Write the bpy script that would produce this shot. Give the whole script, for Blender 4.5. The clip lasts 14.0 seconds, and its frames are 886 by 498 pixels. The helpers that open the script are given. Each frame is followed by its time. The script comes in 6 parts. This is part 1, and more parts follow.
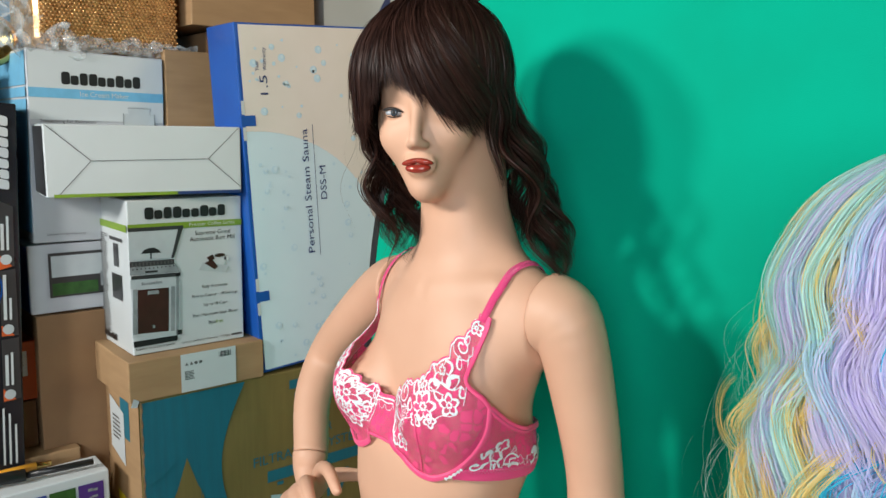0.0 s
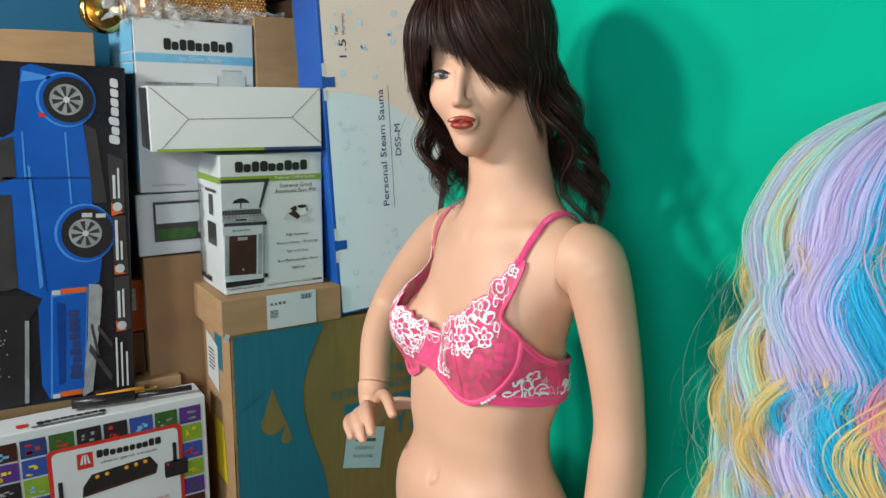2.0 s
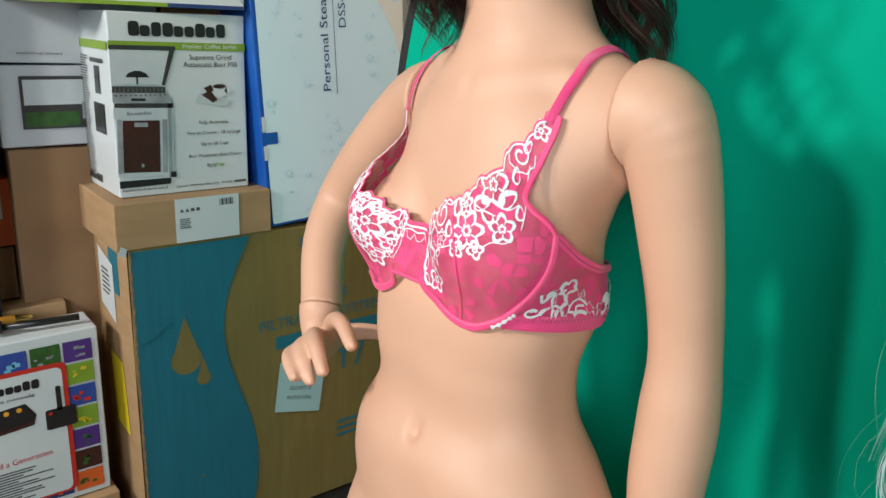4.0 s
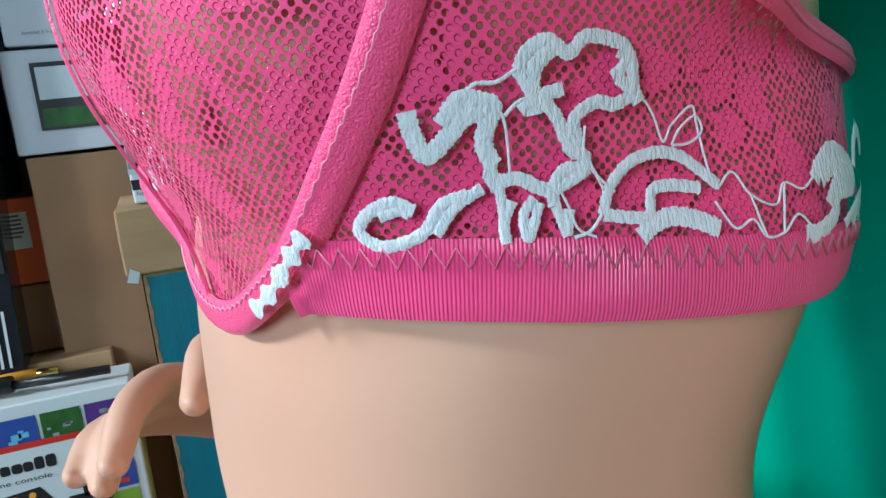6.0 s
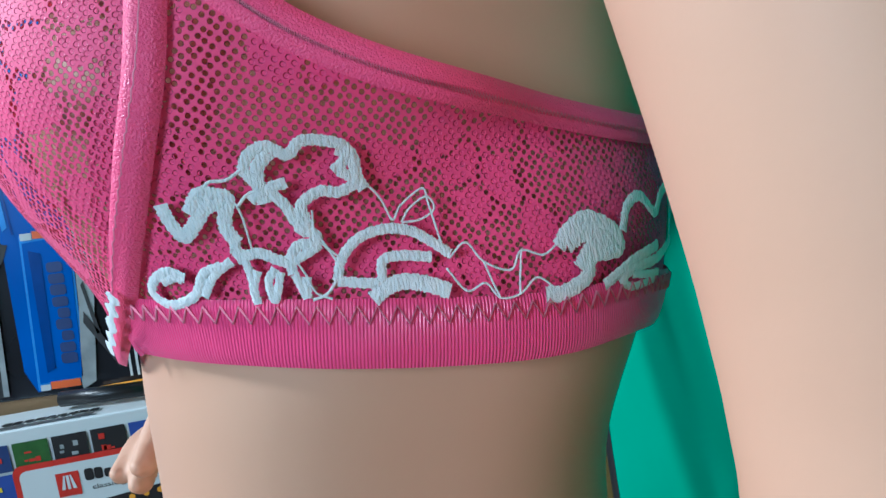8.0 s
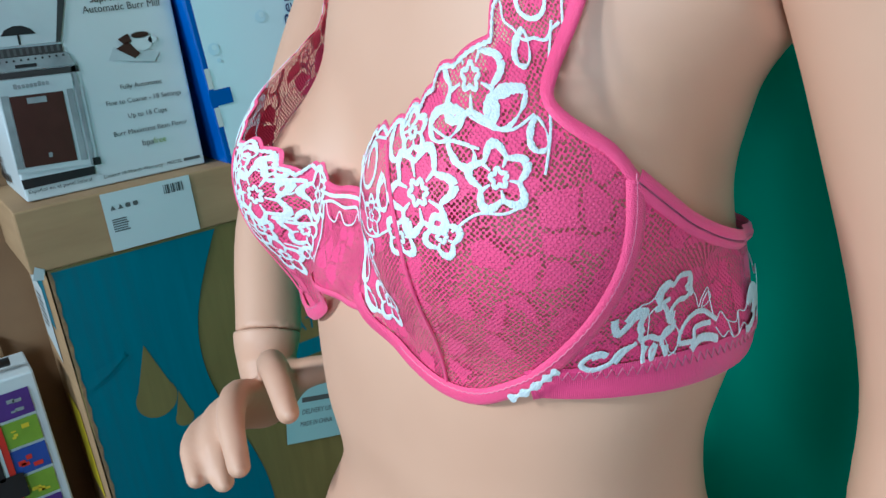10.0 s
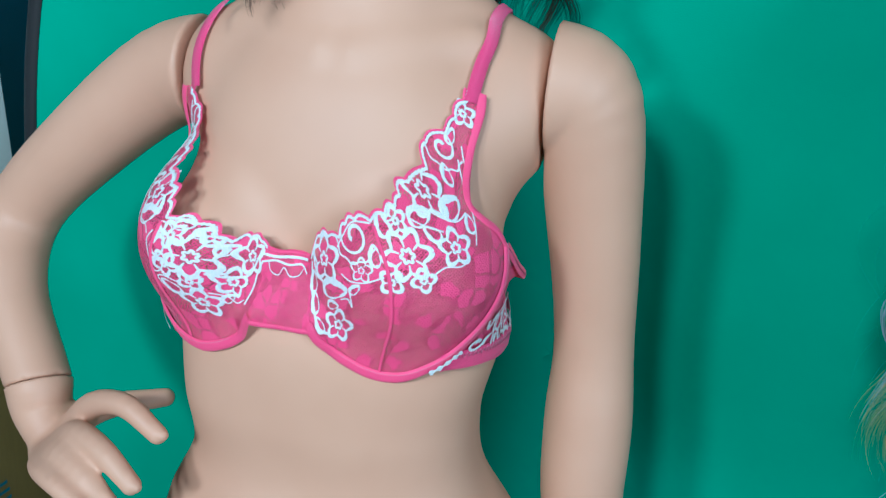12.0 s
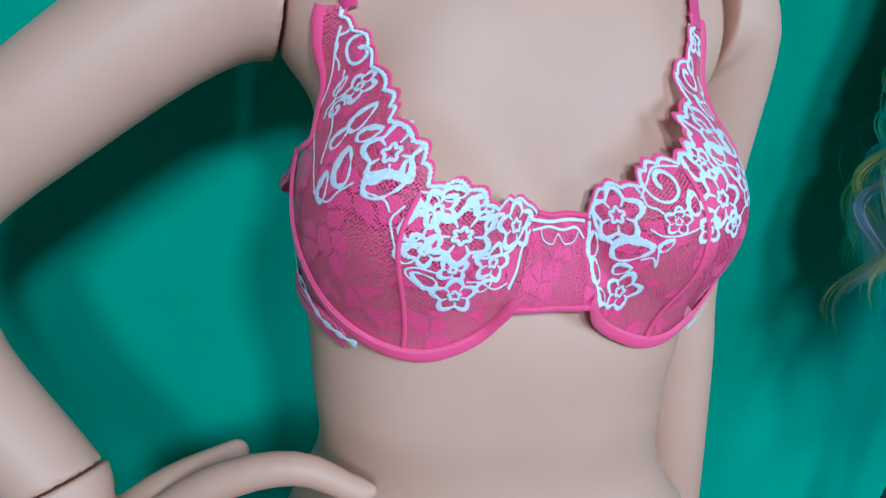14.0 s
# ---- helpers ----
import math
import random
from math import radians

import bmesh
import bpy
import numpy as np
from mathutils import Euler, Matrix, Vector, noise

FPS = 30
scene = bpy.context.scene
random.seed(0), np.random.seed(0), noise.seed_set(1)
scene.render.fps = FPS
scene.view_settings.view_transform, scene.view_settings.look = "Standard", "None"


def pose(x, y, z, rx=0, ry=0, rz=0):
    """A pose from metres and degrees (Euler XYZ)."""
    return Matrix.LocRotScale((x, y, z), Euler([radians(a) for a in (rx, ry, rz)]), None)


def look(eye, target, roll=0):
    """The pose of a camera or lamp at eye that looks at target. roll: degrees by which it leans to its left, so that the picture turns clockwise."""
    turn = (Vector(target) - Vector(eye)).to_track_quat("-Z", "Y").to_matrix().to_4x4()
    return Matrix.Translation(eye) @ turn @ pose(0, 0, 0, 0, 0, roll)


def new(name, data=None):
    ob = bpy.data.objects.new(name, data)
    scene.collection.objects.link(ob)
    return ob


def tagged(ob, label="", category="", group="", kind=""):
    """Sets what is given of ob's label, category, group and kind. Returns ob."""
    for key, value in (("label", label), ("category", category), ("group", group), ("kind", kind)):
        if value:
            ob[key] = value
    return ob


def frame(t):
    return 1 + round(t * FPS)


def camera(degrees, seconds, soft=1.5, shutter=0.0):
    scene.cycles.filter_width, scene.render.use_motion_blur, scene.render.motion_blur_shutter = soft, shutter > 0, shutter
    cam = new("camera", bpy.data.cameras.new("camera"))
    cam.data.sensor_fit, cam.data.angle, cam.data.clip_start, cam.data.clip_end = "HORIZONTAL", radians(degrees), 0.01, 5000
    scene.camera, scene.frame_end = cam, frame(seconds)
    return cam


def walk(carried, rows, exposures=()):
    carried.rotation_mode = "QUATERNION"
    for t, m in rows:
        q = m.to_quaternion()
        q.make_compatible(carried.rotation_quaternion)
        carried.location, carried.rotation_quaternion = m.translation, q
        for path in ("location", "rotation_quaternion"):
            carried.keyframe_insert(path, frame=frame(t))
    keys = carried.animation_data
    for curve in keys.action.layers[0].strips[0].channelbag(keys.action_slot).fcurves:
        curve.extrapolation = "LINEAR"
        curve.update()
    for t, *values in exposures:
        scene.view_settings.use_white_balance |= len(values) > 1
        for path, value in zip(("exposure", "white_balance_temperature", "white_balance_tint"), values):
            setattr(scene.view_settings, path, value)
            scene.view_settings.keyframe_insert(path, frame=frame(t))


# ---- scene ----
cam = camera(59.9, 14.0)
PATH = [
    (0, (0.705, -0.653, 1.402), (-0.788, 0.643, 1.102), 0.9),
    (0.5, (0.779, -0.658, 1.408), (-0.793, 0.545, 1.122), 1.2),
    (1, (0.811, -0.669, 1.405), (-0.793, 0.478, 1.069), 1.1),
    (1.5, (0.821, -0.663, 1.403), (-0.799, 0.448, 1.026), 0.8),
    (2, (0.822, -0.662, 1.403), (-0.807, 0.426, 1.0), 0.7),
    (2.5, (0.81, -0.664, 1.405), (-0.817, 0.422, 0.988), 0.8),
    (3, (0.77, -0.664, 1.397), (-0.82, 0.461, 0.946), 1.4),
    (3.5, (0.652, -0.645, 1.364), (-0.856, 0.56, 0.843), 2.2),
    (4, (0.542, -0.544, 1.267), (-0.935, 0.683, 0.708), 2.4),
    (4.2, (0.505, -0.496, 1.223), (-0.977, 0.717, 0.648), 1.7),
    (6.3, (0.24, -0.116, 1.056), (-1.661, 0.424, 0.753), -7.0),
    (6.5, (0.256, -0.113, 1.064), (-1.671, 0.357, 0.809), -7.4),
    (7, (0.286, -0.081, 1.066), (-1.665, 0.259, 0.789), -7.6),
    (7.5, (0.297, -0.057, 1.05), (-1.661, 0.271, 0.809), -8.0),
    (8, (0.294, -0.065, 1.063), (-1.662, 0.225, 0.759), -7.9),
    (8.5, (0.293, -0.07, 1.07), (-1.655, 0.229, 0.727), -8.7),
    (8.7, (0.293, -0.089, 1.078), (-1.653, 0.234, 0.748), -10.0),
    (10.8, (0.308, -0.41, 1.238), (-0.781, 1.079, 0.467), 0.7),
    (11, (0.303, -0.441, 1.25), (-0.702, 1.114, 0.494), 1.3),
    (11.5, (0.271, -0.524, 1.262), (-0.501, 1.202, 0.61), 2.8),
    (12, (0.214, -0.562, 1.252), (-0.249, 1.288, 0.648), 4.5),
    (12.5, (0.114, -0.547, 1.223), (-0.035, 1.358, 0.633), 6.1),
    (13, (0.035, -0.529, 1.204), (0.095, 1.375, 0.596), 7.4),
    (13.5, (-0.09, -0.509, 1.185), (0.375, 1.344, 0.593), 8.1),
    (14, (-0.192, -0.474, 1.184), (0.476, 1.319, 0.603), 6.9),
]
EXPOSURES = [(0, 0.10, 6550, 8), (4.2, 0.14, 6500, 8), (6.3, 0.34, 5250, 1), (8.7, 0.18, 5100, -1), (10.8, -0.10, 5100, -5), (12.0, -0.18, 4900, -5), (14, -0.30, 4450, -4)]
walk(cam, [(t, look(eye, target, roll)) for t, eye, target, roll in PATH], EXPOSURES)

# ---- light: two lamps in front of the figure, an added daylight fill, a warm ceiling lamp ----
world = bpy.data.worlds.new("room_light")
scene.world = world
world.use_nodes = True
world.node_tree.nodes["Background"].inputs["Color"].default_value = (0.80, 0.90, 1.0, 1)
world.node_tree.nodes["Background"].inputs["Strength"].default_value = 0.10


def area_lamp(name, eye, target, size, watts, colour, spread=180):
    data = bpy.data.lights.new(name, "AREA")
    data.shape, data.size, data.energy, data.color, data.spread = "DISK", size, watts, colour, radians(spread)
    ob = new(name, data)
    ob.matrix_world = look(eye, target)
    return ob


area_lamp("studio_lamp", (-0.14, -1.90, 2.00), (0.0, 0.0, 1.1), 0.24, 22, (1.0, 0.97, 0.93))
area_lamp("studio_lamp", (-0.57, -1.90, 1.85), (0.0, 0.0, 1.1), 0.24, 18, (1.0, 0.98, 0.96))
# Unseen cool lamp that fills in for daylight; the walls hold no window.
area_lamp("daylight_fill", (1.75, -2.0, 1.7), (-0.1, 0.0, 1.1), 1.1, 40, (0.82, 0.93, 1.0))
area_lamp("ceiling_lamp", (0.55, 0.95, 2.25), (-0.7, 0.1, 1.3), 0.30, 6, (1.0, 0.74, 0.45))

# ---- materials ----
def material(name, colour, rough=0.5, colour2=None, scale=40.0, metal=0.0, bump=0.0, bump_scale=200.0, detail=3.0, coat=0.0, sheen=0.0, stretch=(1, 1, 1), island=0.0, sss=0.0):
    """A surface of two close colours mixed by noise at real size, with fine relief and uneven gloss."""
    m = bpy.data.materials.new(name)
    m.use_nodes = True
    nt = m.node_tree
    b = nt.nodes["Principled BSDF"]
    b.inputs["Roughness"].default_value, b.inputs["Metallic"].default_value = rough, metal
    b.inputs["Coat Weight"].default_value, b.inputs["Sheen Weight"].default_value = coat, sheen
    tc = nt.nodes.new("ShaderNodeTexCoord")
    mp = nt.nodes.new("ShaderNodeMapping")
    mp.inputs["Scale"].default_value = stretch
    nt.links.new(tc.outputs["Object"], mp.inputs["Vector"])
    n = nt.nodes.new("ShaderNodeTexNoise")
    n.inputs["Scale"].default_value, n.inputs["Detail"].default_value = scale, detail
    nt.links.new(mp.outputs["Vector"], n.inputs["Vector"])
    r = nt.nodes.new("ShaderNodeValToRGB")
    c2 = colour2 or tuple(0.86 * v for v in colour)
    r.color_ramp.elements[0].position, r.color_ramp.elements[1].position = 0.32, 0.68
    r.color_ramp.elements[0].color, r.color_ramp.elements[1].color = (*c2, 1), (*colour, 1)
    nt.links.new(n.outputs["Fac"], r.inputs["Fac"])
    out = r.outputs["Color"]
    if island:
        g = nt.nodes.new("ShaderNodeNewGeometry")
        h = nt.nodes.new("ShaderNodeHueSaturation")
        k = nt.nodes.new("ShaderNodeMapRange")
        k.inputs["To Min"].default_value, k.inputs["To Max"].default_value = 1 - island, 1 + island
        nt.links.new(g.outputs["Random Per Island"], k.inputs["Value"])
        nt.links.new(k.outputs["Result"], h.inputs["Value"])
        nt.links.new(out, h.inputs["Color"])
        out = h.outputs["Color"]
    nt.links.new(out, b.inputs["Base Color"])
    k = nt.nodes.new("ShaderNodeMapRange")
    k.inputs["To Min"].default_value, k.inputs["To Max"].default_value = rough * 0.85, min(1, rough * 1.15)
    nt.links.new(n.outputs["Fac"], k.inputs["Value"])
    nt.links.new(k.outputs["Result"], b.inputs["Roughness"])
    if bump:
        n2 = nt.nodes.new("ShaderNodeTexNoise")
        n2.inputs["Scale"].default_value, n2.inputs["Detail"].default_value = bump_scale, 4
        nt.links.new(mp.outputs["Vector"], n2.inputs["Vector"])
        u = nt.nodes.new("ShaderNodeBump")
        u.inputs["Strength"].default_value, u.inputs["Distance"].default_value = bump, 0.001
        nt.links.new(n2.outputs["Fac"], u.inputs["Height"])
        nt.links.new(u.outputs["Normal"], b.inputs["Normal"])
    return m


SKIN = material("painted_skin", (0.67, 0.388, 0.258), 0.54, (0.64, 0.362, 0.239), 14, bump=0.03, bump_scale=700)
LIPS = material("lip_paint", (0.33, 0.035, 0.02), 0.16, scale=60, coat=0.6)
EYEWHITE = material("eye_white", (0.42, 0.43, 0.46), 0.2)
IRIS = material("eye_iris", (0.045, 0.06, 0.075), 0.15)
LASH = material("lash_paint", (0.02, 0.014, 0.012), 0.5)
BROW = material("brow_paint", (0.10, 0.05, 0.03), 0.6)
GREEN = material("green_muslin", (0.002, 0.435, 0.275), 0.9, (0.002, 0.385, 0.24), 5, bump=0.25, bump_scale=900)
GREEN.node_tree.nodes["Principled BSDF"].inputs["Specular IOR Level"].default_value = 0.08
RIM = material("black_rim", (0.012, 0.013, 0.015), 0.6, scale=90)
KRAFT = material("kraft_card", (0.40, 0.25, 0.125), 0.8, (0.34, 0.205, 0.10), 9, bump=0.15, bump_scale=160, stretch=(1, 1, 6))
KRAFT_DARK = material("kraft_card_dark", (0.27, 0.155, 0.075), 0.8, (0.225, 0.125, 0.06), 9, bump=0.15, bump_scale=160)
KRAFT_EDGE = material("kraft_torn_edge", (0.33, 0.2, 0.10), 0.9, (0.22, 0.13, 0.07), 120, bump=0.5, bump_scale=300)
TAPE = material("clear_tape", (0.50, 0.36, 0.20), 0.18, (0.46, 0.32, 0.17), 50)
OLIVE = material("olive_card", (0.20, 0.152, 0.045), 0.62, (0.17, 0.128, 0.037), 12, bump=0.3, bump_scale=240, stretch=(1, 7, 0.6))
TEAL = material("teal_print", (0.012, 0.155, 0.215), 0.5, (0.014, 0.13, 0.185), 12, bump=0.3, bump_scale=240, stretch=(1, 7, 0.6))
WHITE_CARD = material("white_card", (0.60, 0.64, 0.65), 0.38, (0.56, 0.60, 0.61), 6)
GREY_CARD = material("grey_white_card", (0.50, 0.52, 0.55), 0.45, (0.46, 0.48, 0.51), 6)
PALE_BLUE = material("pale_blue_print", (0.66, 0.81, 0.88), 0.24, (0.62, 0.78, 0.86), 5)
DROPLET = material("droplet_print", (0.52, 0.71, 0.83), 0.24, (0.58, 0.75, 0.85), 60)
CREAM = material("cream_print", (0.80, 0.74, 0.68), 0.24, (0.76, 0.70, 0.63), 8)
BLUE_CARD = material("blue_card", (0.012, 0.10, 0.42), 0.35, (0.010, 0.08, 0.36), 12)
NAVY = material("navy_print", (0.02, 0.045, 0.16), 0.4)
BLACK_INK = material("black_ink", (0.014, 0.014, 0.016), 0.4)
GREY_INK = material("grey_ink", (0.10, 0.10, 0.10), 0.5)
LIME = material("lime_print", (0.21, 0.34, 0.03), 0.4)
SKY = material("sky_blue_print", (0.17, 0.46, 0.68), 0.4)
BLACK_GLOSS = material("black_gloss_card", (0.010, 0.011, 0.015), 0.22, (0.018, 0.020, 0.026), 7)
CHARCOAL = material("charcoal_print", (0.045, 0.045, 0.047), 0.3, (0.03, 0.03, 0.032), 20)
TRUCK_BLUE = material("truck_blue_print", (0.008, 0.10, 0.46), 0.24, (0.006, 0.075, 0.36), 9)
TRUCK_DARK = material("truck_navy_print", (0.005, 0.05, 0.25), 0.24)
TRUCK_LIGHT = material("truck_highlight_print", (0.06, 0.26, 0.70), 0.24)
RED = material("red_print", (0.55, 0.03, 0.02), 0.35)
ORANGE = material("orange_print", (0.66, 0.12, 0.02), 0.4, (0.60, 0.10, 0.02), 10)
YELLOW = material("yellow_label", (0.72, 0.55, 0.02), 0.5)
AMBER = material("amber_print", (0.80, 0.36, 0.03), 0.4)
PURPLE = material("purple_print", (0.08, 0.03, 0.20), 0.4)
MIDBLUE = material("mid_blue_print", (0.03, 0.07, 0.32), 0.4)
LEAFGREEN = material("leaf_green_print", (0.035, 0.115, 0.022), 0.4, (0.02, 0.075, 0.015), 60)
BROWN_PRINT = material("brown_print", (0.055, 0.018, 0.014), 0.3, (0.04, 0.013, 0.010), 30)
SILVER = material("silver_print", (0.33, 0.36, 0.37), 0.25, (0.22, 0.24, 0.25), 30)
PALE_GREY = material("pale_grey_print", (0.52, 0.57, 0.58), 0.3, (0.46, 0.5, 0.52), 20)
SLIP = material("pale_label", (0.36, 0.55, 0.56), 0.6, (0.33, 0.51, 0.53), 8)
BRASS = material("brass", (0.62, 0.43, 0.14), 0.16, metal=1.0)
WALL_BLUE = material("blue_wall_paint", (0.008, 0.125, 0.24), 0.6, (0.007, 0.115, 0.225), 3, bump=0.2, bump_scale=60)
WALL_CREAM = material("cream_wall_paint", (0.62, 0.54, 0.42), 0.7, (0.59, 0.51, 0.40), 3, bump=0.2, bump_scale=60)
# Dark brown chosen to lower the light bounced off the unseen walls.
WALL_DIM = material("dim_bounce_wall", (0.24, 0.19, 0.14), 0.7, (0.21, 0.165, 0.12), 3, bump=0.2, bump_scale=60)
FLOOR_MAT = material("floor_boards", (0.20, 0.13, 0.08), 0.5, (0.16, 0.10, 0.06), 4, stretch=(1, 8, 1))
# Greyed so that the unseen ceiling sends back less light.
CEILING_MAT = material("toned_down_ceiling", (0.52, 0.51, 0.48), 0.8, scale=3)
BLACK_PLASTIC = material("black_plastic", (0.012, 0.012, 0.013), 0.35, bump=0.1)

# ---- helpers for building ----
def mesh(name, verts, faces, mats, parent=None, label="", smooth=False, uv=None, index=None):
    """One mesh object from vertices and faces; uv: a pair for each vertex."""
    me = bpy.data.meshes.new(name)
    me.from_pydata([tuple(map(float, v)) for v in verts], [], [tuple(map(int, f)) for f in faces])
    for m in mats if isinstance(mats, (list, tuple)) else [mats]:
        me.materials.append(m)
    if index is not None:
        me.polygons.foreach_set("material_index", np.asarray(index, np.int32))
    if uv is not None:
        layer = me.uv_layers.new(name="metres")
        loops = np.empty(len(me.loops), np.int32)
        me.loops.foreach_get("vertex_index", loops)
        layer.data.foreach_set("uv", np.asarray(uv, np.float32)[loops].ravel())
    if smooth:
        me.polygons.foreach_set("use_smooth", np.ones(len(me.polygons), bool))
    me.update()
    ob = new(name, me)
    if parent is not None:
        ob.parent = parent
    if label:
        tagged(ob, label)
    return ob


def part(name, bm, mat, parent, label="", smooth=False):
    me = bpy.data.meshes.new(name)
    bm.to_mesh(me)
    bm.free()
    me.materials.append(mat)
    if smooth:
        me.polygons.foreach_set("use_smooth", np.ones(len(me.polygons), bool))
    ob = new(name, me)
    ob.parent = parent
    if label:
        tagged(ob, label)
    return ob


def block(size, at=(0, 0, 0), bevel=0.002, segments=2):
    """A bmesh box with softened edges; at: the middle of its base."""
    bm = bmesh.new()
    bmesh.ops.create_cube(bm, size=1)
    bmesh.ops.scale(bm, vec=size, verts=bm.verts)
    bmesh.ops.translate(bm, vec=(at[0], at[1], at[2] + size[2] / 2), verts=bm.verts)
    if bevel:
        bmesh.ops.bevel(bm, geom=bm.edges[:], offset=bevel, segments=segments, affect="EDGES", profile=0.5)
    return bm


def thing(name, at, rz=0, label="", category="", group="", kind="", rx=0, ry=0):
    ob = new(name)
    ob.matrix_world = pose(*at, rx, ry, rz)
    ob.empty_display_size = 0.05
    return tagged(ob, label, category, group, kind)


def nets(field, lo, hi, step):
    """A closed surface of field(points) = 0 in the box lo..hi, by naive surface nets: vertices, quads."""
    lo, hi = np.asarray(lo, float), np.asarray(hi, float)
    n = np.ceil((hi - lo) / step).astype(int) + 1
    ax = [lo[i] + step * np.arange(n[i]) for i in range(3)]
    v = np.empty(n)
    for i in range(0, n[0], 16):
        g = np.stack(np.meshgrid(ax[0][i:i + 16], ax[1], ax[2], indexing="ij"), -1)
        v[i:i + 16] = field(g)
    v[0], v[-1], v[:, 0], v[:, -1], v[:, :, 0], v[:, :, -1] = (step,) * 6
    inside = v < 0
    acc, cnt = np.zeros((*(n - 1), 3)), np.zeros(n - 1)
    shape = n - 1
    for axis in range(3):
        o1, o2 = [a for a in range(3) if a != axis]
        for d1 in (0, 1):
            for d2 in (0, 1):
                s0, off = [slice(0, shape[a]) for a in range(3)], np.zeros(3)
                s0[o1], s0[o2] = slice(d1, shape[o1] + d1), slice(d2, shape[o2] + d2)
                s1 = list(s0)
                s1[axis] = slice(1, shape[axis] + 1)
                off[o1], off[o2] = d1, d2
                a, b = v[tuple(s0)], v[tuple(s1)]
                hit = (a < 0) != (b < 0)
                f = np.where(hit, a / np.where(hit, a - b, 1), 0)
                acc += hit[..., None] * off
                acc[..., axis] += f * hit
                cnt += hit
    used = cnt > 0
    ids = np.full(shape, -1)
    ids[used] = np.arange(used.sum())
    cells = np.argwhere(used)
    verts = lo + step * (cells + acc[used] / cnt[used][:, None])
    quads = []
    for axis in range(3):
        o1, o2 = [(1, 2), (2, 0), (0, 1)][axis]
        s0 = [slice(1, shape[a]) for a in range(3)]
        s0[axis] = slice(0, shape[axis])
        s1 = list(s0)
        s1[axis] = slice(1, shape[axis] + 1)
        a, b = inside[tuple(s0)], inside[tuple(s1)]
        cell = np.argwhere(a != b)
        flip = b[a != b]
        cell = cell + [0 if i == axis else 1 for i in range(3)]
        e1, e2 = np.eye(3, dtype=int)[o1], np.eye(3, dtype=int)[o2]
        q = np.stack([ids[tuple((cell - k).T)] for k in (0 * e1, e1, e1 + e2, e2)], 1)
        q[flip] = q[flip][:, ::-1]
        quads.append(q)
    return verts, np.concatenate(quads)


def settle(field, verts, rounds=4, h=4e-4):
    """Pulls vertices onto the field's zero surface."""
    for _ in range(rounds):
        d = field(verts)
        g = np.stack([field(verts + h * e) - field(verts - h * e) for e in np.eye(3)], -1) / (2 * h)
        verts = verts - np.clip(d, -0.003, 0.003)[:, None] * g / np.maximum((g**2).sum(-1, keepdims=True), 0.3)
    return verts
# ---- the mannequin's form, as smooth distance fields ----
def ramp(z, zs, vs):
    """Smooth values vs over heights zs (Catmull-Rom through the rows)."""
    zs, vs = np.asarray(zs, float), np.asarray(vs, float)
    m = np.gradient(vs, zs)
    z = np.clip(z, zs[0], zs[-1])
    k = np.clip(np.searchsorted(zs, z) - 1, 0, len(zs) - 2)
    h = zs[k + 1] - zs[k]
    s = (z - zs[k]) / h
    return ((2 * s**3 - 3 * s**2 + 1) * vs[k] + (s**3 - 2 * s**2 + s) * h * m[k]
            + (3 * s**2 - 2 * s**3) * vs[k + 1] + (s**3 - s**2) * h * m[k + 1])


def smin(a, b, k):
    h = np.clip(0.5 + 0.5 * (b - a) / k, 0, 1)
    return b + (a - b) * h - k * h * (1 - h)


def smax(a, b, k):
    return -smin(-a, -b, k)


def ellipsoid(p, c, r):
    q = p - np.asarray(c)
    r = np.asarray(r)
    k0 = np.sqrt(((q / r) ** 2).sum(-1)) + 1e-9
    k1 = np.sqrt(((q / r**2) ** 2).sum(-1)) + 1e-9
    return k0 * (k0 - 1) / k1


def limb(p, a, b, ra, rb):
    a, b = np.asarray(a), np.asarray(b)
    ab = b - a
    h = np.clip(((p - a) @ ab) / (ab @ ab), 0, 1)
    return np.sqrt(((p - a - h[..., None] * ab) ** 2).sum(-1)) - (ra + (rb - ra) * h)


def chain(p, joints, fine=5):
    """A limb through joints ((x, y, z), radius), smoothly bent and swelling."""
    q = np.array([(*c, r) for c, r in joints])
    n = np.arange(len(q), dtype=float)
    t = np.linspace(0, len(q) - 1, (len(q) - 1) * fine + 1)
    q = np.stack([ramp(t, n, q[:, i]) for i in range(4)], -1)
    d = None
    for a, b in zip(q, q[1:]):
        e = limb(p, a[:3], b[:3], a[3], b[3])
        d = e if d is None else np.minimum(d, e)
    return d


BZ = (.62, .72, .78, .83, .87, .91, .96, 1.02, 1.08, 1.14, 1.19, 1.225, 1.26, 1.30, 1.40)
BA = (.168, .168, .1662, .1587, .1399, .1175, .1161, .1229, .1149, .121, .108, .083, .059, .050, .048)
BB = (.100, .101, .094, .0916, .089, .0745, .0745, .0824, .078, .076, .070, .062, .055, .050, .049)
BX = (.040, .042, .0398, .0308, .0221, .0156, .0079, .0093, .0044, .010, .010, .009, .008, .008, .008)
BY = (-.060, -.064, -.0608, -.0629, -.0615, -.057, -.0563, -.0443, -.031, -.025, -.018, -.012, -.008, -.010, -.022)
BUST = {1: ((.0722, -.0848, 1.0859), (.0641, .0601, .0599)), -1: ((-.0723, -.0818, 1.0816), (.0526, .0607, .0595))}

SKIN_BUST = {1: ((.0700, -.0760, 1.0740), (.0600, .0600, .0520)), -1: ((-.0690, -.0740, 1.0700), (.0500, .0600, .0520))}


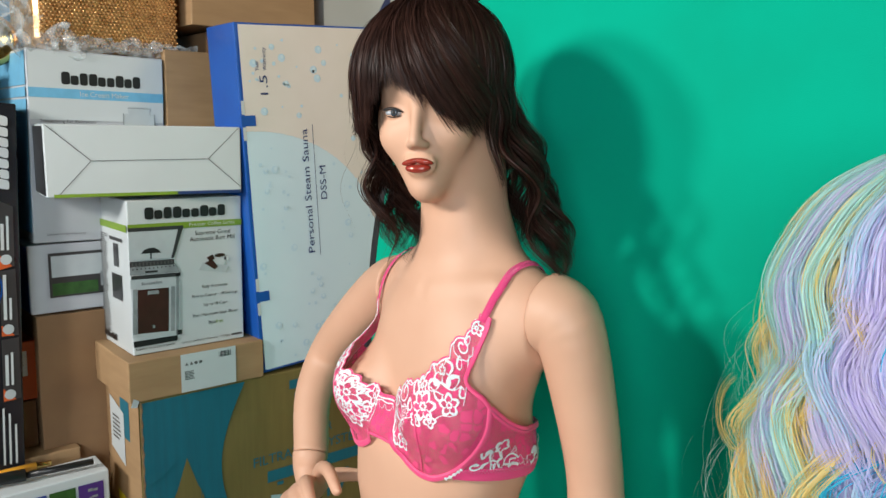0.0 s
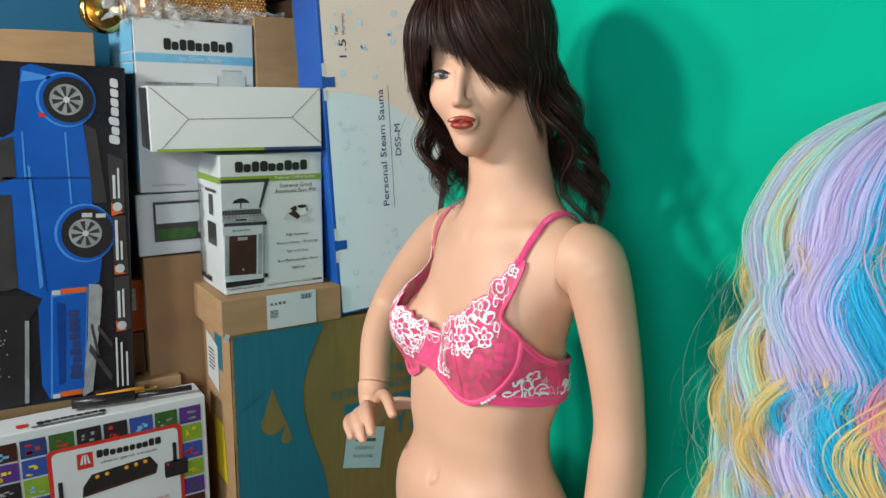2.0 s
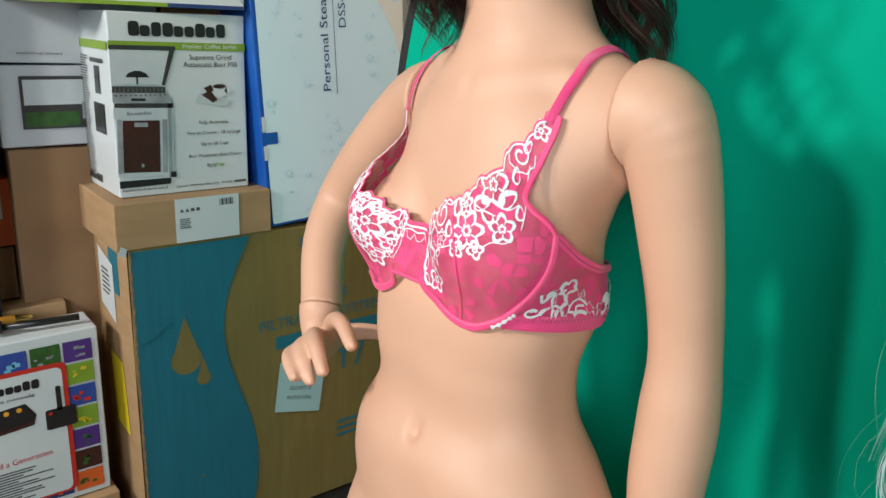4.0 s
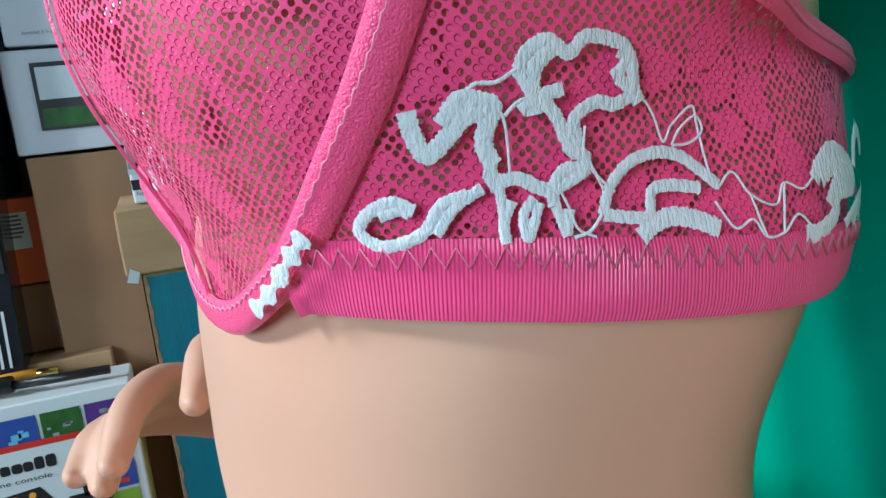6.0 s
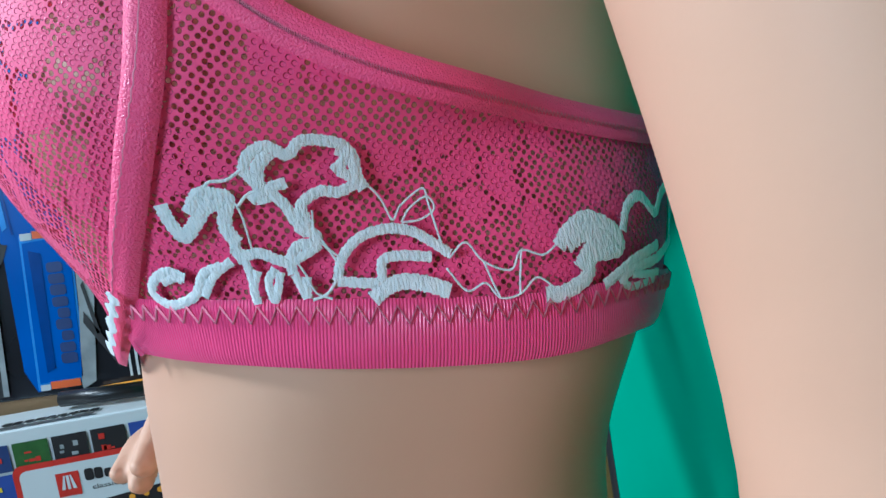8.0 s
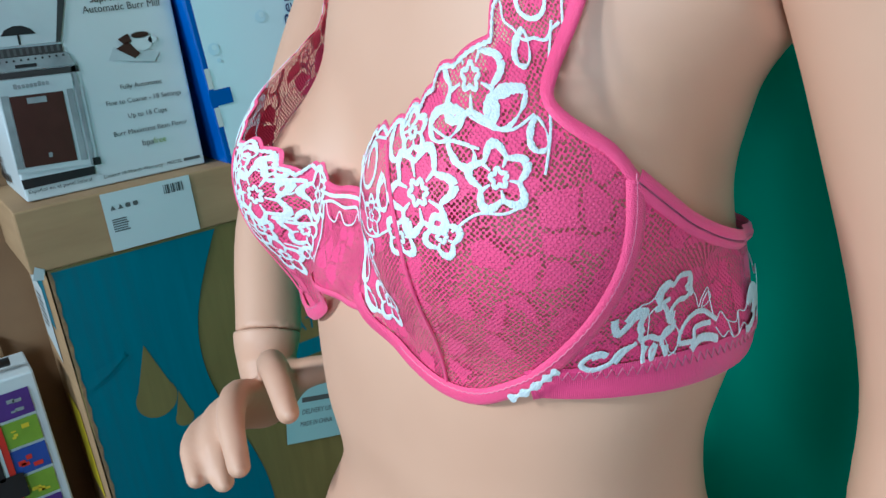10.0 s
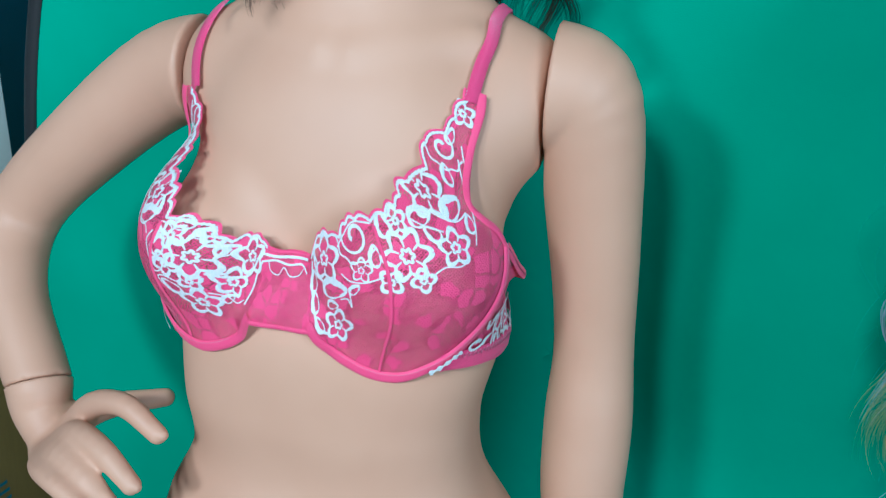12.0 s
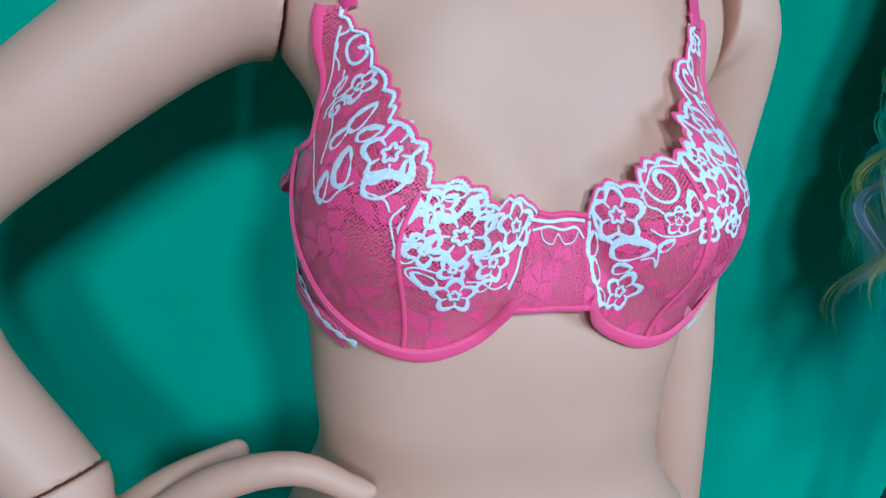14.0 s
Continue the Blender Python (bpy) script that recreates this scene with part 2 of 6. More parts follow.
def torso(p, bust=None):
    x, y, z = p[..., 0], p[..., 1], p[..., 2]
    a, b = ramp(z, BZ, BA), ramp(z, BZ, BB)
    qx, qy = np.abs(x - ramp(z, BZ, BX)) / a, np.abs(y - ramp(z, BZ, BY)) / b
    r = (qx**2.5 + qy**2.5) ** (1 / 2.5)
    d = (r - 1) * np.minimum(a, b) * 0.95
    d = smax(d, z - 1.395, 0.01)
    d = smin(d, limb(p, (-.100, -.002, 1.186), (.118, -.002, 1.190), .046, .046), 0.030)
    for s in (-1, 1):
        c, r = (bust or BUST)[s]
        d = smin(d, ellipsoid(p, c, r), 0.028)
        d = smin(d, limb(p, (.008 + s * .020, -.004, 1.275), (.008 + s * .098, -.002, 1.212), .026, .026), 0.035)
        d = smin(d, limb(p, (.008 + s * .012, -.068, 1.216), (.008 + s * .085, -.040, 1.230), .004, .004), 0.018)
    return d


AXIS = (0.010, -0.045)
GORE = ((-.0159, -.1165, 1.0451, .0146), (.0176, -.1169, 1.0439, .0148), (-.0123, -.1053, 1.0866, .0152))


def form(p):
    """The chest as the bra stands on it: its centre panel bridges the hollow between the cups."""
    a, b, c = (np.array(g) for g in GORE)
    d = smin(limb(p, a[:3], b[:3], a[3], b[3]), smin(limb(p, a[:3], c[:3], a[3], c[3]), limb(p, b[:3], c[:3], b[3], c[3]), 0.01), 0.01)
    return smin(torso(p), d, 0.012)


def around(psi, z, off=0.0):
    """The point of the torso's skin, off metres proud, at the bearing psi (degrees, -90 is the front) and height z."""
    psi, z = np.broadcast_arrays(np.asarray(psi, float), np.asarray(z, float))
    c, s = np.cos(np.radians(psi)), np.sin(np.radians(psi))
    r = np.full(psi.shape, 0.30)
    for _ in range(60):
        p = np.stack([AXIS[0] + r * c, AXIS[1] + r * s, z], -1)
        r = r - 0.7 * (form(p) - off)
    return np.stack([AXIS[0] + r * c, AXIS[1] + r * s, z], -1)

# ---- the room ----
def slab(name, lo, hi, mat, label):
    bm = block([b - a for a, b in zip(lo, hi)], ((lo[0] + hi[0]) / 2, (lo[1] + hi[1]) / 2, lo[2]), 0.004, 1)
    ob = part(name, bm, mat, None, label)
    return tagged(ob, label, "wall" if "wall" in name else name, kind="structure")


FLOOR_Z = -0.10
slab("floor", (-1.5, -3.2, FLOOR_Z - 0.1), (3.2, 1.4, FLOOR_Z), FLOOR_MAT, "brown wooden floor of the store room")
slab("ceiling", (-1.5, -3.2, 2.5), (3.2, 1.4, 2.5), CEILING_MAT, "unseen ceiling of the store room, greyed to cut the fill")
slab("wall_west", (-1.5, -3.2, FLOOR_Z), (-1.38, 1.3, 2.5), WALL_BLUE, "matt deep blue painted wall behind the stacked boxes")
slab("wall_north", (-1.5, 1.3, FLOOR_Z), (3.2, 1.4, 2.5), WALL_CREAM, "cream painted wall behind the green screen")
# The east and south walls are added out of view to dim the fill.
slab("wall_east", (3.1, -3.2, FLOOR_Z), (3.2, 1.3, 2.5), WALL_DIM, "unseen wall closing the room, dark brown to cut bounced light")
slab("wall_south", (-1.38, -3.3, FLOOR_Z), (3.1, -3.2, 2.5), WALL_DIM, "unseen wall closing the room, dark brown to cut bounced light")


def green_screen():
    """A pop-up cloth screen: rippled muslin stretched in a sprung oval rim."""
    t = thing("green_screen", (0.15, 0.205, 0.0), label="bright green muslin pop-up backdrop with a black sprung rim", category="backdrop")
    n, rings = 160, 60
    W, H, MID = 0.665, 0.79, 0.90
    verts, faces = [], []
    for i in range(rings + 1):
        r = i / rings
        for k in range(n):
            a = 2 * math.pi * k / n
            c, s = math.cos(a), math.sin(a)
            e = (abs(c) ** 2.5 + abs(s) ** 2.5) ** (-1 / 2.5)
            x, z = W * r * c * e, MID + H * r * s * e
            wave = 0.006 * math.sin(6.5 * x + 1.3 * z) + 0.004 * noise.noise((x * 4, z * 2.2, 1.0)) + 0.003 * math.sin(17 * x + 2.5 * math.sin(2 * z))
            verts.append((x, wave * min(1, 4 * (1 - r)) + 0.01 * (x / W) ** 2, z))
    for i in range(rings):
        for k in range(n):
            a, b = i * n + k, i * n + (k + 1) % n
            faces.append((a, b, b + n, a + n))
    ob = mesh("cloth", verts, faces, GREEN, t, "green muslin cloth with soft ripples", smooth=True)
    solid = ob.modifiers.new("thickness", "SOLIDIFY")
    solid.thickness = 0.0015
    ring, m = [], 10
    rv, rf = [], []
    for k in range(n):
        a = 2 * math.pi * k / n
        c, s = math.cos(a), math.sin(a)
        e = (abs(c) ** 2.5 + abs(s) ** 2.5) ** (-1 / 2.5)
        for j in range(m):
            b = 2 * math.pi * j / m
            f = 1 + 0.010 * math.cos(b) / W
            rv.append((W * c * e * f, 0.01 * (c * e) ** 2 + 0.006 * math.sin(b), MID + H * s * e * (1 + 0.010 * math.cos(b) / H)))
            rf.append((k * m + j, k * m + (j + 1) % m, (k + 1) % n * m + (j + 1) % m, (k + 1) % n * m + j))
    mesh("rim", rv, rf, RIM, t, "black fabric-bound sprung rim", smooth=True)
    low = MID - H
    part("foot", block((0.5, 0.16, low - FLOOR_Z), (0, 0.02, FLOOR_Z), 0.01), RIM, t, "black foot under the screen")


green_screen()

# ---- cartons: each stands with its front to +x; u runs along the front, v up, from the front's lower corner ----
def carton(name, x, y0, y1, z0, z1, depth, mat, label, category="box", rx=0, rz=0, ry=0, seam=None, bevel=0.0025, group="stacked boxes", gap_mat=None, wear=0.0012):
    t = thing(name, (x, y0, z0), rz, label, category, group, rx=rx, ry=ry)
    w, h = y1 - y0, z1 - z0
    bm = bmesh.new()
    nx, ny, nz = (max(2, int(k / 0.035)) for k in (depth, w, h))
    grid = {}
    def vert(i, j, k):
        if (i, j, k) not in grid:
            p = Vector((-depth * i / nx, w * j / ny, h * k / nz))
            q = noise.noise_vector((p + Vector((x * 7, y0 * 5, z0 * 9))) * 9) * wear
            grid[i, j, k] = bm.verts.new(p + q - Vector((0, 0, q.z)) * (k == 0))
        return grid[i, j, k]
    for a, b, f in ((ny, nz, lambda i, j, e: (e * nx, i, j)), (nx, nz, lambda i, j, e: (i, e * ny, j)), (nx, ny, lambda i, j, e: (i, j, e * nz))):
        for e in (0, 1):
            for i in range(a):
                for j in range(b):
                    bm.faces.new([vert(*f(i + di, j + dj, e)) for di, dj in ((0, 0), (1, 0), (1, 1), (0, 1))])
    bmesh.ops.recalc_face_normals(bm, faces=bm.faces[:])
    edges = [e for e in bm.edges if e.calc_face_angle(0) > 1.0]
    bmesh.ops.bevel(bm, geom=edges, offset=bevel, segments=2, affect="EDGES", profile=0.5)
    part("body", bm, mat, t, smooth=False)
    if seam:
        box = block((depth * 0.96, 0.0025, 0.0012), (-depth / 2, w / 2, h - 0.0002), 0)
        part("flap_gap", box, seam, t, "dark gap between the closed flaps")
    return t


LIFT = 0.0016


def place(t, pts, layer, side, w=0.0):
    d = LIFT + 0.0006 * layer
    if side == "front":
        return [(d, u, v) for u, v in pts]
    if side == "left":
        return [(u, -d, v) for u, v in pts]
    return [(v, u, w + d) for u, v in pts]


def stamp(t, name, polys, mat, layer=1, side="front", top=0.0, label=""):
    """Printed patches on a face of a carton, all of one ink."""
    made = None
    few = len(polys) <= 24
    for group in [[p] for p in polys] if few else [polys]:
        verts, faces = [], []
        for p in group:
            faces.append(tuple(range(len(verts), len(verts) + len(p))))
            verts += place(t, p, layer, side, top)
        single = name[:-1] if few and len(polys) > 1 and name.endswith("s") and not name.endswith("ss") else name
        made = mesh(single, verts, faces, mat, t, label)
    return made if few else tagged(made, kind="stuff")


def rect(u0, v0, u1, v1, r=0.0):
    if not r:
        return [(u0, v0), (u1, v0), (u1, v1), (u0, v1)]
    out = []
    for cu, cv, a in ((u1 - r, v0 + r, -90), (u1 - r, v1 - r, 0), (u0 + r, v1 - r, 90), (u0 + r, v0 + r, 180)):
        out += [(cu + r * math.cos(radians(a + b)), cv + r * math.sin(radians(a + b))) for b in (0, 30, 60, 90)]
    return out


def disc(u, v, r, r2=None, n=28, turn=0.0):
    r2 = r2 or r
    c, s = math.cos(turn), math.sin(turn)
    return [(u + r * math.cos(a) * c - r2 * math.sin(a) * s, v + r * math.cos(a) * s + r2 * math.sin(a) * c) for a in (2 * math.pi * k / n for k in range(n))]


def wordmark(u, v, w, h, n, seed, lean=0.0):
    """A brand's mark as a row of plain heavy bars."""
    rnd, out, step = random.Random(seed), [], w / n
    for k in range(n):
        a, wide = u + k * step, 0.86 * step * (1.0 if k % 3 else 1.08)
        tall = h * (1.0 if k == 0 else rnd.choice((0.74, 0.74, 0.96)))
        p = rect(a, v, a + wide, v + tall, min(wide, tall) * 0.30)
        out.append([(x + lean * (y - v), y) for x, y in p])
    return out


def up(polys, u, v):
    """Turns patches a quarter so that they read upwards, and sets them at u, v."""
    return [[(u - b, v + a) for a, b in p] for p in polys]


def lines(u, v, w, h, n, seed=0, gap=1.9):
    rnd = random.Random(seed)
    return [rect(u, v - k * h * gap, u + w * rnd.uniform(0.7, 1.0), v - k * h * gap + h) for k in range(n)]


def lettering(t, text, u, v, height, mat, layer=2, turn=0, align="CENTER", side="front", top=0.0, width=None, name="lettering"):
    """Words in the built-in font, as a mesh on a face of a carton."""
    cu = bpy.data.curves.new(name, "FONT")
    cu.body, cu.size, cu.align_x, cu.resolution_u = text, height * 1.40, align, 3
    tmp = bpy.data.objects.new(name, cu)
    me = bpy.data.meshes.new_from_object(tmp)
    bpy.data.objects.remove(tmp)
    bpy.data.curves.remove(cu)
    xs = [p.co.x for p in me.vertices]
    k = width / (max(xs) - min(xs)) if width else 1
    c, s = math.cos(radians(turn)), math.sin(radians(turn))
    for p in me.vertices:
        a, b = p.co.x * k, p.co.y
        p.co = place(t, [(u + a * c - b * s, v + a * s + b * c)], layer, side, top)[0]
    me.materials.append(mat)
    ob = new(name, me)
    ob.parent = t
    return ob


def steam_sauna_box():
    W, H, D = 0.318, 0.715, 0.125
    t = carton("sauna_box", -0.722, 0.086, 0.086 + W, 0.893, 0.893 + H, D, BLUE_CARD, "tall pale blue glossy carton with droplet print and blue sides", "box", rx=3.7)
    stamp(t, "front_print", [rect(0.008, 0.006, W - 0.002, H - 0.004, 0.004)], PALE_BLUE, 0, label="pale blue glossy front panel")
    arc = [(0.008, H - 0.004), (0.008, 0.505)]
    arc += [(0.008 + 0.30 * math.sin(a), 0.505 - 0.245 * (1 - math.cos(a))) for a in (radians(k) for k in range(8, 82, 6))]
    arc += [(W - 0.002, 0.285), (W - 0.002, H - 0.004)]
    stamp(t, "sand_print", [arc], CREAM, 1, label="cream upper part of the print")
    rnd = random.Random(4)
    big, small = [], []
    for _ in range(90):
        u, v, r = rnd.uniform(0.02, W - 0.02), rnd.uniform(0.02, H - 0.03), rnd.choice((0.0022, 0.003, 0.004, 0.006, 0.008))
        if 0.10 < u < 0.20 and 0.2 < v < 0.53:
            continue
        (big if r > 0.005 else small).append(disc(u, v, r))
    for drop in big + small:
        stamp(t, "droplet", [drop], DROPLET, 2)
    stamp(t, "droplet_highlight", [disc(p[0][0] - 0.007, p[0][1] + 0.002, 0.0035) for p in big], PALE_BLUE, 3)
    lettering(t, "Personal Steam Sauna", 0.146, 0.371, 0.0160, NAVY, 3, 90, width=0.264)
    lettering(t, "DSS-M", 0.185, 0.388, 0.0155, NAVY, 3, 90, width=0.072)
    stamp(t, "rule_line", [rect(0.1590, 0.232, 0.1602, 0.512)], NAVY, 3)
    lettering(t, "1.5", 0.062, 0.592, 0.0175, NAVY, 3, 90, width=0.038)
    lettering(t, "Year", 0.045, 0.622, 0.0085, NAVY, 3, 90, width=0.020, align="LEFT")
    lettering(t, "Warranty", 0.062, 0.622, 0.0085, NAVY, 3, 90, width=0.046, align="LEFT")
    for v in (0.515, 0.155):
        stamp(t, "blue_tape", [rect(-0.001, v, 0.030, v + 0.021)], BLUE_CARD, 3, label="strip of blue tape over the edge")
        stamp(t, "white_tab", [rect(0.001, v - 0.028, 0.008, v - 0.002), rect(0.001, v + 0.023, 0.008, v + 0.05)], WHITE_CARD, 3)


def grinder_box():
    t = carton("coffee_grinder_box", -0.748, -0.168, 0.060, 0.971, 1.268, 0.175, WHITE_CARD, "white glossy carton picturing a coffee grinder, lime band", "box")
    S = lambda name, polys, mat, layer=1, label="": stamp(t, name, polys, mat, layer, label=label)
    S("brand_mark", wordmark(*(0.0316, 0.2598), 0.163, 0.023, 9, 3), BLACK_INK)
    S("lime_band", [[(-0.0011, 0.2404), (0.2269, 0.2377), (0.2274, 0.2501), (-0.0006, 0.2522)]], LIME, 1, "lime green band")
    lettering(t, "Premier Coffee Series", *(0.1642, 0.2418), 0.0072, WHITE_CARD, 2, width=0.094)
    lettering(t, "Supreme Grind", *(0.1648, 0.2235), 0.0088, BLACK_INK, 2, width=0.074)
    lettering(t, "Automatic Burr Mill", *(0.1643, 0.2117), 0.0088, BLACK_INK, 2, width=0.094)
    for text, y, w in (("Fully Automatic", 0.1161, 0.053), ("Fine to Coarse - 18 Settings", 0.0983, 0.096), ("Up to 18 Cups", 0.0792, 0.050), ("Burr Maximizes Bean Flavor", 0.059, 0.096)):
        lettering(t, text, 0.166, y, 0.0062, BLACK_INK, 2, width=w)
    lettering(t, "bpa", 0.158, 0.0411, 0.0078, BLACK_INK, 2, width=0.015)
    lettering(t, "free", 0.174, 0.0411, 0.0078, LIME, 2, width=0.016)
    lettering(t, "Español en el panel lateral", 0.042, 0.0105, 0.0045, BLACK_INK, 2, width=0.074)
    lettering(t, "Limited 18-Month Warranty", 0.132, 0.0095, 0.0045, BLACK_INK, 2, width=0.076)
    lettering(t, "MODEL", 0.186, 0.0095, 0.0045, BLACK_INK, 2, width=0.020)
    S("model_code", [rect(0.199, 0.0095, 0.222, 0.0135)], GREY_INK)
    S("hopper_picture", [[(-0.0001, 0.1846), (0.0834, 0.1827), (0.1032, 0.2424), (0.0008, 0.2435)]], PALE_GREY, 1, "printed clear bean hopper")
    S("hopper_lid", [[(-0.0003, 0.2388), (0.1042, 0.2376), (0.1046, 0.2448), (0.0, 0.2459)], [(0.0943, 0.2377), (0.103, 0.2376), (0.0842, 0.1827), (0.0791, 0.1828)]], CHARCOAL, 2)
    S("hopper_knob", [[(0.0219, 0.196), (0.0274, 0.2026), (0.037, 0.2059), (0.0465, 0.2058), (0.0549, 0.2016), (0.0598, 0.1952)], [(0.0387, 0.1845), (0.0412, 0.1845), (0.0417, 0.1956), (0.0391, 0.1956)]], BLACK_INK, 2)
    S("dial_ring", [[(-0.0002, 0.1721), (0.0841, 0.1699), (0.0846, 0.1803), (0.0002, 0.1823)]], CHARCOAL, 2)
    S("dial_ticks", [rect(0.0033 + 0.0068 * k, 0.1728, 0.0033 + 0.0068 * k + 0.003, 0.1806) for k in range(12)], GREY_INK, 3)
    S("dial_panel", [[(-0.0005, 0.1564), (0.0959, 0.1536), (0.088, 0.1698), (0.0002, 0.172)]], SILVER, 2)
    S("dial_dots", [disc(0.0052 + 0.0078 * k, 0.1672, 0.0013) for k in range(11)], BLACK_INK, 3)
    S("dial_word", [[(0.0281, 0.1587), (0.0513, 0.158), (0.0515, 0.162), (0.0282, 0.1626)]], BLACK_INK, 3)
    S("dark_gap", [[(0.0018, 0.1484), (0.096, 0.1455), (0.0963, 0.1528), (0.0021, 0.1555)]], CHARCOAL, 2)
    S("steel_body", [[(-0.0007, 0.1304), (0.0862, 0.1275), (0.0869, 0.145), (0.0, 0.1477)], [(-0.0006, 0.0362), (0.0919, 0.0312), (0.0961, 0.1271), (0.0036, 0.1303)]], PALE_GREY, 1, "printed brushed steel body")
    S("steel_sides", [[(0.0006, 0.0424), (0.0083, 0.042), (0.0121, 0.1292), (0.0044, 0.1295)], [(0.0728, 0.0386), (0.0806, 0.0382), (0.0844, 0.1267), (0.0767, 0.127)], [(0.0828, 0.0293), (0.0879, 0.029), (0.0933, 0.1528), (0.0881, 0.153)]], SILVER, 2)
    S("body_mark", wordmark(*(0.0202, 0.1353), 0.040, 0.006, 9, 8), SILVER, 2)
    S("grounds_chamber", [[(0.0092, 0.0427), (0.0686, 0.0396), (0.0723, 0.1256), (0.0129, 0.1276)]], BROWN_PRINT, 2, "printed dark brown grounds chamber")
    S("chamber_glint", [[(0.0305, 0.1167), (0.0521, 0.1159), (0.0524, 0.1231), (0.0309, 0.1238)], [(0.038, 0.0499), (0.0423, 0.0497), (0.0425, 0.0553), (0.0382, 0.0555)]], SILVER, 3)
    S("base_foot", [[(0.0012, 0.0168), (0.0849, 0.018), (0.0862, 0.0283), (0.0008, 0.029)], [(0.0854, 0.0291), (0.0948, 0.0286), (0.0952, 0.0382), (0.0858, 0.0387)]], BLACK_INK, 2)
    S("saucer", [[(0.1338, 0.1532), (0.1894, 0.1442), (0.1985, 0.1554), (0.143, 0.1683)]], PALE_GREY, 1, "printed white saucer")
    S("cup", [disc(*(0.1785, 0.1715), 0.0135, 0.0115), disc(*(0.1927, 0.1719), 0.0055, 0.0045)], WHITE_CARD, 2, "printed coffee cup")
    S("coffee", [disc(*(0.178, 0.1796), 0.0110, 0.0035)], BROWN_PRINT, 3)
    S("cup_rim", [disc(*(0.178, 0.1796), 0.0125, 0.0045)], PALE_GREY, 2)
    S("biscuits", [[(0.1451, 0.1659), (0.166, 0.1515), (0.1736, 0.1569), (0.1613, 0.1727)], [(0.1499, 0.1771), (0.163, 0.1824), (0.1669, 0.1726), (0.156, 0.1696)]], BROWN_PRINT, 3, "printed brown biscuits")
    stamp(t, "side_band", [rect(-0.175, 0.237, -0.002, 0.2505)], LIME, 1, "left", label="lime band round the side")
    stamp(t, "side_note", lines(-0.165, 0.222, 0.05, 0.0022, 48, 2, 1.9), GREY_INK, 1, "left")
    stamp(t, "side_picture", [rect(-0.095, 0.10, -0.04, 0.15), rect(-0.08, 0.165, -0.055, 0.21), rect(-0.10, 0.215, -0.03, 0.222)], CHARCOAL, 1, "left")
    stamp(t, "side_mark", wordmark(-0.165, 0.012, 0.08, 0.014, 9, 3), BLACK_INK, 1, "left")


def plain_card_box():
    t = carton("white_carton", -0.765, -0.298, 0.052, 1.277, 1.406, 0.19, WHITE_CARD, "plain white carton lying on its side, glued end flaps", "box", rz=-7, wear=0.0008)
    w, h = 0.350, 0.129
    g = 0.0006
    a, b = (0.075, h * 0.50), (w - 0.065, h * 0.52)
    folds = []
    for p, q in (((0.004, h - 0.002), a), (a, b), (b, (w - 0.004, h - 0.002)), (a, (0.02, 0.004)), (b, (w - 0.002, 0.012))):
        d = Vector((q[0] - p[0], q[1] - p[1])).normalized()
        n = (-d.y * g, d.x * g)
        folds.append([(p[0] - n[0], p[1] - n[1]), (q[0] - n[0], q[1] - n[1]), (q[0] + n[0], q[1] + n[1]), (p[0] + n[0], p[1] + n[1])])
    # Thin flat grey strips draw the shade in the flap folds.
    stamp(t, "fold_line", folds, GREY_INK, 0, label="fold of the end flap, its shade drawn in grey")
    stamp(t, "lime_edge", [rect(0.012, 0.0, 0.225, 0.006)], LIME, 1, label="lime printed lower edge")
    stamp(t, "navy_edge", [rect(0.225, 0.0, w - 0.002, 0.006)], NAVY, 1, label="navy printed lower edge")
    # The left face is dark grey nearly edge to edge.
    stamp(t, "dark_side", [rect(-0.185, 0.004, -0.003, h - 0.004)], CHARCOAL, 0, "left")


def ice_cream_box():
    t = carton("ice_cream_maker_box", -0.900, -0.292, -0.036, 1.180, 1.545, 0.24, GREY_CARD, "white carton of an ice cream maker, sky blue band", "box", rx=-0.8)
    H = 0.365
    stamp(t, "front_print", [rect(0.003, 0.235, 0.253, H - 0.003)], WHITE_CARD, 0)
    stamp(t, "brand_mark", wordmark(0.060, 0.302, 0.150, 0.024, 9, 3), BLACK_INK)
    stamp(t, "sky_band", [rect(0.002, 0.276, 0.254, 0.294)], SKY, 1, label="sky blue band")
    lettering(t, "Ice Cream Maker", 0.138, 0.281, 0.0095, WHITE_CARD, 2, width=0.092)
    lettering(t, "Something for Everyone", 0.070, 0.230, 0.006, GREY_INK, 2, width=0.100)
    lettering(t, "Limited 3-Year Warranty", 0.058, 0.014, 0.0045, GREY_INK, 2, width=0.070)
    stamp(t, "canister_picture", [rect(0.172, 0.205, 0.236, 0.252, 0.006), rect(0.182, 0.252, 0.226, 0.266, 0.004)], PALE_GREY, 1, label="printed clear canister")
    stamp(t, "canister_lines", [rect(0.172, 0.205, 0.174, 0.252), rect(0.234, 0.205, 0.236, 0.252), rect(0.182, 0.262, 0.226, 0.2635)], SILVER, 2)
    stamp(t, "side_band", [rect(-0.24, 0.276, -0.002, 0.294)], SKY, 1, "left")
    stamp(t, "side_print", [rect(-0.24, 0.02, -0.002, 0.272), rect(-0.24, 0.298, -0.002, 0.36)], SKY, 0, "left")


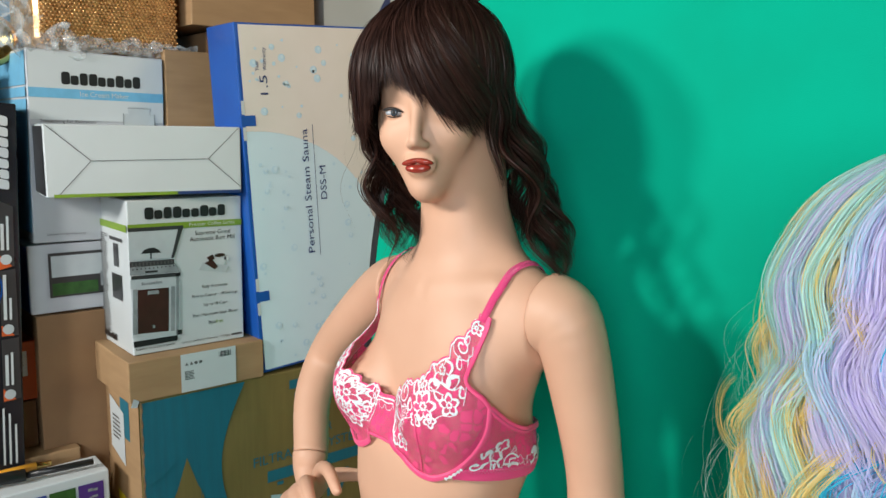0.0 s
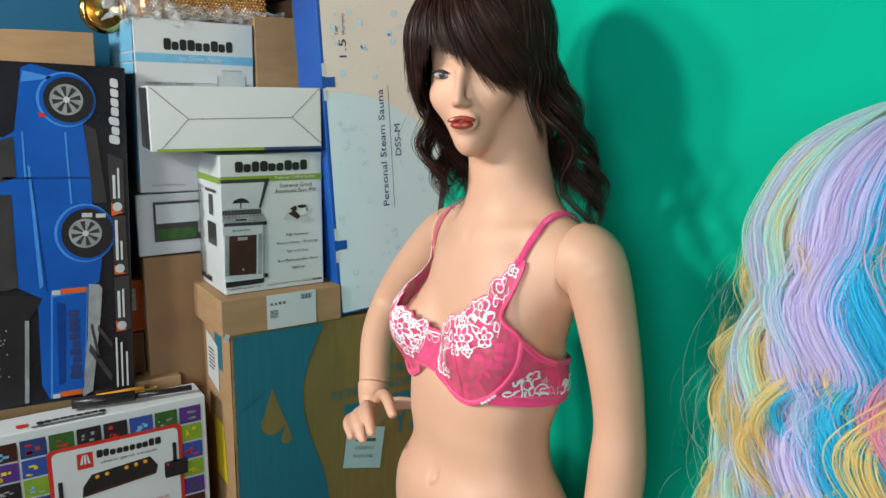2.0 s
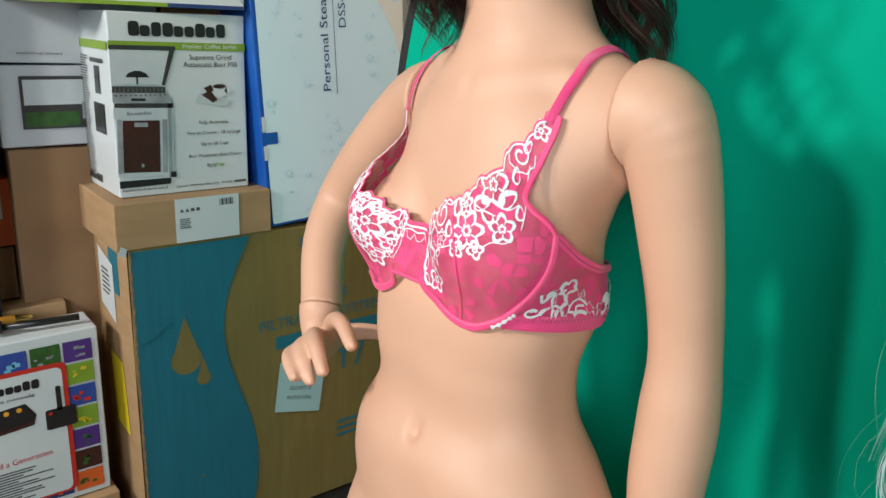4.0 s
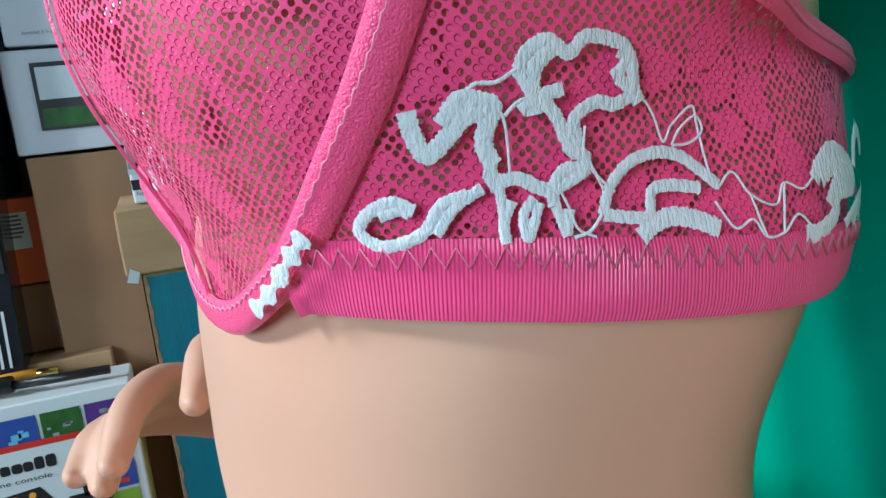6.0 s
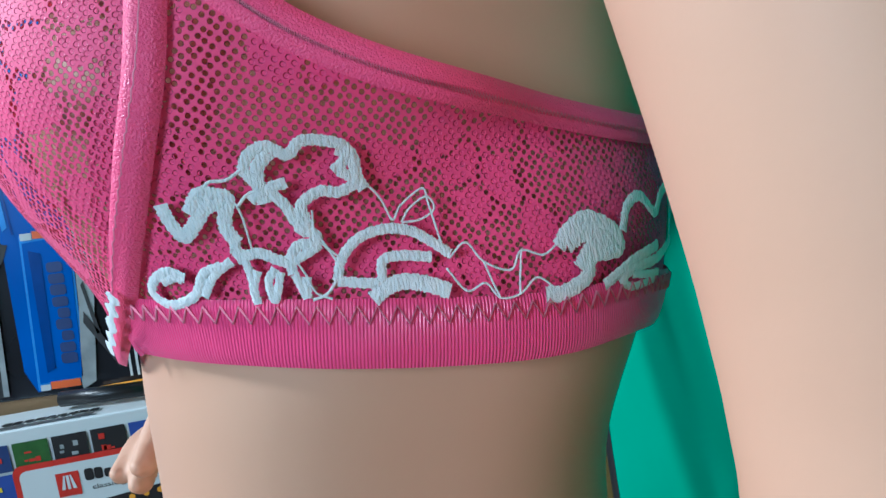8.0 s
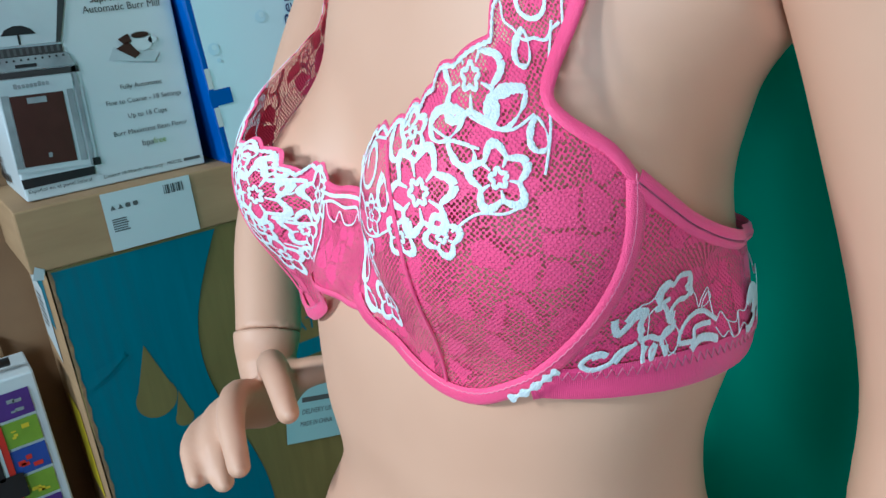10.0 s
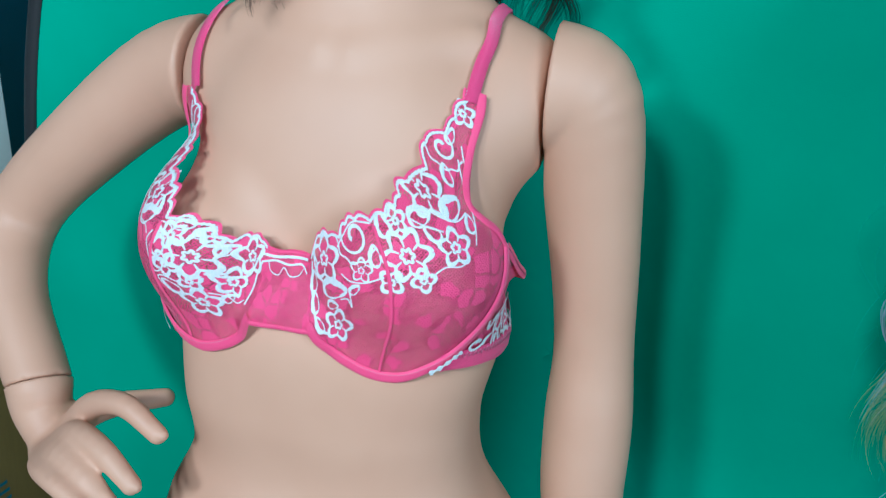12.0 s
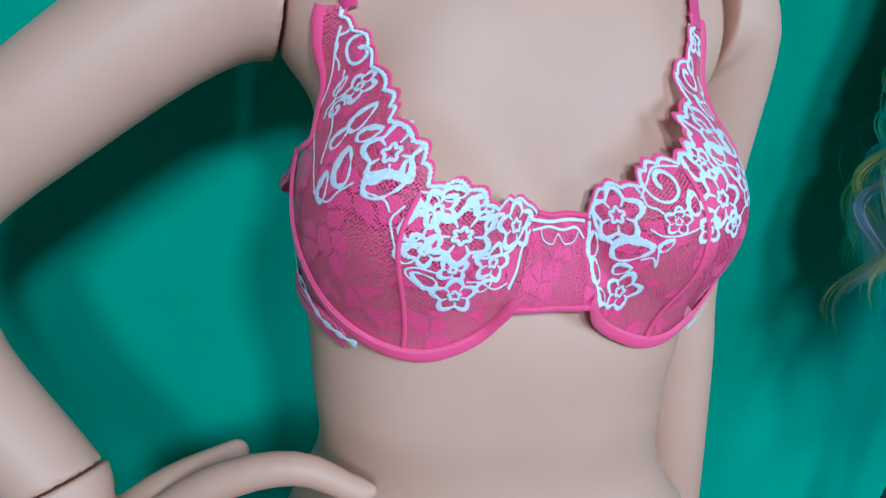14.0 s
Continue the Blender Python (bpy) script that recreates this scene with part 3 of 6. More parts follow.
def kraft_under_grinder():
    t = carton("shallow_carton", -0.712, -0.190, 0.084, 0.8905, 0.970, 0.26, KRAFT, "shallow brown kraft carton with a white shipping label", "box", wear=0.002)
    stamp(t, "label", [rect(0.098, 0.002, 0.212, 0.078)], WHITE_CARD, 1, label="white shipping label")
    stamp(t, "bar_code", [rect(0.176 + 0.0024 * k, 0.060, 0.176 + 0.0024 * k + 0.0006 * (1 + k * 7 % 3), 0.072) for k in range(11)], BLACK_INK, 2)
    marks = []
    for k in range(4):
        u = 0.106 + 0.0095 * k
        marks += [[(u, 0.055), (u + 0.007, 0.055), (u + 0.0035, 0.0615)]] if k < 2 else [rect(u, 0.055, u + 0.0065, 0.061, 0.002)]
    stamp(t, "care_marks", marks, GREY_INK, 2)
    stamp(t, "label_notes", lines(0.105, 0.042, 0.024, 0.0016, 6, 4), GREY_INK, 2)
    stamp(t, "crumpled_tape", [[(0.000, -0.006), (0.012, -0.009), (0.016, 0.004), (0.006, 0.010)]], PALE_GREY, 2)


def teal_box():
    t = carton("water_filter_carton", -0.716, -0.172, 0.415, 0.288, 0.8895, 0.32, OLIVE, "large olive and teal printed carton with dented corner", "box", wear=0.003)
    W, H = 0.587, 0.6015
    wave = [(0.003, 0.003)] + [(0.212 + 0.030 * math.sin(2 * math.pi * (v - 0.06) / 0.92) - 0.030 * math.sin(math.pi * v), H * v) for v in (0.005 + 0.99 * k / 30 for k in range(31))] + [(0.003, H - 0.003)]
    stamp(t, "teal_wave", [wave], TEAL, 0, label="teal wave printed on the card")
    def drop(u, v, w, h):
        return [(u, v + h)] + [(u + w / 2 * math.sin(a) * (1 if a < 2.2 else 1), v + w / 2 + w / 2 * -math.cos(a)) for a in (radians(k) for k in range(130, -131, -13))]
    stamp(t, "drops", [drop(0.087, 0.358, 0.056, 0.110), drop(0.117, 0.330, 0.026, 0.056)], OLIVE, 1, label="two olive drops in the teal")
    lettering(t, "FILTRATION", 0.228, 0.405, 0.022, TEAL, 1, align="LEFT", width=0.165)
    lettering(t, "WATER", 0.350, 0.445, 0.020, TEAL, 1, align="LEFT", width=0.075)
    lettering(t, "SYSTEM", 0.400, 0.405, 0.022, TEAL, 1, align="LEFT", width=0.105)
    stamp(t, "teal_bar", [rect(0.262, 0.362, 0.500, 0.388)], TEAL, 1)
    stamp(t, "small_marks", [rect(0.318, 0.56, 0.345, 0.58), rect(0.33, 0.535, 0.35, 0.55), rect(0.285, 0.35, 0.30, 0.358)], TEAL, 1)
    slip = [(0.256, 0.230), (0.356, 0.204), (0.371, 0.309), (0.270, 0.333)]
    stamp(t, "pale_slip", [slip], SLIP, 2, label="pale blue paper slip taped on")
    lettering(t, "DELIVERY US", 0.313, 0.264, 0.0085, GREY_INK, 3, -14, width=0.050)
    lettering(t, "MADE IN CHINA", 0.309, 0.244, 0.0085, GREY_INK, 3, -14, width=0.056)
    stamp(t, "slip_code", [[(0.292, 0.290), (0.344, 0.277), (0.346, 0.285), (0.294, 0.298)]], GREY_INK, 3)
    lettering(t, "Y7", 0.432, 0.285, 0.060, TEAL, 1, width=0.075)
    stamp(t, "faint_marks", lines(0.40, 0.16, 0.10, 0.006, 3, 5, 2.6), TEAL, 1)
    stamp(t, "card_edge", [[(0.0, 0.0), (0.003, 0.0)] + [(0.003 + 0.0022 * (k % 2), H * k / 40) for k in range(1, 40)] + [(0.003, H), (0.0, H)]], KRAFT_EDGE, 1, label="frayed kraft corner")
    stamp(t, "torn_flap", [[(0.006, 0.432), (0.030, 0.440), (0.062, 0.462), (0.060, 0.470), (0.028, 0.458), (0.006, 0.456)]], TEAL, 4, label="torn lifted shred of teal paper")
    stamp(t, "kraft_side", [rect(-0.318, 0.002, -0.002, H - 0.002)], KRAFT, 0, "left", label="bare kraft side of the carton")
    stamp(t, "side_corner_print", [rect(-0.105, 0.505, -0.055, 0.585), rect(-0.09, 0.0, -0.03, 0.09)], TEAL, 1, "left")
    stamp(t, "side_label", [[(-0.165, 0.465), (-0.085, 0.445), (-0.085, 0.555), (-0.165, 0.575)]], WHITE_CARD, 2, "left", label="white label on the side")
    stamp(t, "side_label_notes", lines(-0.150, 0.535, 0.05, 0.004, 6, 3, 2.2), GREY_INK, 3, "left")
    stamp(t, "yellow_label", [[(-0.125, 0.24), (-0.055, 0.235), (-0.068, 0.375), (-0.135, 0.38)]], YELLOW, 2, "left", label="yellow sticker on the side")
    # The black bag that carries the carton, simplified to a rounded block.
    carton("black_bag", -0.690, -0.20, 0.50, FLOOR_Z, 0.286, 0.36, BLACK_PLASTIC, "black bag under the printed carton, simplified to a block", "trunk", bevel=0.012, wear=0)


def truck_box():
    t = carton("toy_truck_box", -0.860, -0.632, -0.3405, 0.768, 1.452, 0.22, BLACK_GLOSS, "glossy black carton standing on end, picturing a blue pickup", "box", rx=-2.1, wear=0.0008)
    W = 0.2915
    S = lambda name, polys, mat, layer=1, label="": stamp(t, name, [[(W + a, b) for a, b in p] for p in polys], mat, layer, label=label)
    S("truck_side", [[(-0.1655, 0.0087), (-0.1791, 0.0414), (-0.1786, 0.2267), (-0.2127, 0.2485), (-0.2318, 0.254), (-0.2894, 0.254), (-0.2828, 0.5374), (-0.2203, 0.5428), (-0.2032, 0.5537), (-0.1935, 0.6191), (-0.186, 0.6736), (-0.169, 0.6813), (-0.0951, 0.6627), (-0.0968, 0.6518), (-0.0862, 0.63), (-0.0815, 0.5646), (-0.0738, 0.4829), (-0.0707, 0.4093), (-0.0611, 0.3684), (-0.0571, 0.2921), (-0.0639, 0.2474), (-0.0858, 0.2376), (-0.0981, 0.0142)]], TRUCK_BLUE, 1, "printed blue pickup truck")
    S("bonnet_light", [[(-0.1881, 0.6464), (-0.1837, 0.6682), (-0.1264, 0.6573), (-0.1553, 0.6518)], [(-0.1841, 0.4883), (-0.1793, 0.4883), (-0.1671, 0.2485), (-0.1744, 0.2431)], [(-0.1168, 0.5537), (-0.1134, 0.5537), (-0.1081, 0.412), (-0.1115, 0.412)], [(-0.1912, 0.5537), (-0.1883, 0.5537), (-0.1866, 0.4611), (-0.1905, 0.4611)]], TRUCK_LIGHT, 2)
    S("door_line", [[(-0.2268, 0.4665), (-0.0733, 0.4654), (-0.0733, 0.4622), (-0.2269, 0.4622)], [(-0.179, 0.4611), (-0.177, 0.4611), (-0.1602, 0.2376), (-0.163, 0.2376)]], TRUCK_DARK, 2)
    S("cab_glass", [[(-0.283, 0.5265), (-0.2252, 0.5374), (-0.2058, 0.5439), (-0.2038, 0.4654), (-0.227, 0.4583), (-0.2847, 0.4556)], [(-0.2853, 0.4311), (-0.2142, 0.4327), (-0.2117, 0.2496), (-0.232, 0.2452), (-0.2896, 0.2442)]], CHARCOAL, 2, "printed dark cab windows")
    S("load_bed", [[(-0.2898, 0.2376), (-0.1987, 0.2322), (-0.171, 0.224), (-0.1802, 0.2022), (-0.1975, 0.1804), (-0.2058, 0.0087), (-0.2953, -0.0022)]], BLACK_INK, 2, "printed dark load bed")
    S("bed_edge", [[(-0.2037, 0.1804), (-0.196, 0.1804), (-0.2039, 0.0087), (-0.2116, 0.0087)]], SILVER, 3)
    for name, c, r, rr in (("front", (-0.1105, 0.6164), (0.045, 0.044), (0.030, 0.030)), ("rear", (-0.0865, 0.351), (0.049, 0.051), (0.031, 0.030))):
        S("wheel_arch", [disc(*c, r[0] + 0.008, r[1] + 0.009)], TRUCK_LIGHT, 2)
        S("wheel_arch_edge", [disc(c[0] + 0.002, c[1], r[0] + 0.005, r[1] + 0.006)], TRUCK_BLUE, 3)
        S("tyre", [disc(c[0] + 0.004, c[1], *r)], BLACK_INK, 4, "printed black tyre")
        S("rim", [disc(*c, *rr)], SILVER, 5, "printed chrome wheel")
        S("rim_gaps", [[c, (c[0] + rr[0] * 0.86 * math.cos(a), c[1] + rr[1] * 0.86 * math.sin(a)), (c[0] + rr[0] * 0.86 * math.cos(a + 0.38), c[1] + rr[1] * 0.86 * math.sin(a + 0.38))] for a in (2 * math.pi * k / 8 for k in range(8))], CHARCOAL, 6)
        S("hub", [disc(*c, 0.006)], PALE_GREY, 7)
    S("tyre_mark", [rect(*(-0.092, 0.3837), *(-0.0726, 0.3924)), rect(*(-0.0656, 0.382), *(-0.0472, 0.3902))], PALE_GREY, 5)
    S("tailgate", [[(-0.1545, 0.2349), (-0.0857, 0.2398), (-0.0982, 0.0131), (-0.1645, 0.0109)]], TRUCK_LIGHT, 2, "printed tailgate")
    S("tailgate_panel", [[(-0.1518, 0.224), (-0.0893, 0.2284), (-0.1013, 0.024), (-0.1604, 0.0207)]], TRUCK_BLUE, 3)
    S("tailgate_recess", [[(-0.1454, 0.2131), (-0.1296, 0.2076), (-0.1359, 0.0414), (-0.1481, 0.0349)]], TRUCK_DARK, 4)
    S("tailgate_mark", up(wordmark(0, 0, 0.150, 0.022, 9, 5), *(-0.1041, 0.0458)), NAVY, 4)
    S("tail_light", [[(-0.1364, 0.2289), (-0.0903, 0.2289), (-0.09, 0.2398), (-0.1361, 0.2398)], [(-0.1462, 0.0109), (-0.1059, 0.0109), (-0.1056, 0.0218), (-0.146, 0.0218)]], ORANGE, 4, "printed orange tail lights")
    S("tail_light_end", [[(-0.1527, 0.2278), (-0.1373, 0.2278), (-0.1371, 0.2376), (-0.1525, 0.2376)], [(-0.1606, 0.0098), (-0.1472, 0.0098), (-0.147, 0.0185), (-0.1604, 0.0185)]], PALE_GREY, 4)
    S("side_marker", [[(-0.1606, 0.5908), (-0.1482, 0.5886), (-0.1493, 0.581), (-0.1589, 0.5821)]], RED, 3)
    S("bumper", [[(-0.0841, 0.2452), (-0.064, 0.242), (-0.0585, 0.2322), (-0.0648, 0.1668), (-0.0847, 0.0142), (-0.1032, 0.0044), (-0.1049, 0.0109), (-0.0907, 0.1286)]], SILVER, 3, "printed chrome bumper")
    S("hitch_rails", [[(-0.0861, 0.1177), (-0.0447, 0.0414), (-0.0488, 0.0305), (-0.0889, 0.1014)], [(-0.0685, 0.1559), (-0.0421, 0.1123), (-0.0452, 0.1041), (-0.0711, 0.145)], [(-0.0803, 0.1613), (-0.0677, 0.085), (-0.0726, 0.0823), (-0.0843, 0.1559)]], CHARCOAL, 4)
    S("ground_sheen", [[(-0.0804, 0.5701), (-0.0591, 0.5592), (-0.0433, 0.412), (-0.0697, 0.412)]], CHARCOAL, 1)
    S("contact_strip", [[(-0.0395, 0.5128), (-0.0101, 0.4992), (-0.0102, 0.3902), (-0.0358, 0.3837)], [(-0.0358, 0.382), (-0.0089, 0.3848), (-0.006, 0.2605), (-0.0339, 0.2605)], [(-0.035, 0.254), (-0.0061, 0.2561), (-0.004, 0.1395), (-0.0339, 0.1368)]], CHARCOAL, 2, "grey contact strip")
    S("strip_corner", [[(-0.0351, 0.412), (-0.0136, 0.3902), (-0.0358, 0.3837)], [(-0.0343, 0.2812), (-0.0118, 0.2605), (-0.0339, 0.2605)], [(-0.0342, 0.1613), (-0.0127, 0.1384), (-0.0339, 0.1368)]], ORANGE, 3)
    S("strip_badge", [disc(*(-0.0238, 0.4028), 0.0095), disc(*(-0.023, 0.273), 0.0095), disc(*(-0.023, 0.1493), 0.0095)], PALE_GREY, 4)
    S("strip_bars", up([rect(0, 0, 0.048, 0.0055), rect(0, -0.008, 0.062, -0.004)], *(-0.0263, 0.4202)) + up([rect(0, 0, 0.084, 0.0055), rect(0, -0.008, 0.040, -0.004)], *(-0.0245, 0.291)) + up([rect(0, 0, 0.058, 0.0055), rect(0, -0.008, 0.062, -0.004)], *(-0.0245, 0.1668)), WHITE_CARD, 4)
    S("brand_mark", up(wordmark(0, 0, 0.132, 0.020, 7, 9, 0.2), *(-0.0151, 0.5292)), WHITE_CARD, 3)
    S("note_bars", up([rect(0, 0, 0.110, 0.0035), rect(0, -0.010, 0.098, -0.0065), rect(0, -0.020, 0.076, -0.0165)], *(-0.0333, 0.0142)), WHITE_CARD, 3)
    rnd = random.Random(2)
    S("night_lights", [disc(rnd.uniform(-0.285, -0.235), rnd.uniform(0.05, 0.17), 0.0011, n=8) for _ in range(26)], WHITE_CARD, 3)


def console_box():
    t = carton("game_console_box", -0.780, -0.640, -0.2135, 0.430, 0.746, 0.085, WHITE_CARD, "white game console carton with colourful picture tiles", "box", wear=0.0008)
    W, H = 0.4265, 0.316
    rnd = random.Random(11)
    inks = [BLACK_INK, NAVY, MIDBLUE, LEAFGREEN, PURPLE, AMBER, BROWN_PRINT, NAVY, BLACK_INK, LIME, MIDBLUE, ORANGE]
    cw, ch = 0.0505, 0.0375
    for r in range(7):
        for c in range(8):
            u, v = W - 0.010 - (c + 1) * cw, H - 0.014 - (r + 1) * (ch + 0.004)
            if v < 0.004:
                continue
            ink = LIME if (r, c) == (1, 0) else PURPLE if (r, c) == (0, 0) else LEAFGREEN if (r, c) == (0, 1) else rnd.choice(inks)
            stamp(t, "picture_tile", [rect(u + 0.003, v, u + cw - 0.002, v + ch)], ink, 1)
            second = YELLOW if (r, c) in ((1, 0), (1, 6), (1, 7)) else rnd.choice((SKY, RED, YELLOW, SILVER, LEAFGREEN, ORANGE))
            bits = [rect(u + 0.008 + a, v + b, u + 0.008 + a + rnd.uniform(0.004, 0.012), v + b + rnd.uniform(0.002, 0.008)) for a, b in ((rnd.uniform(0, 0.022), rnd.uniform(0.004, 0.024)) for _ in range(4))]
            stamp(t, "tile_picture", bits, second, 2)
    x0, x1 = 0.118, 0.118 + 0.245
    stamp(t, "red_border", [rect(x0 - 0.008, 0.020, x1 + 0.008, H - 0.050, 0.012)], RED, 4, label="red border of the title card")
    stamp(t, "title_card", [rect(x0, 0.024, x1, H - 0.058, 0.010)], WHITE_CARD, 5, label="white title card")
    stamp(t, "maker_badge", [rect(x0 + 0.045, 0.212, x0 + 0.075, 0.246)], RED, 6)
    stamp(t, "maker_sign", [rect(x0 + 0.058, 0.222, x0 + 0.062, 0.242), [(x0 + 0.05, 0.222), (x0 + 0.055, 0.222), (x0 + 0.057, 0.242), (x0 + 0.055, 0.242)], [(x0 + 0.07, 0.222), (x0 + 0.065, 0.222), (x0 + 0.063, 0.242), (x0 + 0.065, 0.242)]], WHITE_CARD, 7)
    stamp(t, "product_mark", wordmark(x0 + 0.082, 0.229, 0.128, 0.017, 10, 6), BLACK_INK, 6)
    lettering(t, "classic game console", x0 + 0.145, 0.2155, 0.007, BLACK_INK, 6, width=0.112)
    stamp(t, "console_picture", [[(x0 + 0.05, 0.150), (x0 + 0.195, 0.164), (x0 + 0.20, 0.182), (x0 + 0.185, 0.206), (x0 + 0.07, 0.196), (x0 + 0.052, 0.172)]], BLACK_INK, 6, label="printed black console")
    stamp(t, "wood_strip", [[(x0 + 0.054, 0.152), (x0 + 0.194, 0.165), (x0 + 0.196, 0.171), (x0 + 0.054, 0.158)]], BROWN_PRINT, 7)
    stamp(t, "console_button", [disc(x0 + 0.080 + 0.019 * k, 0.189 + 0.0016 * k, 0.0042) for k in (0, 1, 4, 5, 3.0)], AMBER, 7)
    for u in (0.0, 0.225):
        stamp(t, "joystick_picture", [rect(x0 + u - 0.012, 0.118 + u * 0.13, x0 + u + 0.036, 0.155 + u * 0.13, 0.004), rect(x0 + u + 0.007, 0.150 + u * 0.13, x0 + u + 0.015, 0.196 + u * 0.13, 0.003)], BLACK_INK, 8, label="printed black joystick")
        stamp(t, "joystick_button", [disc(x0 + u - 0.004, 0.148 + u * 0.13, 0.003)], RED, 9)
    lettering(t, "60 Games that Defined a Generation.", x0 + 0.118, 0.098, 0.0105, RED, 6, 2, width=0.205)
    stamp(t, "small_print", lines(x0 + 0.014, 0.086, 0.21, 0.0026, 12, 9, 1.9), GREY_INK, 6)
    stamp(t, "top_mark", wordmark(0.10, -0.030, 0.13, 0.014, 9, 6), BLACK_INK, 1, "top", H)
    stamp(t, "top_notes", lines(0.09, -0.012, 0.16, 0.008, 1, 9), GREY_INK, 1, "top", H)
    stamp(t, "top_badge", [rect(0.065, -0.032, 0.085, -0.016)], RED, 1, "top", H)
    u = thing("screwdriver_set", (-0.815, -0.40, 0.750), 0, "black folding tool with a yellow screwdriver on the carton", "tool")
    for k, (a, b, r, m, nm) in enumerate((((-0.02, -0.07, 0.012), (0.0, 0.05, 0.012), 0.011, BLACK_PLASTIC, "handle"), ((0.0, 0.05, 0.010), (0.012, 0.165, 0.010), 0.006, BLACK_PLASTIC, "sheath"), ((-0.035, -0.02, 0.010), (-0.03, 0.075, 0.012), 0.007, AMBER, "grip"), ((-0.03, 0.06, 0.012), (-0.026, 0.10, 0.012), 0.005, BRASS, "shank"))):
        tube_part(nm, [a, tuple(x + (y - x) * 0.5 for x, y in zip(a, b)), b], r, m, u)


def tube_part(name, pts, r, mat, parent, n=10):
    pts = [Vector(p) for p in pts]
    verts, faces = [], []
    for i, p in enumerate(pts):
        d = (pts[min(i + 1, len(pts) - 1)] - pts[max(i - 1, 0)]).normalized()
        a = d.orthogonal().normalized()
        b = d.cross(a)
        k = r if np.isscalar(r) else r[i]
        verts += [p + k * (math.cos(2 * math.pi * j / n) * a + math.sin(2 * math.pi * j / n) * b) for j in range(n)]
    for i in range(len(pts) - 1):
        for j in range(n):
            faces.append((i * n + j, i * n + (j + 1) % n, (i + 1) * n + (j + 1) % n, (i + 1) * n + j))
    faces += [tuple(range(n))[::-1], tuple(range((len(pts) - 1) * n, len(pts) * n))]
    return mesh(name, verts, faces, mat, parent, smooth=True)


def back_cartons():
    carton("kraft_carton", -0.88, -0.66, -0.236, 0.30, 0.765, 0.30, KRAFT, "brown kraft carton under the toy truck box", wear=0.002, seam=KRAFT_EDGE)
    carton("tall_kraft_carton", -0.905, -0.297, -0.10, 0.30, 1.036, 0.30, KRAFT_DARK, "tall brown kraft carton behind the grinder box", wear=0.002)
    t = carton("picture_carton", -0.905, -0.304, -0.04, 1.040, 1.176, 0.26, GREY_CARD, "grey carton with a garden photograph and blue side")
    stamp(t, "photograph", [rect(0.035, 0.030, 0.235, 0.118)], CHARCOAL, 1, label="dark printed photograph")
    stamp(t, "photo_lawn", [rect(0.040, 0.034, 0.125, 0.058)], LEAFGREEN, 2)
    stamp(t, "photo_house", [rect(0.130, 0.045, 0.165, 0.075), rect(0.17, 0.035, 0.20, 0.06)], SILVER, 2)
    stamp(t, "photo_sky", [rect(0.040, 0.070, 0.150, 0.112)], PALE_GREY, 1.5)
    stamp(t, "photo_wheel", [disc(0.215, 0.075, 0.016, 0.030)], BLACK_INK, 3)
    stamp(t, "photo_wheel_rim", [disc(0.217, 0.075, 0.007, 0.018)], ORANGE, 4)
    stamp(t, "blue_side", [rect(-0.25, 0.004, -0.003, 0.132)], BLUE_CARD, 0, "left")
    t = carton("orange_carton", -0.930, -0.42, -0.285, 0.866, 0.985, 0.14, ORANGE, "small orange carton with a white label")
    stamp(t, "label", [rect(0.078, 0.050, 0.108, 0.100)], WHITE_CARD, 1)
    stamp(t, "label_bars", lines(0.080, 0.094, 0.024, 0.003, 6, 3), GREY_INK, 2)
    carton("small_kraft_carton", -0.930, -0.42, -0.30, 0.768, 0.863, 0.14, KRAFT_DARK, "small brown carton under the orange carton")
    carton("kraft_carton", -0.900, -0.028, 0.085, 1.040, 1.562, 0.20, KRAFT, "upright brown kraft carton beside the blue-sided carton", wear=0.002, seam=KRAFT_EDGE)
    carton("flat_kraft_carton", -0.905, 0.035, 0.335, 1.618, 1.80, 0.30, KRAFT, "brown kraft carton lying on top of the stack", wear=0.002)
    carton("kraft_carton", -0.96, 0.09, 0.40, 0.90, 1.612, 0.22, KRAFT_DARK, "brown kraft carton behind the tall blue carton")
    carton("kraft_carton", -1.00, -0.78, -0.345, 1.05, 1.515, 0.26, KRAFT, "brown kraft carton behind the toy truck box", wear=0.002)
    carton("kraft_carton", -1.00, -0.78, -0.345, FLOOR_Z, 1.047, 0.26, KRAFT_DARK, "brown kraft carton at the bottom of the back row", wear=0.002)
    carton("kraft_carton", -0.72, -0.68, -0.21, FLOOR_Z, 0.298, 0.50, KRAFT, "low brown kraft carton under the stack", wear=0.002)
    carton("kraft_carton", -0.76, -0.655, -0.205, 0.300, 0.428, 0.115, KRAFT, "brown kraft carton under the game console carton", wear=0.002)
    carton("kraft_carton", -1.07, -0.30, 0.52, FLOOR_Z, 0.89, 0.24, KRAFT_DARK, "large brown kraft carton at the back of the stack")
    t = carton("white_blue_carton", -0.985, 0.41, 0.66, 0.89, 1.86, 0.12, WHITE_CARD, "white carton with a navy emblem behind the screen")
    ring = [(0.14 + 0.085 * math.cos(radians(a)), 0.80 + 0.085 * math.sin(radians(a))) for a in range(60, 150, 10)]
    stamp(t, "emblem", [[(0.06, 0.74), (0.15, 0.79), (0.19, 0.86), (0.205, 0.86), (0.19, 0.70), (0.18, 0.70), (0.175, 0.78), (0.15, 0.765), (0.07, 0.73)]], NAVY, 1, label="navy emblem")
    # brass plate and the wrapped roll on top
    p = thing("brass_dish", (-1.02, -0.318, 1.52), label="round polished brass dish standing behind the cartons", category="dish")
    verts, faces, n = [], [], 40
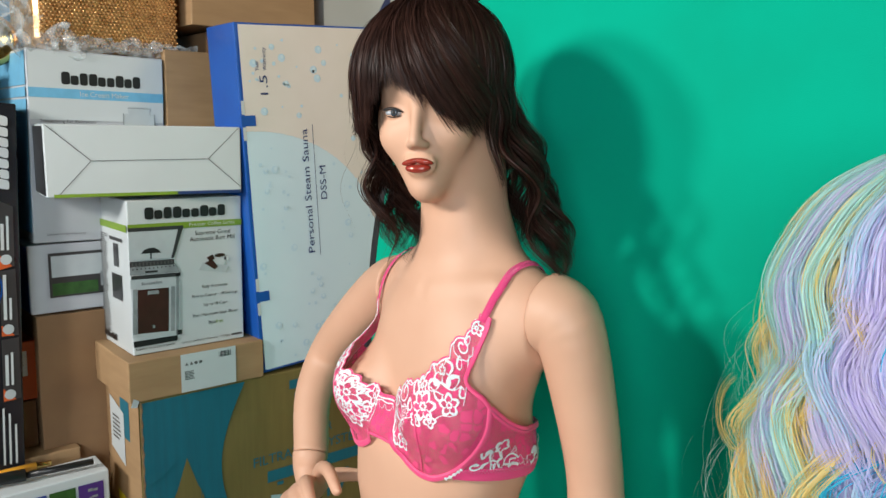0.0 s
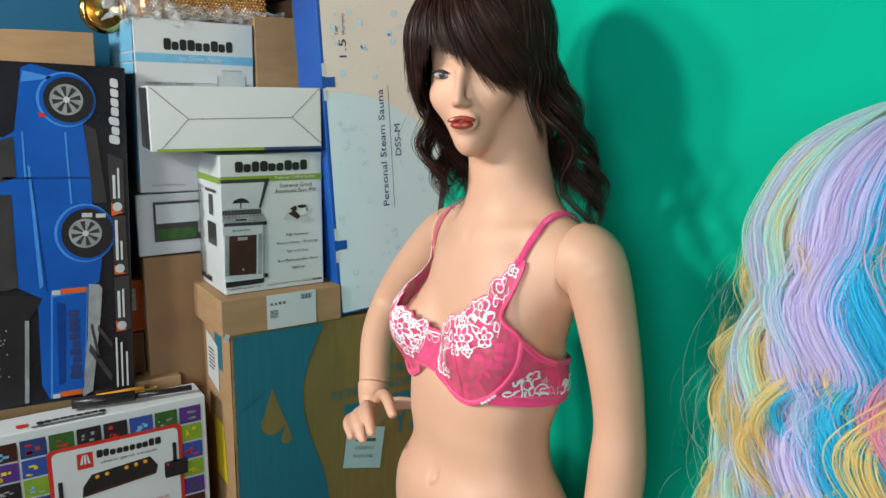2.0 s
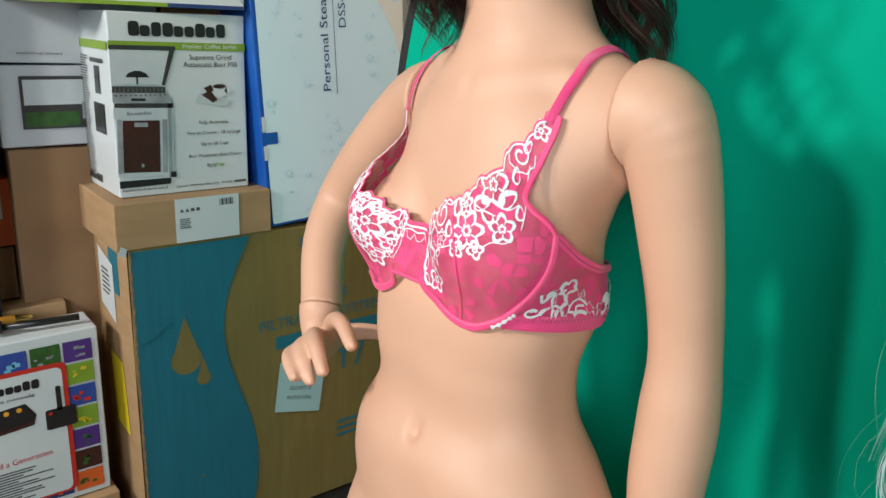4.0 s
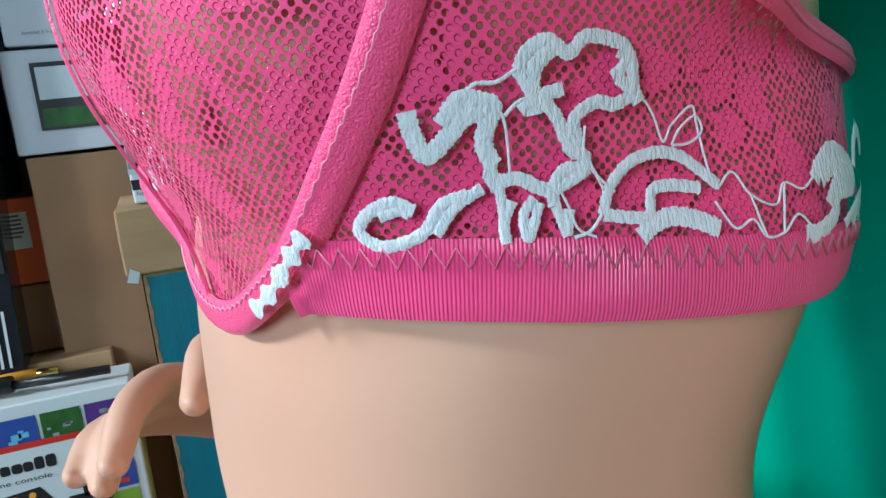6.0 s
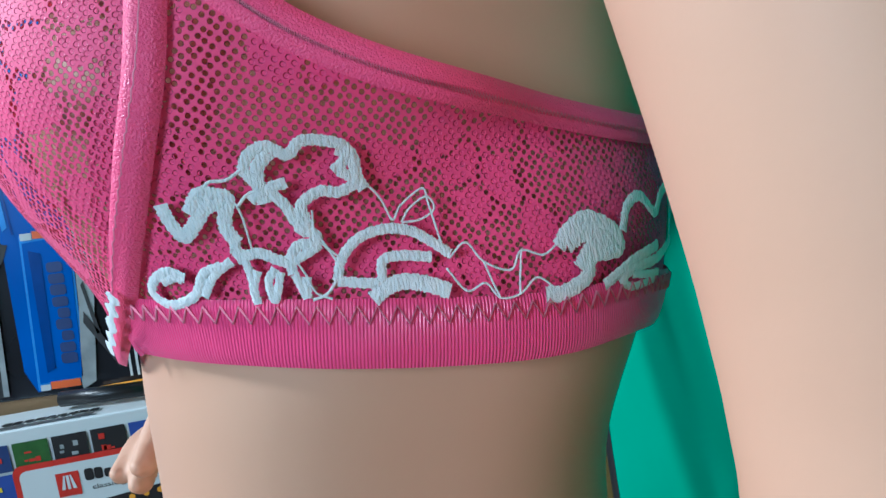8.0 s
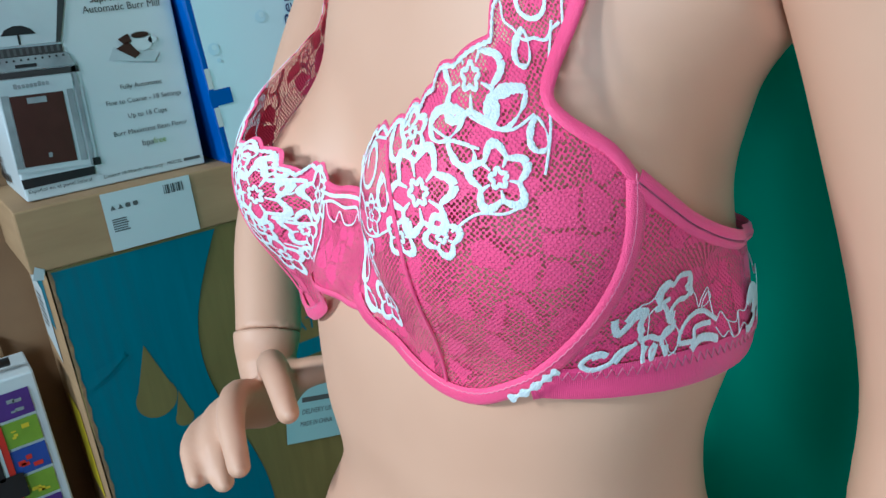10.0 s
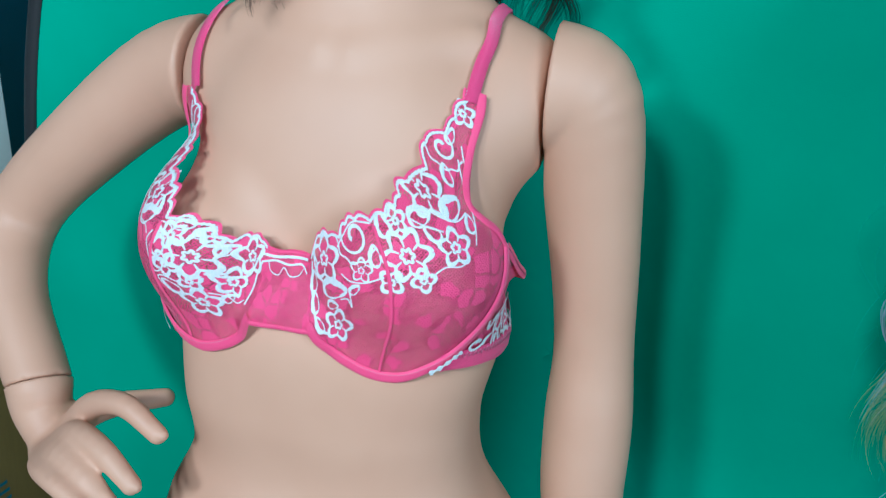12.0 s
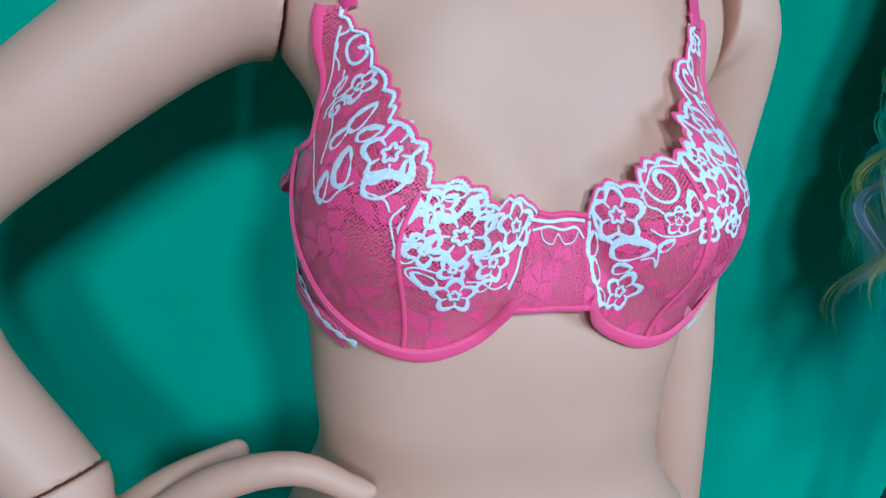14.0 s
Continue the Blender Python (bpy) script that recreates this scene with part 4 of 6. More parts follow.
    prof = [(0.0, 0.0), (0.028, 0.002), (0.034, 0.008), (0.040, 0.010), (0.046, 0.006), (0.050, 0.0), (0.046, -0.004), (0.0, -0.004)]
    for r, x in prof:
        verts += [(x, r * math.cos(2 * math.pi * k / n), 0.045 + r * math.sin(2 * math.pi * k / n)) for k in range(n)]
    for i in range(len(prof) - 1):
        for k in range(n):
            faces.append((i * n + k, i * n + (k + 1) % n, (i + 1) * n + (k + 1) % n, (i + 1) * n + k))
    mesh("dish", verts, faces, BRASS, p, smooth=True)


def wrapped_parcel():
    """Amber foil in bubble film: a soft block covered with rows of small bubbles."""
    t = thing("bubble_wrapped_parcel", (-0.93, -0.262, 1.548), label="amber foil parcel in clear bubble wrap on the stack", category="parcel")
    part("foil_block", block((0.20, 0.28, 0.16), (-0.10, 0.14, 0.0), 0.02, 3), FOIL, t, "amber foil parcel")
    verts, faces = [], []
    for j in range(34):
        for k in range(22):
            y, z, r = 0.012 + 0.0078 * j + 0.0039 * (k % 2), 0.010 + 0.0066 * k, 0.0033
            b = len(verts)
            verts.append((0.0026 + 0.003, y, z))
            verts += [(0.001, y + r * math.cos(2 * math.pi * i / 8), z + r * math.sin(2 * math.pi * i / 8)) for i in range(8)]
            verts += [(0.0034, y + 0.7 * r * math.cos(2 * math.pi * i / 8), z + 0.7 * r * math.sin(2 * math.pi * i / 8)) for i in range(8)]
            for i in range(8):
                faces.append((b + 1 + i, b + 1 + (i + 1) % 8, b + 9 + (i + 1) % 8, b + 9 + i))
                faces.append((b + 9 + i, b + 9 + (i + 1) % 8, b))
    tagged(mesh("bubble_film", verts, faces, FOIL, t, "rows of air bubbles", smooth=True), kind="stuff")
    bm = bmesh.new()
    bmesh.ops.create_grid(bm, x_segments=30, y_segments=30, size=0.5)
    for v in bm.verts:
        y, z = v.co.x, v.co.y
        q = noise.noise_vector((y * 9, z * 9, 3.0)) * 0.03
        v.co = (0.03 + q.x - 0.10 * (z + 0.5), -0.075 + 0.15 * (y + 0.5) + q.y, -0.012 + 0.16 * (z + 0.5) + q.z)
    part("loose_film", bm, FILM, t, "crumpled clear film", smooth=True)
    bm = bmesh.new()
    bmesh.ops.create_grid(bm, x_segments=40, y_segments=10, size=0.5)
    for v in bm.verts:
        y, z = v.co.x, v.co.y
        q = noise.noise_vector((y * 16, z * 6, 8.0)) * 0.016
        v.co = (0.02 + q.x, 0.05 + 0.26 * (y + 0.5), -0.004 + 0.03 * (z + 0.5) + q.z)
    part("loose_film", bm, FILM, t, "crumpled clear film", smooth=True)


FOIL = material("amber_foil", (0.72, 0.42, 0.17), 0.28, (0.50, 0.26, 0.09), 60, metal=0.55)
FILM = material("clear_film", (0.80, 0.86, 0.88), 0.10)
FILM.node_tree.nodes["Principled BSDF"].inputs["Alpha"].default_value = 0.30
steam_sauna_box()
grinder_box()
plain_card_box()
ice_cream_box()
kraft_under_grinder()
teal_box()
truck_box()
console_box()
back_cartons()
wrapped_parcel()

# ---- the dressed mannequin: one moulded shell with painted lips and eyes ----
HEAD = pose(-0.012, -0.045, 1.4475, -3, -3, 34)
HEAD_INV = np.array(HEAD.inverted())


def to_head(p):
    return p @ HEAD_INV[:3, :3].T + HEAD_INV[:3, 3]


def head(p):
    q = to_head(p)
    d = ellipsoid(q, (0, .012, .018), (.070, .088, .078))
    d = smin(d, ellipsoid(q, (0, -.026, -.046), (.049, .052, .074)), .035)
    d = smin(d, ellipsoid(q, (0, -.052, -.112), (.015, .018, .015)), .030)
    for s in (-1, 1):
        d = smin(d, ellipsoid(q, (s * .033, -.050, -.052), (.018, .017, .016)), .025)
        d = smax(d, -ellipsoid(q, (s * .030, -.088, -.025), (.018, .014, .010)), .014)
        d = smin(d, ellipsoid(q, (s * .030, -.0655, -.027), (.0120, .0115, .0075)), .004)
        d = smin(d, ellipsoid(q, (s * .070, .012, -.030), (.008, .016, .028)), .006)
        d = smin(d, ellipsoid(q, (s * .007, -.0810, -.064), (.0058, .008, .0048)), .005)
    d = smin(d, limb(q, (0, -.076, -.012), (0, -.0925, -.060), .0050, .0066), .010)
    d = smin(d, ellipsoid(q, (0, -.0755, -.086), (.019, .007, .012)), .010)
    d = smin(d, limb(p, (.006, -.012, 1.27), (.004, -.022, 1.39), .049, .046), .02)
    return d


def shell(p):
    d = smin(torso(p, SKIN_BUST), head(p), 0.012)
    d = smax(d, -ellipsoid(p, NAVEL, (.0040, .0045, .0090)), 0.012)
    legs = np.minimum(limb(p, (-.05, -.055, .70), (-.07, -.04, FLOOR_Z), .095, .045), limb(p, (.13, -.055, .70), (.13, -.04, FLOOR_Z), .095, .045))
    d = smin(d, legs, 0.03)
    return smax(d, np.abs(p[..., 0] - 0.005) - 0.1385 - np.clip(1.12 - p[..., 2], 0, 1), 0.002)


NAVEL = (0.0213, -0.1386, 0.8941)
ARM_L = [((.1345, -.0034, 1.2020), .0490), ((.1694, -.0036, 1.1915), .0405), ((.1875, .0135, 1.0933), .0350), ((.1985, .0225, 1.0035), .0318), ((.2030, .0185, .9353), .0358), ((.2087, .0054, .8561), .0329), ((.2316, -.0089, .7241), .022)]
HAND_L = [((.232, -.010, .72), .023), ((.236, -.018, .66), .030), ((.236, -.028, .60), .020), ((.234, -.034, .54), .010)]
ARM_R = [((-.1049, -.0031, 1.191), .0452), ((-.1705, .0058, 1.1791), .0405), ((-.2518, .0024, 1.1168), .0361), ((-.3216, -.0017, 1.0447), .0325), ((-.3064, -.0417, .9866), .0285), ((-.2491, -.081, .923), .0257)]
HAND_R = [((-.2465, -.0835, .9235), .0262), ((-.240, -.090, .905), .023), ((-.222, -.098, .885), .020)]
FINGERS = [
    [((-.208, -.094, .892), .013), ((-.170, -.112, .934), .0105), ((-.130, -.126, .950), .0088), ((-.096, -.135, .938), .0070)],
    [((-.206, -.104, .886), .013), ((-.160, -.142, .928), .0100), ((-.122, -.162, .934), .0085), ((-.092, -.172, .920), .0068)],
    [((-.212, -.110, .880), .012), ((-.168, -.152, .916), .0098), ((-.132, -.172, .920), .0082), ((-.106, -.179, .906), .0066)],
    [((-.220, -.112, .876), .011), ((-.180, -.158, .904), .0090), ((-.146, -.182, .914), .0076), ((-.118, -.191, .908), .0060)],
    [((-.222, -.086, .892), .014), ((-.190, -.064, .905), .0105), ((-.152, -.045, .911), .0080)],
]


def arm_left(p):
    d = chain(p, ARM_L + HAND_L[1:])
    return smax(d, 0.1465 - p[..., 0] - np.clip(1.10 - p[..., 2], 0, 1), 0.0015)


def arm_right(p):
    d = chain(p, ARM_R)
    d = smax(d, p[..., 0] + 0.1365 - np.clip(1.10 - p[..., 2], 0, 1), 0.0015)
    cut = (p - np.array((-.247, -.083, .925))) @ np.array((.42, -.38, -.82))
    return smax(d, cut, 0.0012)


def hand_right(p):
    d = chain(p, [((-.262, -.072, .938), .0262)] + HAND_R)
    for f in FINGERS:
        d = smin(d, chain(p, f, 4), 0.009)
    for f in FINGERS[:4]:
        a, b = np.array(f[-2][0]), np.array(f[-1][0])
        w = (b - a) / np.linalg.norm(b - a)
        up_ = np.array((0, 0, 1.0)) - w[2] * w
        up_ /= np.linalg.norm(up_)
        r = f[-1][1]
        d = smin(d, limb(p, b - 0.0045 * w + 0.56 * r * up_, b + 0.0045 * w + 0.40 * r * up_, 0.62 * r, 0.60 * r), 0.0008)
    cut = 0.0012 - (p - np.array((-.247, -.083, .925))) @ np.array((.42, -.38, -.82))
    return smax(d, cut, 0.0012)


def eyes_and_lips():
    """Small painted pieces of the face, in the head's frame: eyeball, iris, lash line, brow and lips."""
    out = []
    def piece(c, r, m, turn=0.0, rings=14, bend=0.0):
        v, f = [], []
        for i in range(rings + 1):
            a = math.pi * i / rings
            for k in range(2 * rings):
                b = math.pi * k / rings
                x, y, z = r[0] * math.sin(a) * math.cos(b), r[1] * math.cos(a), r[2] * math.sin(a) * math.sin(b)
                z += bend * (x / r[0]) ** 2
                x, z = x * math.cos(turn) - z * math.sin(turn), x * math.sin(turn) + z * math.cos(turn)
                v.append(HEAD @ Vector((c[0] + x, c[1] + y + 2.6 * x * x, c[2] + z)))
        for i in range(rings):
            for k in range(2 * rings):
                f.append((i * 2 * rings + k, i * 2 * rings + (k + 1) % (2 * rings), (i + 1) * 2 * rings + (k + 1) % (2 * rings), (i + 1) * 2 * rings + k))
        out.append((np.array(v), np.array(f), m))
    for s in (-1, 1):
        piece((s * .030, -.0705, -.0275), (.0105, .0075, .0040), 2, s * 0.08)
        piece((s * .028, -.0768, -.0270), (.0044, .0020, .0044), 3)
        piece((s * .028, -.0783, -.0270), (.0020, .0010, .0020), 4)
        piece((s * .030, -.0752, -.0228), (.0128, .0032, .0020), 4, s * 0.12, bend=-.0030)
        piece((s * .030, -.0738, -.0320), (.0098, .0024, .0007), 4, s * 0.05, bend=.002)
        piece((s * .0068, -.0838, -.0825), (.0118, .0052, .0036), 1, -s * 0.20)
    piece((0, -.0828, -.0905), (.0150, .0060, .0050), 1, bend=.0012)
    return out


def mannequin():
    vs, fs, idx, base = [], [], [], 0
    pieces = [(shell, (-.16, -.20, FLOOR_Z), (.23, .12, .70), 0.007), (shell, (-.16, -.20, .70), (.23, .12, 1.30), 0.0038),
              (shell, (-.10, -.16, 1.30), (.12, .10, 1.58), 0.0028), (arm_left, (.10, -.09, .50), (.28, .11, 1.30), 0.0034),
              (arm_right, (-.37, -.13, .88), (-.10, .07, 1.26), 0.0034), (hand_right, (-.31, -.21, .84), (-.07, -.02, .99), 0.0020)]
    for field, lo, hi, step in pieces:
        if field is shell:
            top = hi[2]
            v, f = nets(field, (lo[0], lo[1], lo[2] - 2 * step), (hi[0], hi[1], hi[2] + 2 * step), step)
            v = settle(field, v)
            zc = v[f][:, :, 2].mean(1)
            lid = (zc > lo[2] - 0.6 * step) & (zc < top + 0.6 * step)
            f = f[lid]
        else:
            v, f = nets(field, lo, hi, step)
            v = settle(field, v)
        vs.append(v), fs.append(f + base), idx.append(np.zeros(len(f), int))
        base += len(v)
    for v, f, m in eyes_and_lips():
        vs.append(v), fs.append(f + base), idx.append(np.full(len(f), m))
        base += len(v)
    ob = mesh("mannequin", np.concatenate(vs), np.concatenate(fs), [SKIN, LIPS, EYEWHITE, IRIS, LASH, BROW], smooth=True, index=np.concatenate(idx))
    return tagged(ob, "tan plastic female shop mannequin with jointed arms and painted lips", "mannequin")


mannequin()

# ---- the lace bra, laid on the mannequin's skin by bearing (degrees round the chest) and height ----
def cloth_material(name, colour, rough, holes=0.0, pitch=0.0017, ribs=0.0, sheen=0.12, dense=0.5, dark=None, motif=70.0):
    """Pink knit: an open net by UV in metres, closed up where its woven leaves are; or a ribbed satin elastic."""
    m = bpy.data.materials.new(name)
    m.use_nodes = True
    nt = m.node_tree
    N, L = nt.nodes.new, nt.links.new
    b = nt.nodes["Principled BSDF"]
    b.inputs["Roughness"].default_value, b.inputs["Sheen Weight"].default_value = rough, sheen
    uv = N("ShaderNodeUVMap")
    uv.uv_map = "metres"
    warp = N("ShaderNodeTexNoise")
    warp.inputs["Scale"].default_value, warp.inputs["Detail"].default_value = 1.3 * motif, 1.0
    L(uv.outputs["UV"], warp.inputs["Vector"])
    bend = N("ShaderNodeVectorMath")
    bend.operation = "MULTIPLY_ADD"
    bend.inputs[1].default_value = (0.55 / motif, 0.55 / motif, 0)
    L(warp.outputs["Color"], bend.inputs[0])
    L(uv.outputs["UV"], bend.inputs[2])
    cell, rim_ = N("ShaderNodeTexVoronoi"), N("ShaderNodeTexVoronoi")
    rim_.feature = "DISTANCE_TO_EDGE"
    for v in (cell, rim_):
        v.voronoi_dimensions = "2D"
        v.inputs["Scale"].default_value = motif
        L(bend.outputs["Vector"], v.inputs["Vector"])
    pick = N("ShaderNodeSeparateColor")
    L(cell.outputs["Color"], pick.inputs["Color"])
    woven = N("ShaderNodeMath")
    woven.operation = "GREATER_THAN"
    woven.inputs[1].default_value = dense
    L(pick.outputs["Red"], woven.inputs[0])
    gap = N("ShaderNodeMapRange")
    gap.inputs["From Min"].default_value, gap.inputs["From Max"].default_value = 0.07, 0.09
    L(rim_.outputs["Distance"], gap.inputs["Value"])
    leaf = N("ShaderNodeMath")
    leaf.operation = "MULTIPLY"
    L(woven.outputs["Value"], leaf.inputs[0])
    L(gap.outputs["Result"], leaf.inputs[1])
    mix = N("ShaderNodeMix")
    mix.data_type = "RGBA"
    mix.inputs[6].default_value, mix.inputs[7].default_value = (*colour, 1), (*(dark or tuple(0.78 * v for v in colour)), 1)
    L(leaf.outputs["Value"], mix.inputs[0])
    L(mix.outputs[2], b.inputs["Base Color"])
    height = None
    if ribs:
        w = N("ShaderNodeTexWave")
        w.inputs["Scale"].default_value, w.inputs["Distortion"].default_value = 0.314 / ribs, 0.4
        L(uv.outputs["UV"], w.inputs["Vector"])
        height = w.outputs["Fac"]
    if holes:
        mp = N("ShaderNodeMapping")
        mp.inputs["Rotation"].default_value = (0, 0, radians(45))
        L(uv.outputs["UV"], mp.inputs["Vector"])
        v = N("ShaderNodeTexVoronoi")
        v.voronoi_dimensions = "2D"
        v.inputs["Scale"].default_value, v.inputs["Randomness"].default_value = 1 / pitch, 0.34
        L(mp.outputs["Vector"], v.inputs["Vector"])
        k = N("ShaderNodeMapRange")
        k.inputs["From Min"].default_value, k.inputs["From Max"].default_value = holes - 0.06, holes + 0.06
        L(v.outputs["Distance"], k.inputs["Value"])
        shut = N("ShaderNodeMath")
        shut.operation = "MAXIMUM"
        L(k.outputs["Result"], shut.inputs[0])
        L(leaf.outputs["Value"], shut.inputs[1])
        L(shut.outputs["Value"], b.inputs["Alpha"])
        height = k.outputs["Result"]
    else:
        thread = N("ShaderNodeTexNoise")
        thread.inputs["Scale"].default_value = 2000
        L(uv.outputs["UV"], thread.inputs["Vector"])
        height = height or thread.outputs["Fac"]
    u = N("ShaderNodeBump")
    u.inputs["Strength"].default_value, u.inputs["Distance"].default_value = 0.8, 0.00022 if ribs else 0.0006
    L(height, u.inputs["Height"])
    L(u.outputs["Normal"], b.inputs["Normal"])
    return m


PINK = (0.95, 0.072, 0.240)
NET = cloth_material("pink_net", PINK, 0.6, holes=0.31, pitch=0.0017, dense=0.45, dark=(0.95, 0.068, 0.24), motif=105.0)
NET_CUP = cloth_material("pink_cup_net", PINK, 0.6, holes=0.35, pitch=0.0015, dense=0.58, dark=(0.95, 0.075, 0.24), motif=90.0)
SATIN = cloth_material("pink_satin_elastic", (0.93, 0.072, 0.250), 0.25, ribs=0.0008, sheen=0.15, dense=2.0)
PLUSH = cloth_material("pink_plush_binding", (0.96, 0.078, 0.24), 0.45, sheen=0.15, dense=2.0)
STITCH = material("pale_pink_thread", (0.85, 0.24, 0.36), 0.5, scale=300)
THREAD = material("white_embroidery", (0.88, 0.91, 0.92), 0.55, (0.74, 0.79, 0.82), 900, bump=0.6, bump_scale=1600, stretch=(1, 1, 0.35))
WIDE = 0.135


def smooth_line(pts, n=12, closed=False):
    """A dense curve through (bearing, height) points."""
    p = np.array(pts, float)
    if closed:
        p = np.vstack([p[-1], p, p[0], p[1]])
    k = np.arange(len(p), dtype=float)
    t = np.linspace(1 if closed else 0, len(p) - (2 if closed else 1), (len(pts) - (0 if closed else 1)) * n + 1)
    return np.stack([ramp(t, k, p[:, 0]), ramp(t, k, p[:, 1])], -1)


def ribbon_data(line, width, off, rise, cols=5, base=0, slack=None):
    """A raised band along a (bearing, height) line: vertices, faces, uv. slack: the bearing where the band stands off the skin."""
    U = np.stack([np.radians(line[:, 0]) * WIDE, line[:, 1]], -1)
    d = np.gradient(U, axis=0)
    d /= np.linalg.norm(d, axis=1, keepdims=True) + 1e-12
    side = np.stack([-d[:, 1], d[:, 0]], -1)
    w = np.broadcast_to(np.asarray(width, float), len(line))[:, None]
    s = np.linspace(-0.5, 0.5, cols)
    grid = U[:, None] + side[:, None] * (s[None, :, None] * w[:, :, None])
    dome = rise * np.clip(1 - np.abs(2 * s) ** 5, 0, 1)
    offs = np.broadcast_to(off + dome, grid.shape[:2])
    if slack is not None:
        offs = offs + SLACK * np.exp(-(((line[:, 0] - slack) / 11) ** 2))[:, None]
    P = around(np.degrees(grid[..., 0] / WIDE), grid[..., 1], offs)
    along = np.concatenate([[0], np.cumsum(np.linalg.norm(np.diff(U, axis=0), axis=1))])
    uv = np.stack([np.broadcast_to(along[:, None], grid.shape[:2]), s[None] * w], -1)
    i, j = np.meshgrid(np.arange(len(line) - 1), np.arange(cols - 1), indexing="ij")
    a = (i * cols + j).ravel() + base
    return P.reshape(-1, 3), np.stack([a, a + cols, a + cols + 1, a + 1], 1), uv.reshape(-1, 2)


SLACK = 0.0085


def ribbon(name, line, width, off, rise, mat, parent, label="", cols=5, slack=None):
    v, f, uv = ribbon_data(np.asarray(line), width, off, rise, cols, slack=slack)
    return mesh(name, v, f, mat, parent, label, smooth=True, uv=uv)


def patch(name, low, high, off, mat, parent, label="", nu=90, nv=28, slack=None):
    """Cloth between two (bearing, height) lines."""
    def even(line):
        U = np.stack([np.radians(line[:, 0]) * WIDE, line[:, 1]], -1)
        s = np.concatenate([[0], np.cumsum(np.linalg.norm(np.diff(U, axis=0), axis=1))])
        t = np.linspace(0, s[-1], nu)
        return np.stack([np.interp(t, s, line[:, 0]), np.interp(t, s, line[:, 1])], -1)
    a, b = even(low), even(high)
    k = np.linspace(0, 1, nv)[None, :, None]
    g = a[:, None] * (1 - k) + b[:, None] * k
    if slack is not None:
        off = off + SLACK * np.exp(-(((g[..., 0] - slack) / 11) ** 2)) * np.broadcast_to(k[..., 0], g.shape[:2]) ** 8
    P = around(g[..., 0], g[..., 1], off)
    i, j = np.meshgrid(np.arange(nu - 1), np.arange(nv - 1), indexing="ij")
    q = (i * nv + j).ravel()
    uv = np.stack([np.radians(g[..., 0]) * WIDE, g[..., 1]], -1)
    return mesh(name, P.reshape(-1, 3), np.stack([q, q + nv, q + nv + 1, q + 1], 1), mat, parent, label, smooth=True, uv=uv.reshape(-1, 2))


EDGE = []


def within(p, poly):
    """Which (bearing, height) points lie inside the outline."""
    x, y = p[:, 0], p[:, 1]
    ok = np.zeros(len(p), bool)
    for (x0, y0), (x1, y1) in zip(poly, np.roll(poly, -1, axis=0)):
        if y0 != y1:
            ok ^= ((y0 > y) != (y1 > y)) & (x < (x1 - x0) * (y - y0) / (y1 - y0) + x0)
    return ok


def motif(name, strokes, parent, off=0.0030, label=""):
    """One embroidered piece from strokes (line, width): flat satin stitch with slightly ragged edges, trimmed at the cloth's edge."""
    V, F, base = [], [], 0
    for line, width in strokes:
        line = np.asarray(line)
        w = np.broadcast_to(np.asarray(width, float), len(line)) * (1 + 0.10 * np.sin(np.arange(len(line)) * 2.9) + 0.07 * np.sin(np.arange(len(line)) * 1.3 + base))
        ok = within(line, EDGE[-1]) if EDGE else np.ones(len(line), bool)
        cuts = np.flatnonzero(np.diff(np.concatenate([[0], ok.astype(int), [0]])))
        for a, b in zip(cuts[::2], cuts[1::2]):
            if b - a < 4:
                continue
            v, f, _ = ribbon_data(line[a:b], w[a:b], off, 0.00015, 6, base)
            V.append(v), F.append(f)
            base += len(v)
    if not V:
        return None
    return mesh(name, np.concatenate(V), np.concatenate(F), THREAD, parent, label, smooth=True)


def ring_line(c, r, petals=0, depth=0.0, turn=0.0, n=60, squash=1.0, part_of=1.0):
    a = np.linspace(0, 2 * np.pi * part_of, n)
    rr = r * (1 + depth * np.cos(petals * a))
    x, z = rr * np.cos(a + turn), squash * rr * np.sin(a + turn)
    return np.stack([c[0] + np.degrees(x / WIDE), c[1] + z], -1)


def flower(parent, c, r, petals=5, turn=0.0, off=0.0030, heavy=1.0):
    """An open blossom: thick lobed outline, notches between the petals and a small starry heart."""
    lobes = np.linspace(0, 2 * np.pi * petals, 100)
    s = [(ring_line(c, r * 0.84, petals, 0.20, turn, n=100), 0.0026 * heavy * (1 + 0.30 * np.cos(lobes))), (ring_line(c, r * 0.24, petals, 0.25, turn, n=40), 0.0017 * heavy)]
    for k in range(petals):
        a = turn + 2 * math.pi * (k + 0.5) / petals + 0.12 * math.sin(7 * k + 40 * r)
        t = np.linspace(0.34, 0.72, 8)
        s.append((np.stack([c[0] + np.degrees(r * t * np.cos(a) / WIDE), c[1] + r * t * np.sin(a)], -1), np.linspace(0.0008, 0.0020, 8) * heavy))
    return motif("embroidered_flower", s, parent, off)


def swirl(parent, c, r, turn=0.0, hand=1, off=0.0030):
    a = np.linspace(0, 2.5 * np.pi, 60)
    rr = r * (1 - 0.80 * a / a[-1])
    line = np.stack([c[0] + np.degrees(rr * np.cos(hand * a + turn) / WIDE), c[1] + rr * np.sin(hand * a + turn)], -1)
    line2 = ring_line(c, r * 1.28, 9, 0.05, turn, part_of=0.55)
    return motif("embroidered_swirl", [(line, np.linspace(0.0012, 0.0026, 60)), (line2, 0.0012)], parent, off)


